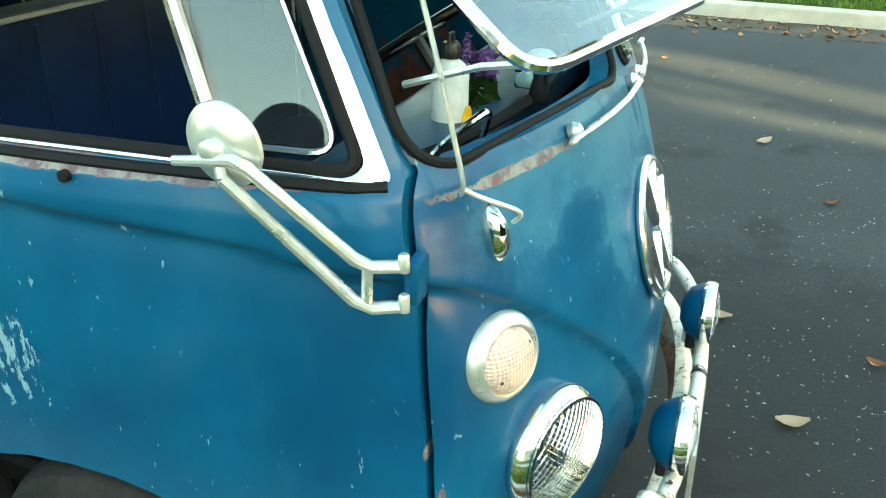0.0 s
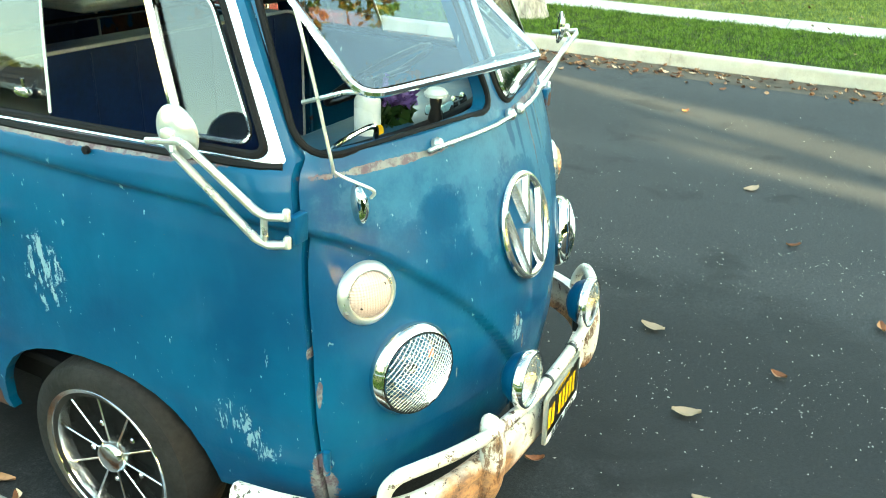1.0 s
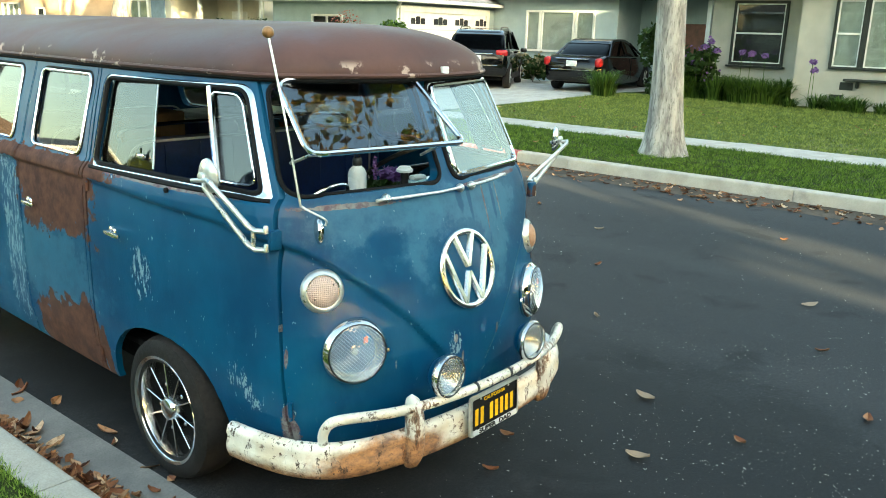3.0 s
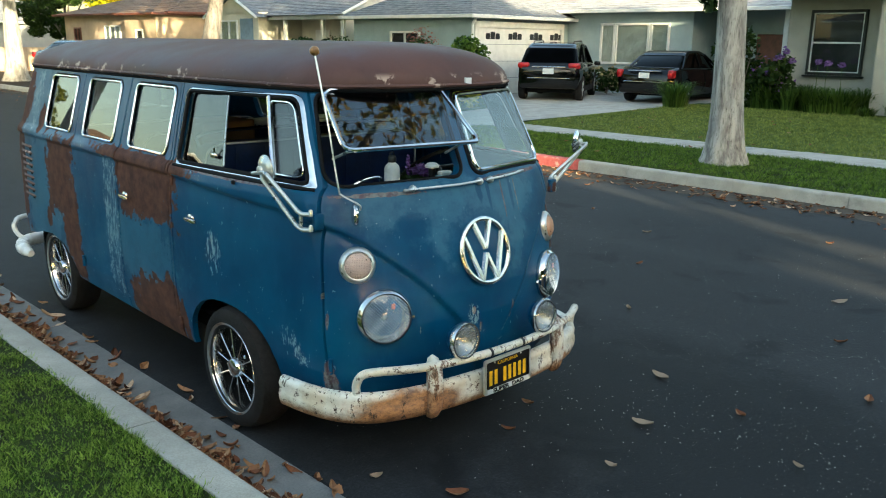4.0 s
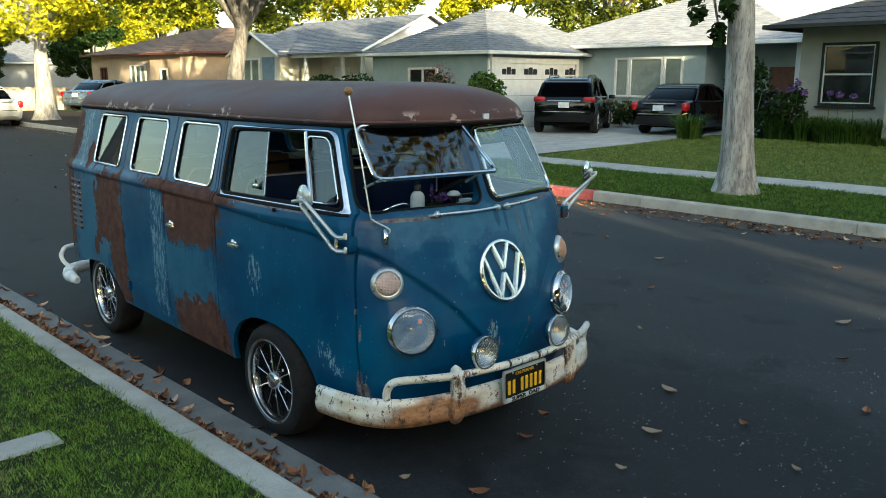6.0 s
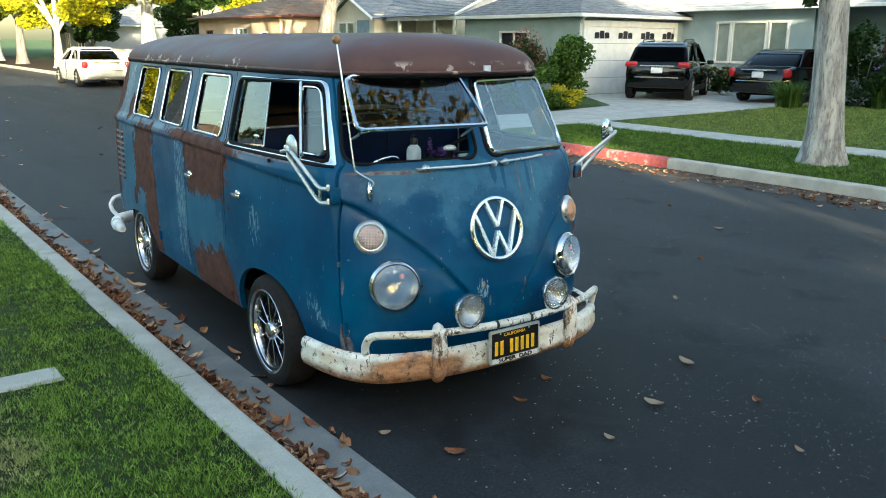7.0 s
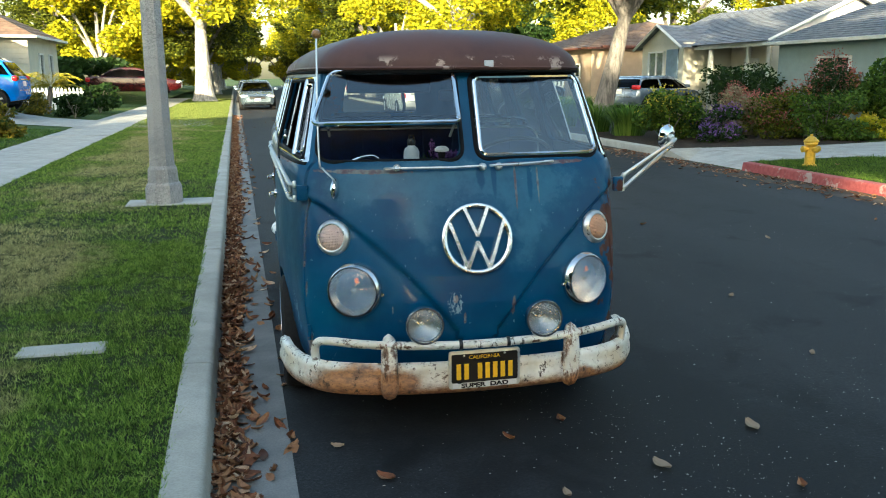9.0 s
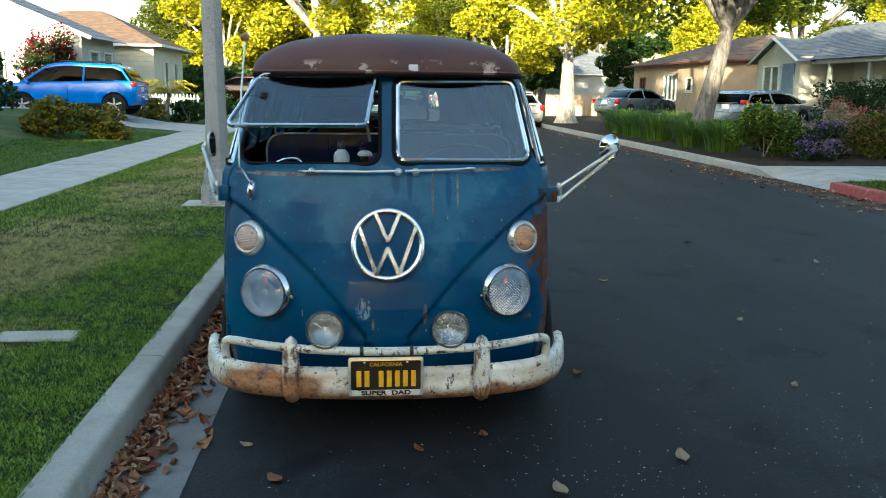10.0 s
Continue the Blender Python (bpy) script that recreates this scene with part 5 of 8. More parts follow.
# ---- houses ----
M_H1 = simple("cream_stucco", (0.42, 0.415, 0.36), 0.9, 0, 0.07, 1.5, 0.3)
M_H2 = simple("pale_blue_stucco", (0.34, 0.42, 0.43), 0.9, 0, 0.07, 1.5, 0.3)
M_H3 = simple("ivory_stucco", (0.62, 0.585, 0.48), 0.9, 0, 0.07, 1.5, 0.3)
M_H4 = simple("tan_stucco", (0.50, 0.38, 0.27), 0.9, 0, 0.08, 1.5, 0.3)
M_H6 = simple("white_siding", (0.46, 0.46, 0.44), 0.8, 0, 0.06, 1.5, 0.2)
M_H5 = simple("grey_siding", (0.36, 0.38, 0.40), 0.8, 0, 0.07, 1.5, 0.2)
M_ROOFGREY = shingle_material("grey_shingles", (0.13, 0.14, 0.16), (0.22, 0.23, 0.25))
M_ROOFPALE = shingle_material("pale_shingles", (0.26, 0.26, 0.27), (0.38, 0.38, 0.39))
M_ROOFBROWN = shingle_material("brown_shingles", (0.12, 0.075, 0.05), (0.20, 0.13, 0.09))
M_ROOFDARK = shingle_material("dark_shingles", (0.028, 0.027, 0.029), (0.060, 0.057, 0.057))
M_WHITE = simple("white_woodwork", (0.72, 0.72, 0.69), 0.55, 0, 0.06, 4)
M_DARKFRAME = simple("dark_green_trim", (0.035, 0.040, 0.036), 0.5, 0, 0.1, 6)
# near-black that paints the shade of unlit rooms and doorways
M_ROOM = simple("painted_room_shade", (0.035, 0.037, 0.040), 0.9, 0, 0.3, 2)
M_BLIND = simple("pale_curtain", (0.38, 0.40, 0.36), 0.9, 0, 0.15, 5)
M_WINGLASS = glass_pane("house_glass", (0.9, 0.93, 0.92), 1.6)
M_DOORWOOD = simple("red_brown_door", (0.16, 0.055, 0.035), 0.45, 0, 0.2, 5)
M_BLUEDOOR = simple("blue_grey_shutter", (0.20, 0.27, 0.33), 0.6, 0, 0.1, 5)


def face_pose(face, c, a, z):
    """The pose of a thing on a wall: its x along the wall, its -y out of it. c: the wall's u or v; a: the place along it."""
    if face == "u-":
        return Matrix.Translation((c, a, z)) @ Matrix.Rotation(radians(-90), 4, 'Z')
    if face == "u+":
        return Matrix.Translation((c, a, z)) @ Matrix.Rotation(radians(90), 4, 'Z')
    return Matrix.Translation((a, c, z))


def house_window(house, face, c, a, z, w, h, cols=1, rail=True, trim=None, back=None, sill=True):
    trim, back = trim or M_WHITE, back or M_ROOM
    m = face_pose(face, c, a, z)
    t = .07
    fr = Shape().box((0, -.03, h / 2 - t / 2), (w, .09, t), .008).box((0, -.03, -h / 2 + t / 2), (w, .09, t), .008)
    fr.box((-w / 2 + t / 2, -.03, 0), (t, .09, h - 2 * t), .008).box((w / 2 - t / 2, -.03, 0), (t, .09, h - 2 * t), .008)
    win = part("window", fr, trim, house, at=m)
    for k in range(1, cols):
        part("mullion", Shape().box((-w / 2 + k * w / cols, -.03, 0), (.055, .08, h - 2 * t), .006), trim, win)
    for k in range(cols):
        x = -w / 2 + (k + .5) * w / cols
        part("pane", Shape().box((x, -.012, 0), (w / cols - .05, .006, h - 2 * t)), M_WINGLASS, win, smooth=0)
        if trim is M_DARKFRAME:
            pw, ph = w / cols - 2 * t, h - 2 * t
            part("sash", Shape().box((x, -.03, ph / 2 - .015), (pw, .03, .03)).box((x, -.03, -ph / 2 + .015), (pw, .03, .03)).box((x - pw / 2 + .015, -.03, 0), (.03, .03, ph - .06)).box((x + pw / 2 - .015, -.03, 0), (.03, .03, ph - .06)), M_WHITE, win, "white sash frame")
        if rail:
            part("sash_rail", Shape().box((x, -.03, 0), (w / cols - .05, .05, .045), .004), M_WHITE, win)
    # flat backing on the solid wall: painted room shade by default, else curtain
    part("backing_board", Shape().box((0, -.004, 0), (w - .06, .006, h - .06)), back, win, smooth=0)
    if sill:
        part("sill", Shape().box((0, -.06, -h / 2 - .03), (w + .12, .14, .05), .008), trim, win)
    return win


def house_walls(house, u0, u1, v0, v1, z0, h, material, label=""):
    return part("wall", Shape().box(((u0 + u1) / 2, (v0 + v1) / 2, z0 + h / 2), (u1 - u0, v1 - v0, h), 0.0), material, house, label, smooth=0)


def slope(sh, quad, n, lap=.014):
    """One roof slope as courses of shingles, each proud of the next. quad: eave a, eave b, ridge b, ridge a."""
    a, b, c, d = (Vector(p) for p in quad)
    nrm = (b - a).cross(d - a)
    if nrm.length < 1e-6:
        nrm = (b - a).cross(c - a)
    nrm = nrm.normalized()
    if nrm.z < 0:
        nrm = -nrm
    for k in range(n):
        t0, t1 = k / n, (k + 1) / n
        p = [a.lerp(d, t0), b.lerp(c, t0), b.lerp(c, t1), a.lerp(d, t1)]
        lo = nrm * lap
        sh.add([p[0] + lo, p[1] + lo, p[2], p[3], p[0], p[1]], [(0, 1, 2, 3), (4, 5, 1, 0)])


def hip_roof(house, u0, u1, v0, v1, z, rise, material, over=.45, along="v", n=12, fascia=None):
    u0, u1, v0, v1 = u0 - over, u1 + over, v0 - over, v1 + over
    half = min(u1 - u0, v1 - v0) / 2
    if along == "v":
        r0, r1 = ((u0 + u1) / 2, v0 + half, z + rise), ((u0 + u1) / 2, v1 - half, z + rise)
        quads = [[(u0, v0, z), (u0, v1, z), r1, r0], [(u1, v1, z), (u1, v0, z), r0, r1], [(u0, v0, z), (u1, v0, z), r0, r0], [(u1, v1, z), (u0, v1, z), r1, r1]]
    else:
        r0, r1 = (u0 + half, (v0 + v1) / 2, z + rise), (u1 - half, (v0 + v1) / 2, z + rise)
        quads = [[(u0, v0, z), (u1, v0, z), r1, r0], [(u1, v1, z), (u0, v1, z), r0, r1], [(u0, v1, z), (u0, v0, z), r0, r0], [(u1, v0, z), (u1, v1, z), r1, r1]]
    sh = Shape()
    for q in quads:
        slope(sh, q, n)
    sh.add([(u0, v0, z), (u1, v0, z), (u1, v1, z), (u0, v1, z)], [(0, 3, 2, 1)])
    r = part("roof", sh.mesh("roof", 0, True, True), material, house)
    f = fascia or M_WHITE
    part("fascia", Shape().box(((u0 + u1) / 2, v0, z - .02), (u1 - u0, .05, .11), .01).box(((u0 + u1) / 2, v1, z - .02), (u1 - u0, .05, .11), .01)
         .box((u0, (v0 + v1) / 2, z - .02), (.05, v1 - v0, .11), .01).box((u1, (v0 + v1) / 2, z - .02), (.05, v1 - v0, .11), .01), f, r)
    return r


def gable_roof(house, u0, u1, v0, v1, z, rise, material, wall, along="u", over=.45, n=12):
    """Ridge along u or v, with gable walls below it."""
    if along == "u":
        vm = (v0 + v1) / 2
        a, b = u0 - over, u1 + over
        k = rise / ((v1 - v0) / 2) * over
        quads = [[(a, v0 - over, z - k), (b, v0 - over, z - k), (b, vm, z + rise), (a, vm, z + rise)], [(b, v1 + over, z - k), (a, v1 + over, z - k), (a, vm, z + rise), (b, vm, z + rise)]]
        gab = [Shape().prism([(v0, z), (v1, z), (vm, z + rise - .03)], u0, u0 + .15, "x"), Shape().prism([(v0, z), (v1, z), (vm, z + rise - .03)], u1 - .15, u1, "x")]
        barge = Shape().tube([(a, v0 - over, z - k), (a, vm, z + rise)], .07, 4).tube([(a, v1 + over, z - k), (a, vm, z + rise)], .07, 4)
    else:
        um = (u0 + u1) / 2
        a, b = v0 - over, v1 + over
        k = rise / ((u1 - u0) / 2) * over
        quads = [[(u0 - over, a, z - k), (u0 - over, b, z - k), (um, b, z + rise), (um, a, z + rise)], [(u1 + over, b, z - k), (u1 + over, a, z - k), (um, a, z + rise), (um, b, z + rise)]]
        gab = [Shape().prism([(u0, z), (u1, z), (um, z + rise - .03)], v0, v0 + .15, "y"), Shape().prism([(u0, z), (u1, z), (um, z + rise - .03)], v1 - .15, v1, "y")]
        barge = Shape().tube([(u0 - over, a, z - k), (um, a, z + rise)], .07, 4).tube([(u1 + over, a, z - k), (um, a, z + rise)], .07, 4)
    sh = Shape()
    for q in quads:
        slope(sh, q, n)
    r = part("roof", sh.mesh("roof", 0, True, True), material, house)
    for g in gab:
        part("gable", g, wall, house, smooth=0)
    part("bargeboard", barge, M_WHITE, r)
    return r


# cream house with dark-trimmed windows
h1 = root("bungalow", "cream stucco bungalow with dark-trimmed windows and dark roof", "house", "houses", at=STREET)
house_walls(h1, 21.4, 31, 4.7, 7.35, .2, 3.0, M_H1)
house_walls(h1, 20.3, 31, -9, 4.7, .2, 3.0, M_H1)
hip_roof(h1, 20.3, 31, -9, 7.35, 3.2, 2.1, M_ROOFDARK, .42, "v", 14, M_DARKFRAME)
house_window(h1, "u-", 21.4, 6.05, 1.97, 1.42, 1.66, 1, True, M_DARKFRAME)
house_window(h1, "u-", 20.3, 3.56, 2.01, .70, 1.66, 1, True, M_DARKFRAME, M_BLIND, False)
house_window(h1, "u-", 20.3, 2.33, 2.01, 1.77, 1.66, 1, False, M_DARKFRAME, M_BLIND, False)
house_window(h1, "u-", 20.3, 1.04, 2.01, .82, 1.66, 1, True, M_DARKFRAME, M_BLIND, False)
part("window_shelf", Shape().box((20.2, 2.25, .95), (.22, 2.5, .06), .01).box((20.22, 1.3, .85), (.12, .06, .16), .01).box((20.22, 3.2, .85), (.12, .06, .16), .01), M_DARKFRAME, h1, "dark wooden shelf under the window")
for z, v in ((.80, 3.45), (.50, 3.65), (.46, .85)):
    part("wall_vent", Shape().box((20.29, v, z), (.03, .30, .18), .005), M_DARKFRAME, h1)

# pale blue house with a garage wing
h2 = root("garage_house", "pale blue stucco house with white garage door and grey roof", "house", "houses", at=STREET @ Matrix.Translation((.35, .05, -.10)))
house_walls(h2, 17.9, 24.5, 16.1, 22.0, .2, 2.6, M_H2)
house_walls(h2, 23.0, 32, 11.2, 16.1, .2, 2.86, M_H2)
house_walls(h2, 24.6, 32, 8.1, 11.2, .2, 2.86, M_H2)
hip_roof(h2, 17.9, 25.0, 16.1, 22.0, 2.78, 1.65, M_ROOFGREY, .4, "u", 22)
hip_roof(h2, 23.0, 33, 8.1, 18.5, 3.06, 2.2, M_ROOFPALE, .5, "v", 26)
gd = part("garage_door", Shape().box((20.3, 16.08, 1.35), (4.3, .06, 2.15), .01), M_WHITE, h2, "white sectional garage door with small arched panes")
for k in range(1, 4):
    part("door_groove", Shape().box((20.3, 16.045, .28 + k * .54), (4.28, .012, .018)), M_H5, gd)
for g in range(4):
    for k in range(3):
        x = 18.62 + g * 1.12 + k * .235
        part("door_pane", Shape().prism(rounded([(x - .10, 2.06), (x + .10, 2.06), (x + .10, 2.25 + (.05 if k == 1 else 0)), (x - .10, 2.25 + (.05 if k == 1 else 0))], [.01, .01, .05, .05], 3), 16.035, 16.048, "y"), M_ROOM, gd, smooth=0)
part("door_casing", Shape().box((18.06, 16.06, 1.38), (.16, .12, 2.35), .01).box((22.55, 16.06, 1.38), (.16, .12, 2.35), .01).box((20.3, 16.06, 2.52), (4.65, .12, .2), .01), M_WHITE, h2)
part("downspout", Shape().tube([(17.75, 15.75, 2.75), (17.83, 16.0, 2.5), (17.84, 16.02, .3)], .045, 8), M_WHITE, h2)
house_window(h2, "u-", 17.9, 19.2, 1.75, 1.5, 1.1, 2, False, M_WHITE)
for v, w in ((14.38, .60), (13.41, 1.32), (12.36, .72)):
    house_window(h2, "u-", 23.0, v, 1.97, w, 1.36, 1, False, M_WHITE, M_BLIND, False)
part("entry_door", Shape().box((24.57, 9.3, 1.3), (.06, .95, 2.05), .01), M_DOORWOOD, h2, "red-brown front door in a recessed porch")
part("porch_post", Shape().box((23.05, 8.2, 1.65), (.14, .14, 2.9), .01), M_WHITE, h2)
part("porch_step", Shape().box((23.8, 9.35, .26), (1.5, 2.3, .14), .01), M_WALK, h2)

# ivory house with a gabled front and a porch
h3 = root("porch_house", "ivory stucco house with a gabled wing and white porch", "house", "houses", at=STREET)
house_walls(h3, 20.3, 25.1, 23.15, 32, .2, 2.85, M_H3)
house_walls(h3, 18.1, 20.3, 28.1, 31.7, .2, 2.75, M_H3)
house_walls(h3, 18.75, 20.3, 23.15, 23.3, .2, 2.75, M_H3)
gable_roof(h3, 18.7, 25.1, 23.15, 32, 2.98, 1.42, M_ROOFGREY, M_WHITE, "v", .4, 24)
gable_roof(h3, 18.1, 21.5, 28.1, 31.7, 2.88, .85, M_ROOFGREY, M_H3, "u", .3, 8)
part("gable_vent", Shape().box((21.9, 23.13, 3.92), (.42, .05, .34), .01), M_H5, h3, "louvred gable vent")
for k in range(5):
    part("vent_slat", Shape().box((21.9, 23.10, 3.79 + k * .065), (.36, .03, .02), .004), M_WHITE, h3)
part("porch_beam", Shape().box((18.62, 25.6, 2.72), (.12, 5.0, .16), .01), M_WHITE, h3)
for v in (23.3, 24.55, 27.1):
    part("porch_post", Shape().box((18.75, v, 1.45), (.14, .14, 2.4), .01), M_WHITE, h3)
house_window(h3, "u-", 18.1, 30.35, 2.02, 1.4, 1.25, 2, False, M_WHITE, M_BLIND)
part("shutter", Shape().box((18.07, 28.95, 1.9), (.05, .95, 1.6), .01), M_BLUEDOOR, h3, "blue-grey shutter")
house_window(h3, "u-", 20.3, 24.6, 1.8, 1.1, 1.4, 1, True, M_WHITE)
part("entry_door", Shape().box((20.27, 26.6, 1.25), (.06, .95, 2.05), .01), M_WHITE, h3)
for k in range(3):
    part("door_panel", Shape().box((20.23, 26.6, .62 + k * .62), (.02, .66, .46), .008), M_WHITE, h3)

# tan house further on
h4 = root("tan_house", "tan stucco house with low brown hip roof", "house", "houses", at=STREET)
house_walls(h4, 18.2, 27, 35.5, 48.6, .2, 2.85, M_H4)
house_walls(h4, 17.3, 18.2, 35.5, 38.8, .2, 2.75, M_H4)
hip_roof(h4, 18.2, 27, 35.5, 48.6, 3.05, 1.5, M_ROOFBROWN, .5, "v", 18, M_DOORWOOD)
hip_roof(h4, 17.3, 20, 35.5, 38.8, 2.98, .75, M_ROOFBROWN, .35, "u", 8, M_DOORWOOD)
house_window(h4, "u-", 17.3, 37.2, 1.9, .8, .7, 1, False, M_WHITE)
house_window(h4, "u-", 18.2, 42.2, 1.75, 1.9, 1.45, 3, False, M_WHITE, M_BLIND)
house_window(h4, "u-", 18.2, 46.8, 2.0, .9, .75, 2, False, M_DOORWOOD)
part("entry_door", Shape().box((18.17, 39.7, 1.3), (.06, 1.2, 2.1), .01), M_ROOM, h4)
part("door_casing", Shape().box((18.15, 39.05, 1.3), (.08, .1, 2.2), .01).box((18.15, 40.35, 1.3), (.08, .1, 2.2), .01), M_WHITE, h4)

h5 = root("far_house", "grey house far down the street", "house", "houses", at=STREET)
house_walls(h5, 15.5, 26, 62, 73, .2, 2.6, M_H5)
hip_roof(h5, 15.5, 26, 62, 73, 2.8, 2.0, M_ROOFGREY, .5, "v", 8)
house_window(h5, "u-", 15.5, 66, 1.6, 1.8, 1.3, 2, False)
house_window(h5, "u-", 15.5, 70, 1.6, 1.2, 1.3, 2, False)

# houses on the near side
h6 = root("gabled_house", "white gabled house with corner windows behind a lawn", "house", "houses", at=STREET)
house_walls(h6, -20, -9.2, 29, 33, .8, 2.7, M_H6)
gable_roof(h6, -20, -9.2, 29, 33, 3.5, 2.3, M_ROOFGREY, M_H6, "v", .5)
house_window(h6, "v-", 29, -12.4, 2.3, .9, 1.1, 1, False)
house_window(h6, "u+", -9.2, 30.3, 2.15, 1.15, 1.5, 1, False, None, M_BLIND)
house_window(h6, "u+", -9.2, 32.0, 2.15, 1.15, 1.5, 1, False, None, M_BLIND)
h7 = root("small_tan_house", "small cream house with lapped siding and brown hip roof", "house", "houses", at=STREET)
house_walls(h7, -16, -8.3, 36, 42, .7, 2.75, M_H3)
for k in range(12):
    part("siding_board", Shape().box((-12.15, 35.985, .82 + k * .22), (7.7, .035, .20), .006), M_H3, h7)
hip_roof(h7, -16, -8.3, 36, 42, 3.4, 1.7, M_ROOFBROWN, .45, "u", 8)
house_window(h7, "u+", -8.3, 38.2, 2.1, .8, 1.3, 1, False)
house_window(h7, "u+", -8.3, 40.2, 2.1, .8, 1.3, 1, False)
# unseen homes added behind the walker, which stand between the low sun and the street
for k, (u, v, mat_w, mat_r) in enumerate(((-14.5, -7, M_H3, M_ROOFGREY), (-15.5, -25, M_H4, M_ROOFBROWN), (-15, 12, M_H1, M_ROOFDARK), (17.5, -24, M_H2, M_ROOFGREY))):
    hb = root("bungalow", "unseen stucco bungalow with a hip roof, added behind a lawn", "house", "houses", at=STREET)
    house_walls(hb, u - 5, u + 5, v - 6, v + 6, .2, 3.2, mat_w)
    hip_roof(hb, u - 5, u + 5, v - 6, v + 6, 3.4, 2.2, mat_r, .5, "v", 8)
    for a in (-3, 2.5):
        house_window(hb, "u+" if u < 0 else "u-", u + (5 if u < 0 else -5), v + a, 2.1, 1.8, 1.3, 2, False)
link("driveway_near", Shape().add([(.0, 23.2, .02), (.0, 27.8, .02), (-.6, 27.6, .155), (-.6, 23.4, .155), (-4.6, 27.6, .215), (-4.6, 23.4, .215), (-6, 27.6, .32), (-6, 23.4, .32), (-9, 27.6, .87), (-9, 23.4, .87), (-13, 27.6, .99), (-13, 23.4, .99)],
     [(0, 1, 2, 3), (3, 2, 4, 5), (5, 4, 6, 7), (7, 6, 8, 9), (9, 8, 10, 11)]), M_WALK, "pale concrete driveway rising from the street", "driveway", kind="structure", at=STREET)


# ---- parked cars ----
M_CARBLACK = simple("black_car_paint", (0.003, 0.003, 0.0035), 0.05, 0, 0.2, 3)
M_CARBLUE = simple("bright_blue_car_paint", (0.004, 0.16, 0.62), 0.22, 0, 0.1, 3)
M_CARWHITE = simple("white_car_paint", (0.46, 0.46, 0.43), 0.25, 0, 0.05, 3)
M_CARSILVER = simple("silver_car_paint", (0.12, 0.16, 0.20), 0.25, 0.5, 0.05, 3)
M_CARPALE = simple("pale_blue_car_paint", (0.17, 0.21, 0.27), 0.25, 0.3, 0.05, 3)
M_CARRED = simple("dark_red_car_paint", (0.035, 0.003, 0.004), 0.2, 0, 0.1, 3)
M_CARGLASS = glass_pane("tinted_car_glass", (0.03, 0.035, 0.04), 1.10)
M_TAIL = simple("red_tail_lens", (0.35, 0.010, 0.012), 0.15, 0, 0.1, 20)
M_CLEARLENS = simple("clear_lamp_lens", (0.60, 0.62, 0.64), 0.12, 0, 0.1, 20)
SEDAN = dict(n=4.9, w=.93, body=[(0, .72, .42, .80, .3), (.12, .86, .30, .96, .2), (.5, .92, .22, 1.03, .1), (1.2, .93, .20, 1.02, .05), (2.6, .93, .20, 1.00, .05), (3.4, .93, .20, .98, .06), (4.2, .90, .22, .90, .12), (4.7, .82, .28, .80, .2), (4.9, .66, .40, .68, .3)],
             cab=[(.75, .70, 1.02, .0), (1.35, .66, 1.42, .1), (1.7, .64, 1.485, .14), (2.5, .64, 1.49, .15), (2.9, .66, 1.42, .12), (3.65, .74, .99, .0)], roof=(1.25, 2.95), wheel=.335, axles=(1.0, 3.9))
SUV = dict(n=4.75, w=.96, body=[(0, .82, .48, .98, .25), (.10, .92, .36, 1.12, .18), (.5, .96, .28, 1.14, .1), (1.2, .97, .24, 1.12, .05), (2.6, .97, .24, 1.09, .05), (3.4, .96, .24, 1.06, .06), (4.2, .92, .28, 1.00, .12), (4.6, .85, .34, .92, .2), (4.75, .70, .46, .80, .3)],
           cab=[(.08, .76, 1.12, .0), (.35, .72, 1.50, .1), (.6, .70, 1.63, .16), (2.2, .69, 1.69, .18), (2.7, .69, 1.64, .15), (3.6, .78, 1.06, .0)], roof=(.38, 2.75), wheel=.365, axles=(.66, 3.50))
WAGON = dict(SUV, body=[(y, w, lo, hi * .87, q) for y, w, lo, hi, q in SUV["body"]], cab=[(.08, .76, 1.00, .0), (.35, .72, 1.30, .1), (.6, .70, 1.40, .16), (2.2, .69, 1.44, .18), (2.7, .69, 1.40, .15), (3.6, .78, .96, .0)])


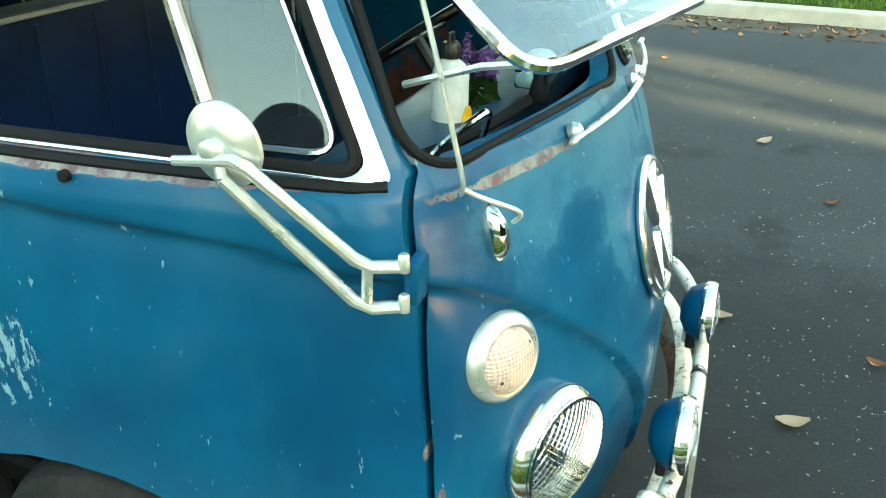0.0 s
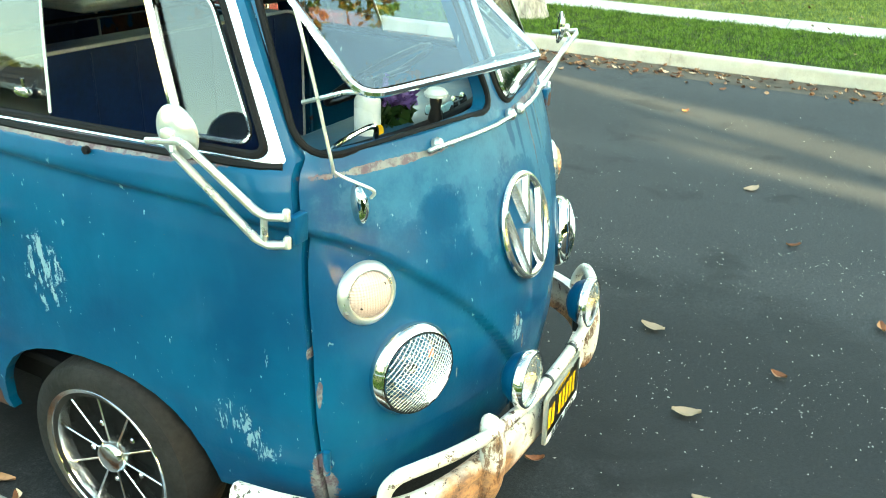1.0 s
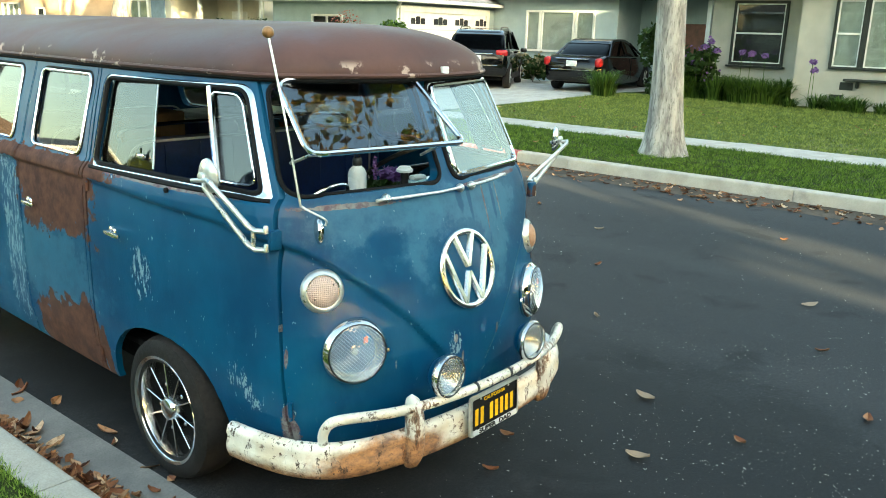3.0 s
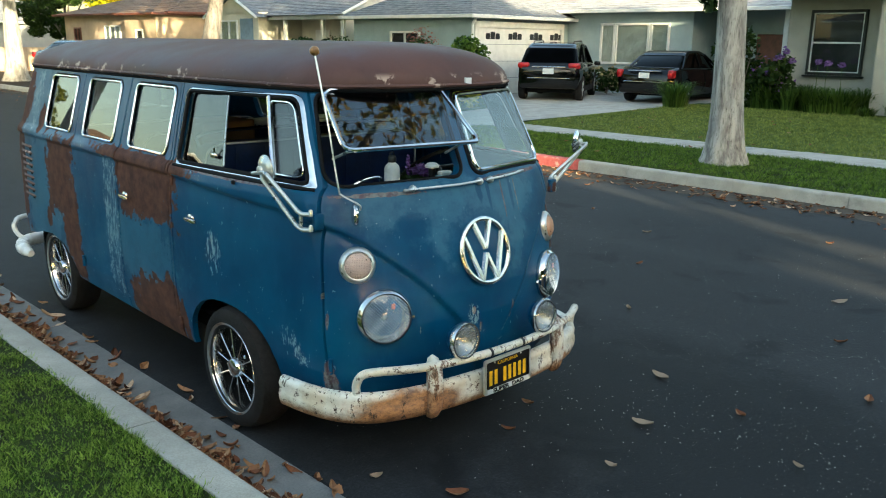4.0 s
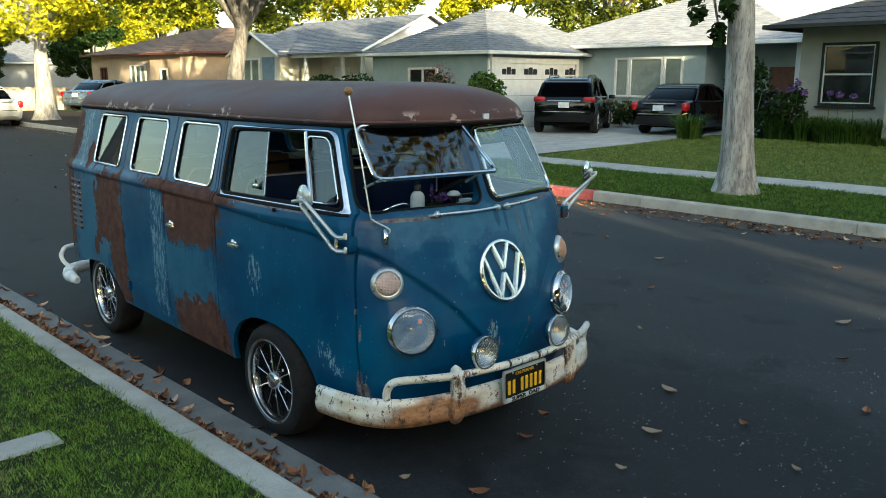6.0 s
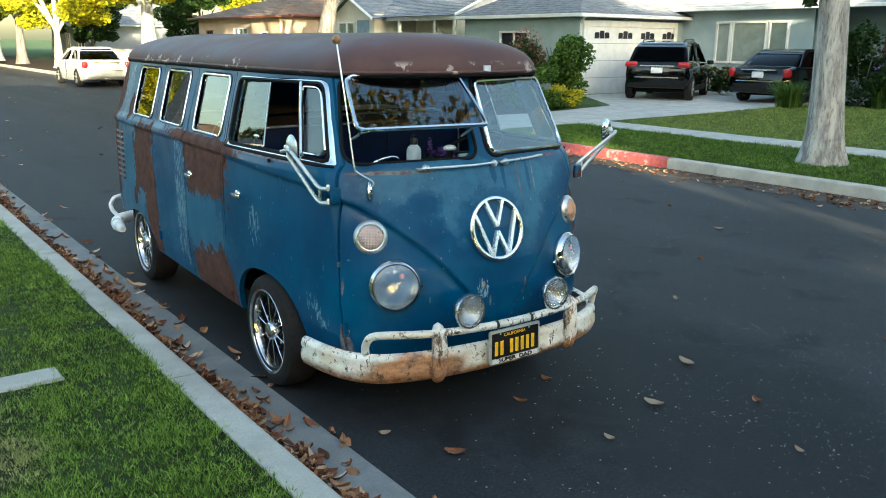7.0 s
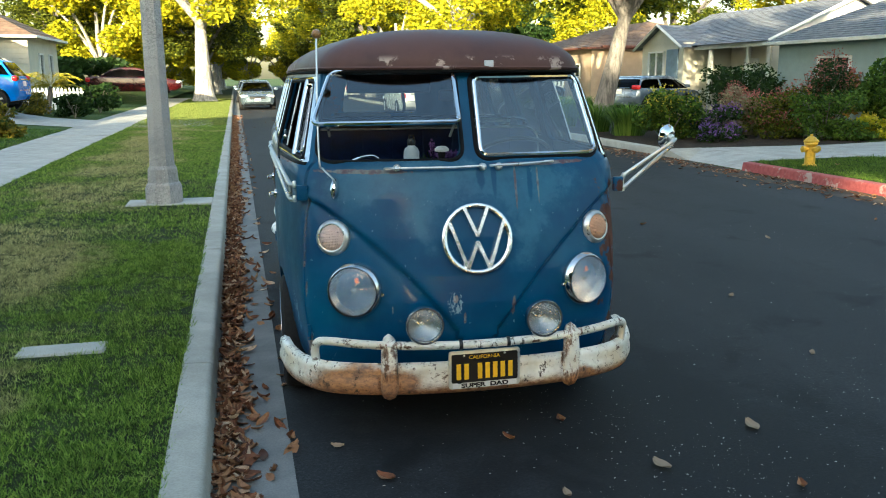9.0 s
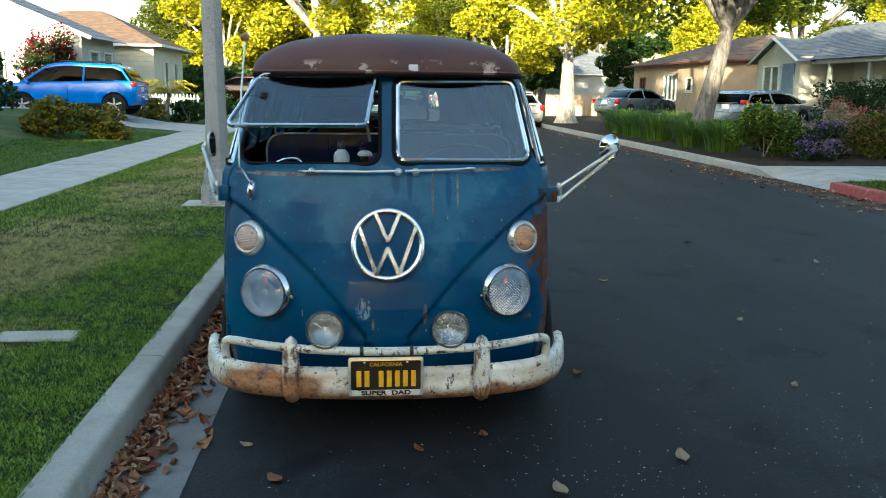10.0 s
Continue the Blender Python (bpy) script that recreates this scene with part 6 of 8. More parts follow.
def car(kind, paint, label, group, u, v, z, heading, lights=M_TAIL):
    """A parked car: its own y runs from the tail to the front."""
    at = STREET @ Matrix.Translation((u, v, z)) @ Matrix.Rotation(radians(-heading), 4, 'Z') @ Matrix.Translation((0, -kind["n"] / 2, 0))
    c = root("parked_car", label, "car", group, at=at)
    rings = []
    for y, w, lo, hi, _ in kind["body"]:
        sec = rounded([(-w * .93, lo), (w * .93, lo), (w, (lo + hi) * .48), (w * .95, hi), (-w * .95, hi), (-w, (lo + hi) * .48)], [.06, .06, .12, .09, .09, .12], 4)
        rings.append([(x, y, zz) for x, zz in sec])
    cut = Shape()
    for ax in kind["axles"]:
        cut.lathe([(kind["wheel"] * 1.13, -1.2), (kind["wheel"] * 1.13, 1.2)], 28, m=Matrix.Translation((0, ax, kind["wheel"])) @ Matrix.Rotation(radians(90), 4, 'Y'), caps=(True, True))
    fine = []
    for i in range(len(rings) - 1):
        for t in (0, .25, .5, .75):
            fine.append([tuple(Vector(a).lerp(Vector(b), t)) for a, b in zip(rings[i], rings[i + 1])])
    fine.append(rings[-1])
    tub = part("car_body", Shape().rings(fine, True, (True, True)), paint, c, smooth=40)
    tub.parent = None
    tub.matrix_world = Matrix.Identity(4)
    boolean(tub, [cut])
    tub.parent = c
    tub.matrix_local = Matrix.Identity(4)
    tub.data.shade_smooth()
    tub.data.set_sharp_from_angle(angle=radians(40))
    part("wheel_well", Shape().box((0, kind["n"] / 2, .42), (kind["w"] * 1.5, kind["n"] * .86, .4), .05), M_GAP, c)
    cab = [[(x, y, zz) for x, zz in rounded([(-w * 1.13 if hi > 1.2 else -w * 1.1, .95), (w * 1.13 if hi > 1.2 else w * 1.1, .95), (w, hi), (-w, hi)], [.02, .02, .12, .12], 4)] for y, w, hi, _ in kind["cab"]]
    part("window_glass", Shape().rings(cab, True, (True, True)), M_CARGLASS, c, "tinted windows", smooth=40)
    ys = [q[0] for q in kind["cab"]]
    top = []
    for y in np.linspace(kind["roof"][0], kind["roof"][1], 9):
        w, hi = float(np.interp(y, ys, [q[1] for q in kind["cab"]])), float(np.interp(y, ys, [q[2] for q in kind["cab"]]))
        top.append([(x, y, zz) for x, zz in rounded([(-w - .035, hi - .11), (w + .035, hi - .11), (w + .005, hi + .012), (-w - .005, hi + .012)], [.02, .02, .10, .10], 4)])
    part("car_roof", Shape().rings(top, True, (True, True)), paint, c, smooth=45)
    for s in (-1, 1):
        for y0, y1 in ((kind["roof"][0] + .05, kind["cab"][0][0] + .02), (kind["roof"][1] - .05, kind["cab"][-1][0] - .03), ((kind["roof"][0] + kind["roof"][1]) / 2, (kind["roof"][0] + kind["roof"][1]) / 2 + .05)):
            w0, z0 = float(np.interp(y0, ys, [q[1] for q in kind["cab"]])), float(np.interp(y0, ys, [q[2] for q in kind["cab"]]))
            part("pillar", Shape().tube([(s * (w0 + .01), y0, z0 - .05), (s * kind["w"] * .89, y1, 1.0)], .035, 6), paint, c)
        part("side_mirror", Shape().box((s * (kind["w"] + .08), kind["cab"][-1][0] - .35, 1.05), (.2, .10, .13), .03, seg=2), paint, c)
        part("rear_light", (Shape().box((s * kind["w"] * .84, .12, .84), (.20, .26, .25), .07, seg=3) if kind is SEDAN else Shape().box((s * kind["w"] * .78, .07, 1.02), (.36, .16, .17), .06, seg=3)), lights, c, "red tail light")
        part("headlamp", Shape().box((s * kind["w"] * .70, kind["n"] - .14, .70 if kind is SEDAN else .80), (.38, .22, .14), .05, seg=2), M_CLEARLENS, c)
        part("door_line", Shape().box((s * kind["w"], (kind["axles"][0] + kind["axles"][1]) / 2, .62), (.012, .012, .66)), M_GAP, c)
        for ax in kind["axles"]:
            r = kind["wheel"]
            wh = part("wheel", Shape().lathe([(r * .6, -.10), (r * .96, -.10), (r, -.06), (r, .06), (r * .96, .10), (r * .68, .10)], 32), M_TYRE, c, at=Matrix.Translation((s * (kind["w"] - .10), ax, r)) @ Matrix.Rotation(radians(90 * s), 4, 'Y'))
            part("rim", Shape().lathe([(r * .70, .09), (r * .66, .10), (r * .60, .075), (0, .06)], 24), M_BLACK, wh)
            for k in range(5):
                part("spoke", Shape().box((r * .35, 0, .088), (r * .62, r * .16, .02), .006, m=Matrix.Rotation(radians(72 * k), 4, 'Z')), M_DULLCHROME, wh)
    part("rear_plate", Shape().box((0, -.01, .80 if kind is SEDAN else .86), (.32, .03, .16), .006), M_WHITEPLASTIC, c)
    part("front_plate", Shape().box((0, kind["n"] + .005, .52), (.32, .03, .13), .006), M_WHITEPLASTIC, c)
    part("rear_trim", Shape().box((0, .04, .62 if kind is SEDAN else .66), (1.3, .10, .045), .02), M_CHROME, c)
    part("boot_trim", Shape().box((0, .02, .93 if kind is SEDAN else .99), (1.0, .09, .03), .012), M_CHROME, c)
    part("grille", Shape().box((0, kind["n"] - .02, .62), (.8, .08, .14), .03), M_BLACK, c)
    if kind is SUV:
        for s in (-1, 1):
            part("sill_cladding", Shape().box((s * kind["w"] * .955, (kind["axles"][0] + kind["axles"][1]) / 2, .33), (.07, kind["axles"][1] - kind["axles"][0] - .80, .17), .02), M_TYRE, c, "black plastic sill trim")
            part("roof_rail", Shape().tube([(s * .60, .75, 1.66), (s * .60, .85, 1.72), (s * .60, 2.3, 1.74), (s * .60, 2.4, 1.70)], .02, 6), M_BLACK, c)
    return c


car(SUV, M_CARBLACK, "black sport utility car parked before the garage", "parked cars", 20.30, 14.10, .20, 62)
car(SEDAN, M_CARBLACK, "black sedan parked on the concrete driveway", "parked cars", 22.1, 11.0, .20, 82)
car(SUV, M_CARBLUE, "bright blue sport utility car on a driveway", "parked cars", -8.6, 25.4, .62, -90)
car(SEDAN, M_CARWHITE, "white sedan parked at the far kerb", "parked cars", 7.7, 33.2, 0, 0)
car(SEDAN, M_CARSILVER, "silver blue sedan parked at the near kerb", "parked cars", 1.25, 43.0, 0, 180)
car(SEDAN, M_CARSILVER, "silver sedan standing on a far driveway", "parked cars", 15.7, 40.4, .18, 60)
car(WAGON, M_CARPALE, "pale silver wagon standing behind garden shrubs", "parked cars", 16.3, 27.2, .18, 60)
car(SEDAN, M_CARRED, "dark red sedan parked beyond a picket fence", "parked cars", -5.2, 46.2, .72, 90)
for u, v, p in ((7.5, 62, M_CARWHITE), (7.5, 69, M_CARSILVER), (7.4, 77, M_CARBLACK), (1.2, 56, M_CARSILVER), (1.2, 64, M_CARBLACK)):
    car(SEDAN, p, "sedan parked far down the street", "parked cars", u, v, 0, 0 if u > 4 else 180)


# ---- trees and plants ----
M_BARK = bark_material("pale_flaking_bark", (0.19, 0.18, 0.165), (0.47, 0.45, 0.41))
M_BARKGREY = bark_material("grey_brown_bark", (0.09, 0.082, 0.074), (0.24, 0.215, 0.19))
# M_LEAF and M_LEAFYELLOW hold evening sun and shaded masses in their colours
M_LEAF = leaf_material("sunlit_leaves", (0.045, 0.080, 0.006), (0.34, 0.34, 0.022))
M_LEAFYELLOW = leaf_material("yellow_green_sunlit_leaves", (0.11, 0.15, 0.006), (0.66, 0.58, 0.018))
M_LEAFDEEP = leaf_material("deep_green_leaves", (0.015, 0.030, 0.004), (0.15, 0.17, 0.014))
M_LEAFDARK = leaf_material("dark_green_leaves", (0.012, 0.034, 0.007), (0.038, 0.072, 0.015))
M_LEAFMIX = leaf_material("green_and_amber_leaves", (0.06, 0.075, 0.012), (0.24, 0.13, 0.025))
M_LEAFGOLD = leaf_material("yellowing_hedge_leaves", (0.030, 0.060, 0.008), (0.30, 0.22, 0.022))
M_FLOWERRED = leaf_material("dusty_pink_flowers", (0.26, 0.07, 0.06), (0.42, 0.17, 0.15))
M_FLOWERDEEP = leaf_material("deep_red_flowers", (0.08, 0.003, 0.006), (0.20, 0.008, 0.018))
M_FLOWERPURPLE = leaf_material("purple_flowers", (0.12, 0.05, 0.20), (0.28, 0.16, 0.42))
M_FLOWERYELLOW = leaf_material("yellow_flowers", (0.40, 0.33, 0.02), (0.50, 0.42, 0.06))
M_TALLGRASS = leaf_material("arching_green_grass", (0.026, 0.085, 0.010), (0.16, 0.26, 0.045))
M_LILY = leaf_material("strappy_leaves", (0.014, 0.046, 0.007), (0.11, 0.19, 0.034))
M_LEAFGREEN = leaf_material("fresh_green_leaves", (0.014, 0.045, 0.006), (0.13, 0.21, 0.026))
M_STRAW = leaf_material("pale_plume_grass", (0.26, 0.22, 0.12), (0.40, 0.36, 0.22))


def quads_mesh(name, centres, size, rng, material, long=1.8, upright=0.0):
    """Many small bent leaves at the given centres, as one mesh."""
    n = len(centres)
    d = rng.normal(size=(n, 3))
    d[:, 2] = d[:, 2] * 0.6 - 0.25 + upright
    d /= np.linalg.norm(d, axis=1, keepdims=True)
    r = rng.normal(size=(n, 3))
    s = np.cross(d, r)
    s /= np.linalg.norm(s, axis=1, keepdims=True) + 1e-9
    sz = (size * rng.uniform(.6, 1.35, size=(n, 1)))
    nn = np.cross(d, s)
    a = centres - d * sz * long / 2
    b = centres + s * sz / 2 + nn * sz * .12
    c = centres + d * sz * long / 2
    e = centres - s * sz / 2 + nn * sz * .12
    v = np.stack([a, b, c, e], 1).reshape(-1, 3)
    me = bpy.data.meshes.new(name)
    me.vertices.add(4 * n)
    me.vertices.foreach_set("co", v.ravel())
    idx = (np.arange(n)[:, None] * 4 + np.array([0, 1, 2, 0, 2, 3])[None]).ravel()
    me.loops.add(6 * n)
    me.loops.foreach_set("vertex_index", idx.astype(np.int32))
    me.polygons.add(2 * n)
    me.polygons.foreach_set("loop_start", np.arange(0, 6 * n, 3, dtype=np.int32))
    me.update(calc_edges=True)
    me.validate()
    me.materials.append(material)
    return me


def clump_points(clumps, per, rng):
    out = []
    for c, r in clumps:
        k = rng.normal(size=(per, 3))
        k /= np.linalg.norm(k, axis=1, keepdims=True)
        out.append(np.array(c) + k * np.array(r) * rng.uniform(.35, 1.0, size=(per, 1)) ** .6)
    return np.concatenate(out)


def limb_shape(limbs):
    sh = Shape()
    for path, r0, r1 in limbs:
        p = spline(path, 5)
        rs = [r * (1 + (.40 * math.exp(-max(0.0, q.z) / .28) if path[0][2] < 0 else 0)) for r, q in zip(np.linspace(r0, r1, len(p)), p)]
        sh.tube(p, rs, 10)
    return sh


def tree_meshes(seed, height, spread, trunk_r, leaf, bark, base=3.0, clumps=26, per=240, size=.22, lean=(0, 0), clear=None):
    """Trunk with limbs, and a crown of many leaf clumps with gaps between them."""
    rng = np.random.default_rng(seed)
    top = (lean[0] * height * .5, lean[1] * height * .5, height * .62)
    limbs = [([(0, 0, -.15), (lean[0] * .3, lean[1] * .3, .5), (lean[0] * base * .6, lean[1] * base * .6, base * .6), (lean[0] * base, lean[1] * base, base), top], trunk_r * 1.25, trunk_r * .35)]
    fork = Vector((lean[0] * base, lean[1] * base, base))
    cl = []
    for k in range(7):
        a = 2 * math.pi * k / 7 + rng.uniform(-.3, .3)
        o = spread * rng.uniform(.5, .85)
        end = fork + Vector((math.cos(a) * o, math.sin(a) * o, (height - base) * rng.uniform(.25, .75)))
        mid = fork.lerp(end, .5) + Vector((0, 0, .35))
        limbs.append(([fork - Vector((0, 0, rng.uniform(0, .5))), mid, end], trunk_r * .5, trunk_r * .12))
        cl.append((tuple(end), (spread * .26,) * 2 + (spread * .20,)))
    for k in range(clumps):
        a, q = rng.uniform(0, 2 * math.pi), rng.uniform(.1, 1) ** .6
        zz = rng.uniform(0, 1)
        rad = spread * q * math.sin(math.pi * (.18 + .74 * zz)) ** .7
        c = (fork.x + lean[0] + rad * math.cos(a), fork.y + lean[1] + rad * math.sin(a), base + .3 + (height - base - .6) * zz)
        s = spread * rng.uniform(.15, .28)
        cl.append((c, (s, s, s * .75)))
    trunk = limb_shape(limbs).mesh("trunk", 50)
    trunk.materials.append(bark)
    pts = clump_points(cl, per, rng)
    if clear is not None:
        pts = pts[~clear(pts)]
    return trunk, quads_mesh("crown", pts, size, rng, leaf)


def plant_tree(meshes, u, v, z, label, group="street trees", turn=0.0, scale=1.0):
    t = root("tree", label, "tree", group, at=STREET @ Matrix.Translation((u, v, z)) @ Matrix.Rotation(radians(turn), 4, 'Z') @ Matrix.Scale(scale, 4))
    for nm, me in zip(("trunk", "crown"), meshes):
        o = new(nm, me)
        o.parent = t
    return t


# the pale trunk across the street, its crown above the view
OVERHANG = [((-6.6, -2.6, 7.3), (.75, .6, .38)), ((-5.5, -2.0, 7.7), (.8, .7, .4)), ((-7.5, -3.3, 7.5), (.55, .6, .3)), ((-6.9, -1.6, 8.0), (.6, .5, .35)), ((-4.3, -1.3, 7.9), (.9, .8, .5)), ((-7.6, -2.1, 7.0), (.35, .35, .22)), ((-4.9, -3.3, 7.6), (.6, .5, .3)), ((-3.8, -3.5, 7.5), (.5, .4, .3)), ((-5.7, -3.3, 7.5), (.4, .35, .3))]
pale_tree = plant_tree(tree_meshes(11, 10.5, 4.2, .235, M_LEAFMIX, M_BARK, 4.4, 22, 230, .15, (-.02, .03)), 10.08, 3.32, .15, "street tree with pale flaking bark on the parkway")
rng = np.random.default_rng(15)
o = new("bough_leaves", quads_mesh("bough_leaves", clump_points(OVERHANG, 210, rng), .075, rng, M_LEAFMIX))
o.parent = pale_tree
part("bough", limb_shape([([(-.1, .12, 4.3), (-2.2, -.6, 6.0), (-4.6, -1.5, 7.3), (-6.4, -2.3, 7.5), (-7.6, -3.0, 7.45)], .11, .018), ([(-5.2, -1.75, 7.4), (-6.2, -1.5, 7.8), (-7.0, -1.5, 8.0)], .03, .01), ([(-4.4, -1.4, 7.2), (-4.5, -2.4, 7.5), (-4.9, -3.3, 7.6)], .03, .01)]), M_BARKGREY, pale_tree)
rng = np.random.default_rng(5)
sprig = [((9.75, 3.95, 2.88), (.14, .14, .24)), ((9.75, 3.62, 2.5), (.13, .13, .17)), ((9.8, 3.5, 2.85), (.14, .14, .18)), ((9.7, 3.8, 3.3), (.3, .3, .25))]
tw = root("hanging_twig", "leafy twig hanging beside the pale trunk", "twig", at=STREET)
part("stem", Shape().tube([(10.1, 3.6, 4.6), (9.8, 3.7, 3.9), (9.75, 3.7, 3.0), (9.78, 3.56, 2.35)], .018, 6), M_BARKGREY, tw)
o = new("leaves", quads_mesh("leaves", clump_points(sprig, 60, rng), .10, rng, M_LEAFDARK))
o.parent = tw
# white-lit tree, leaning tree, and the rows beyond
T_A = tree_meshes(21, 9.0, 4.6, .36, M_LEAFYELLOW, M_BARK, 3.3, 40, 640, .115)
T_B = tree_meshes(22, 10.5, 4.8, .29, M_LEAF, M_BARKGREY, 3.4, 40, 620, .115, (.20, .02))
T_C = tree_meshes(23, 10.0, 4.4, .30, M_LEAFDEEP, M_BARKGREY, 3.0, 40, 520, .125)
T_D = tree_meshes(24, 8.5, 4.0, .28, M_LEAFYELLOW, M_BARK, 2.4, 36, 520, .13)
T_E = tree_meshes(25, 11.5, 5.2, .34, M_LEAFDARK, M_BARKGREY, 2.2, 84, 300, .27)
T_S = tree_meshes(26, 6.0, 2.5, .16, M_LEAFDARK, M_BARKGREY, 1.4, 34, 380, .12)
plant_tree(T_A, 9.96, 32.6, .15, "street tree with white sunlit trunk and yellow leaves", turn=40)
plant_tree(T_B, 10.45, 19.2, .16, "large street tree leaning over garden shrubs", turn=-5)
plant_tree(T_A, -1.75, 52.0, .15, "tall tree with sunlit pale trunk beside the kerb", turn=160, scale=1.5)
plant_tree(T_S, 20.0, 53.0, .15, "dark round tree behind a roof", "garden trees", turn=10, scale=1.05)
plant_tree(T_S, 14.4, 59.0, .15, "dark round garden tree", "garden trees", turn=100, scale=.95)
rr = random.Random(3)
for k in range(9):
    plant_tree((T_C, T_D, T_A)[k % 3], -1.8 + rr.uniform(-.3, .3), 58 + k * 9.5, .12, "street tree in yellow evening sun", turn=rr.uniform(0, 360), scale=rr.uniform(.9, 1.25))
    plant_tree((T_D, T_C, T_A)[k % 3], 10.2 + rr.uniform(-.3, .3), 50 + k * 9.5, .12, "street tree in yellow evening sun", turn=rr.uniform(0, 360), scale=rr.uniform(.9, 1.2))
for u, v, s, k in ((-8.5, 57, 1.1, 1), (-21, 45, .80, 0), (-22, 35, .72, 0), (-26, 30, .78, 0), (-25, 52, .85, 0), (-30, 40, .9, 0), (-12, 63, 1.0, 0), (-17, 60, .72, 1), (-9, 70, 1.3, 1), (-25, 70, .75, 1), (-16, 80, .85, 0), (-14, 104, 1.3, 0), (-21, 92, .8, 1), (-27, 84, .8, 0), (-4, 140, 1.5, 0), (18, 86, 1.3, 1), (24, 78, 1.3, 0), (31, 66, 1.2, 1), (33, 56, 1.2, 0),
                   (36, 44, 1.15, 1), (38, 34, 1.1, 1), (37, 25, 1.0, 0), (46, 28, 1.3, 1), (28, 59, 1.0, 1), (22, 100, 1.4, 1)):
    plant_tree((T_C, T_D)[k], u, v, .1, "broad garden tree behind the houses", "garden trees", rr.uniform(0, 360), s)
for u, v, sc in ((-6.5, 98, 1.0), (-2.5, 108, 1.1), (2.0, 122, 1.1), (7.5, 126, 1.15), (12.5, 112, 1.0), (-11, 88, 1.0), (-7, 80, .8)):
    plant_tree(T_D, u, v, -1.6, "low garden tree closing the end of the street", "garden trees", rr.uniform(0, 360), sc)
# unseen trees added behind the walker, between the low sun and the street, with gaps that let two streaks of sun
# through
SX, SY = -math.sin(SUN_AZ), -math.cos(SUN_AZ)          # the way the light travels, in plan
for k in range(22):
    w = -33 + 3.0 * k
    jx, jy = rr.uniform(-.4, .4), rr.uniform(-1.0, 1.0) - (3.5 if k % 2 else 0)
    x, y = -24 * SX + SY * (w + jx) + SX * jy, -24 * SY - SX * (w + jx) + SY * jy
    q = STREET.inverted() @ Vector((x, y, 0))
    turn, size_k = rr.uniform(0, 360), rr.uniform(.95, 1.08) * (.68 if w < -9 else 1.16 if 7 < w < 14 else 1.0)
    meshes_k = T_E
    if abs(w - 4.5) < 10:
        m_k = STREET @ Matrix.Translation((q.x, q.y, .1)) @ Matrix.Rotation(radians(turn), 4, 'Z') @ Matrix.Scale(size_k, 4)
        rot, off = np.array(m_k.to_3x3()), np.array(m_k.translation)

        def slot(p):
            g = p @ rot.T + off
            across, along = g[:, 0] * SY - g[:, 1] * SX, g[:, 0] * SX + g[:, 1] * SY
            rise = g[:, 2] + along * math.tan(SUN_EL)      # height at which the light would cross the plane through the origin
            return ((abs(across - 4.9) < .46) & (rise > -.5) & (rise < 2.3)) | ((abs(across - 4.05) < .42) & (rise > -.42) & (rise < .55))

        meshes_k = tree_meshes(60 + k, 11.5, 5.2, .34, M_LEAFDARK, M_BARKGREY, 2.2, 84, 300, .27, clear=slot)
    plant_tree(meshes_k, q.x, q.y, .1, "dense dark tree added out of view to shade the street", "shade trees", turn, size_k)


def shrub(name, u, v, z, w, h, leaf, label, category="shrub", n=900, size=.09, seed=0, flowers=None, every=30, group="garden shrubs"):
    rng = np.random.default_rng(seed + int(u * 7 + v * 13))
    s = root(name, label, category, group, at=STREET @ Matrix.Translation((u, v, z)))
    cl = []
    for k in range(14):
        a, q = rng.uniform(0, 6.28), rng.uniform(0, 1) ** .5
        hh = rng.uniform(.15, .95)
        cl.append(((w * .36 * q * math.cos(a), w * .36 * q * math.sin(a), h * hh * (1 - .25 * q)), (w * .2, w * .2, h * .18)))
    stems = Shape()
    for k in range(6):
        a = 6.28 * k / 6
        stems.tube([(0, 0, -.05), (w * .1 * math.cos(a), w * .1 * math.sin(a), h * .3), (w * .28 * math.cos(a), w * .28 * math.sin(a), h * .7)], .014, 5)
    part("stems", stems, M_BARKGREY, s)
    o = new("foliage", quads_mesh("foliage", clump_points(cl, n // 14, rng), size, rng, leaf))
    o.parent = s
    if flowers:
        pts = clump_points(cl, n // every, rng)
        pts[:, 2] += h * .12
        o = new("blossom", quads_mesh("blossom", pts, size * .9, rng, flowers, 1.1))
        o.parent = s
    return s


def grass_clump(name, u, v, z, w, h, leaf, label, n=320, seed=0, wide=.018):
    """Arching blades from one base."""
    rng = np.random.default_rng(seed + int(u * 11 + v * 5))
    vs, fs = [], []
    for k in range(n):
        a, r = rng.uniform(0, 6.28), rng.uniform(0, w * .25)
        hh, reach = h * rng.uniform(.55, 1.05), w * rng.uniform(.15, .5)
        b = np.array([math.cos(a) * r, math.sin(a) * r, 0])
        d, s = np.array([math.cos(a), math.sin(a), 0]), np.array([-math.sin(a), math.cos(a), 0]) * wide
        o = len(vs)
        for t in (0, .4, .75, 1.0):
            c = b + d * reach * t ** 2 + np.array([0, 0, hh * (t - .35 * t ** 3)])
            ww = s * (1 - t * .85)
            vs += [tuple(c - ww), tuple(c + ww)]
        fs += [(o + 2 * q, o + 2 * q + 1, o + 2 * q + 3, o + 2 * q + 2) for q in range(3)]
    return link(name, Shape().add(vs, fs), leaf, label, "plant", "garden plants", at=STREET @ Matrix.Translation((u, v, z)), fix=False)


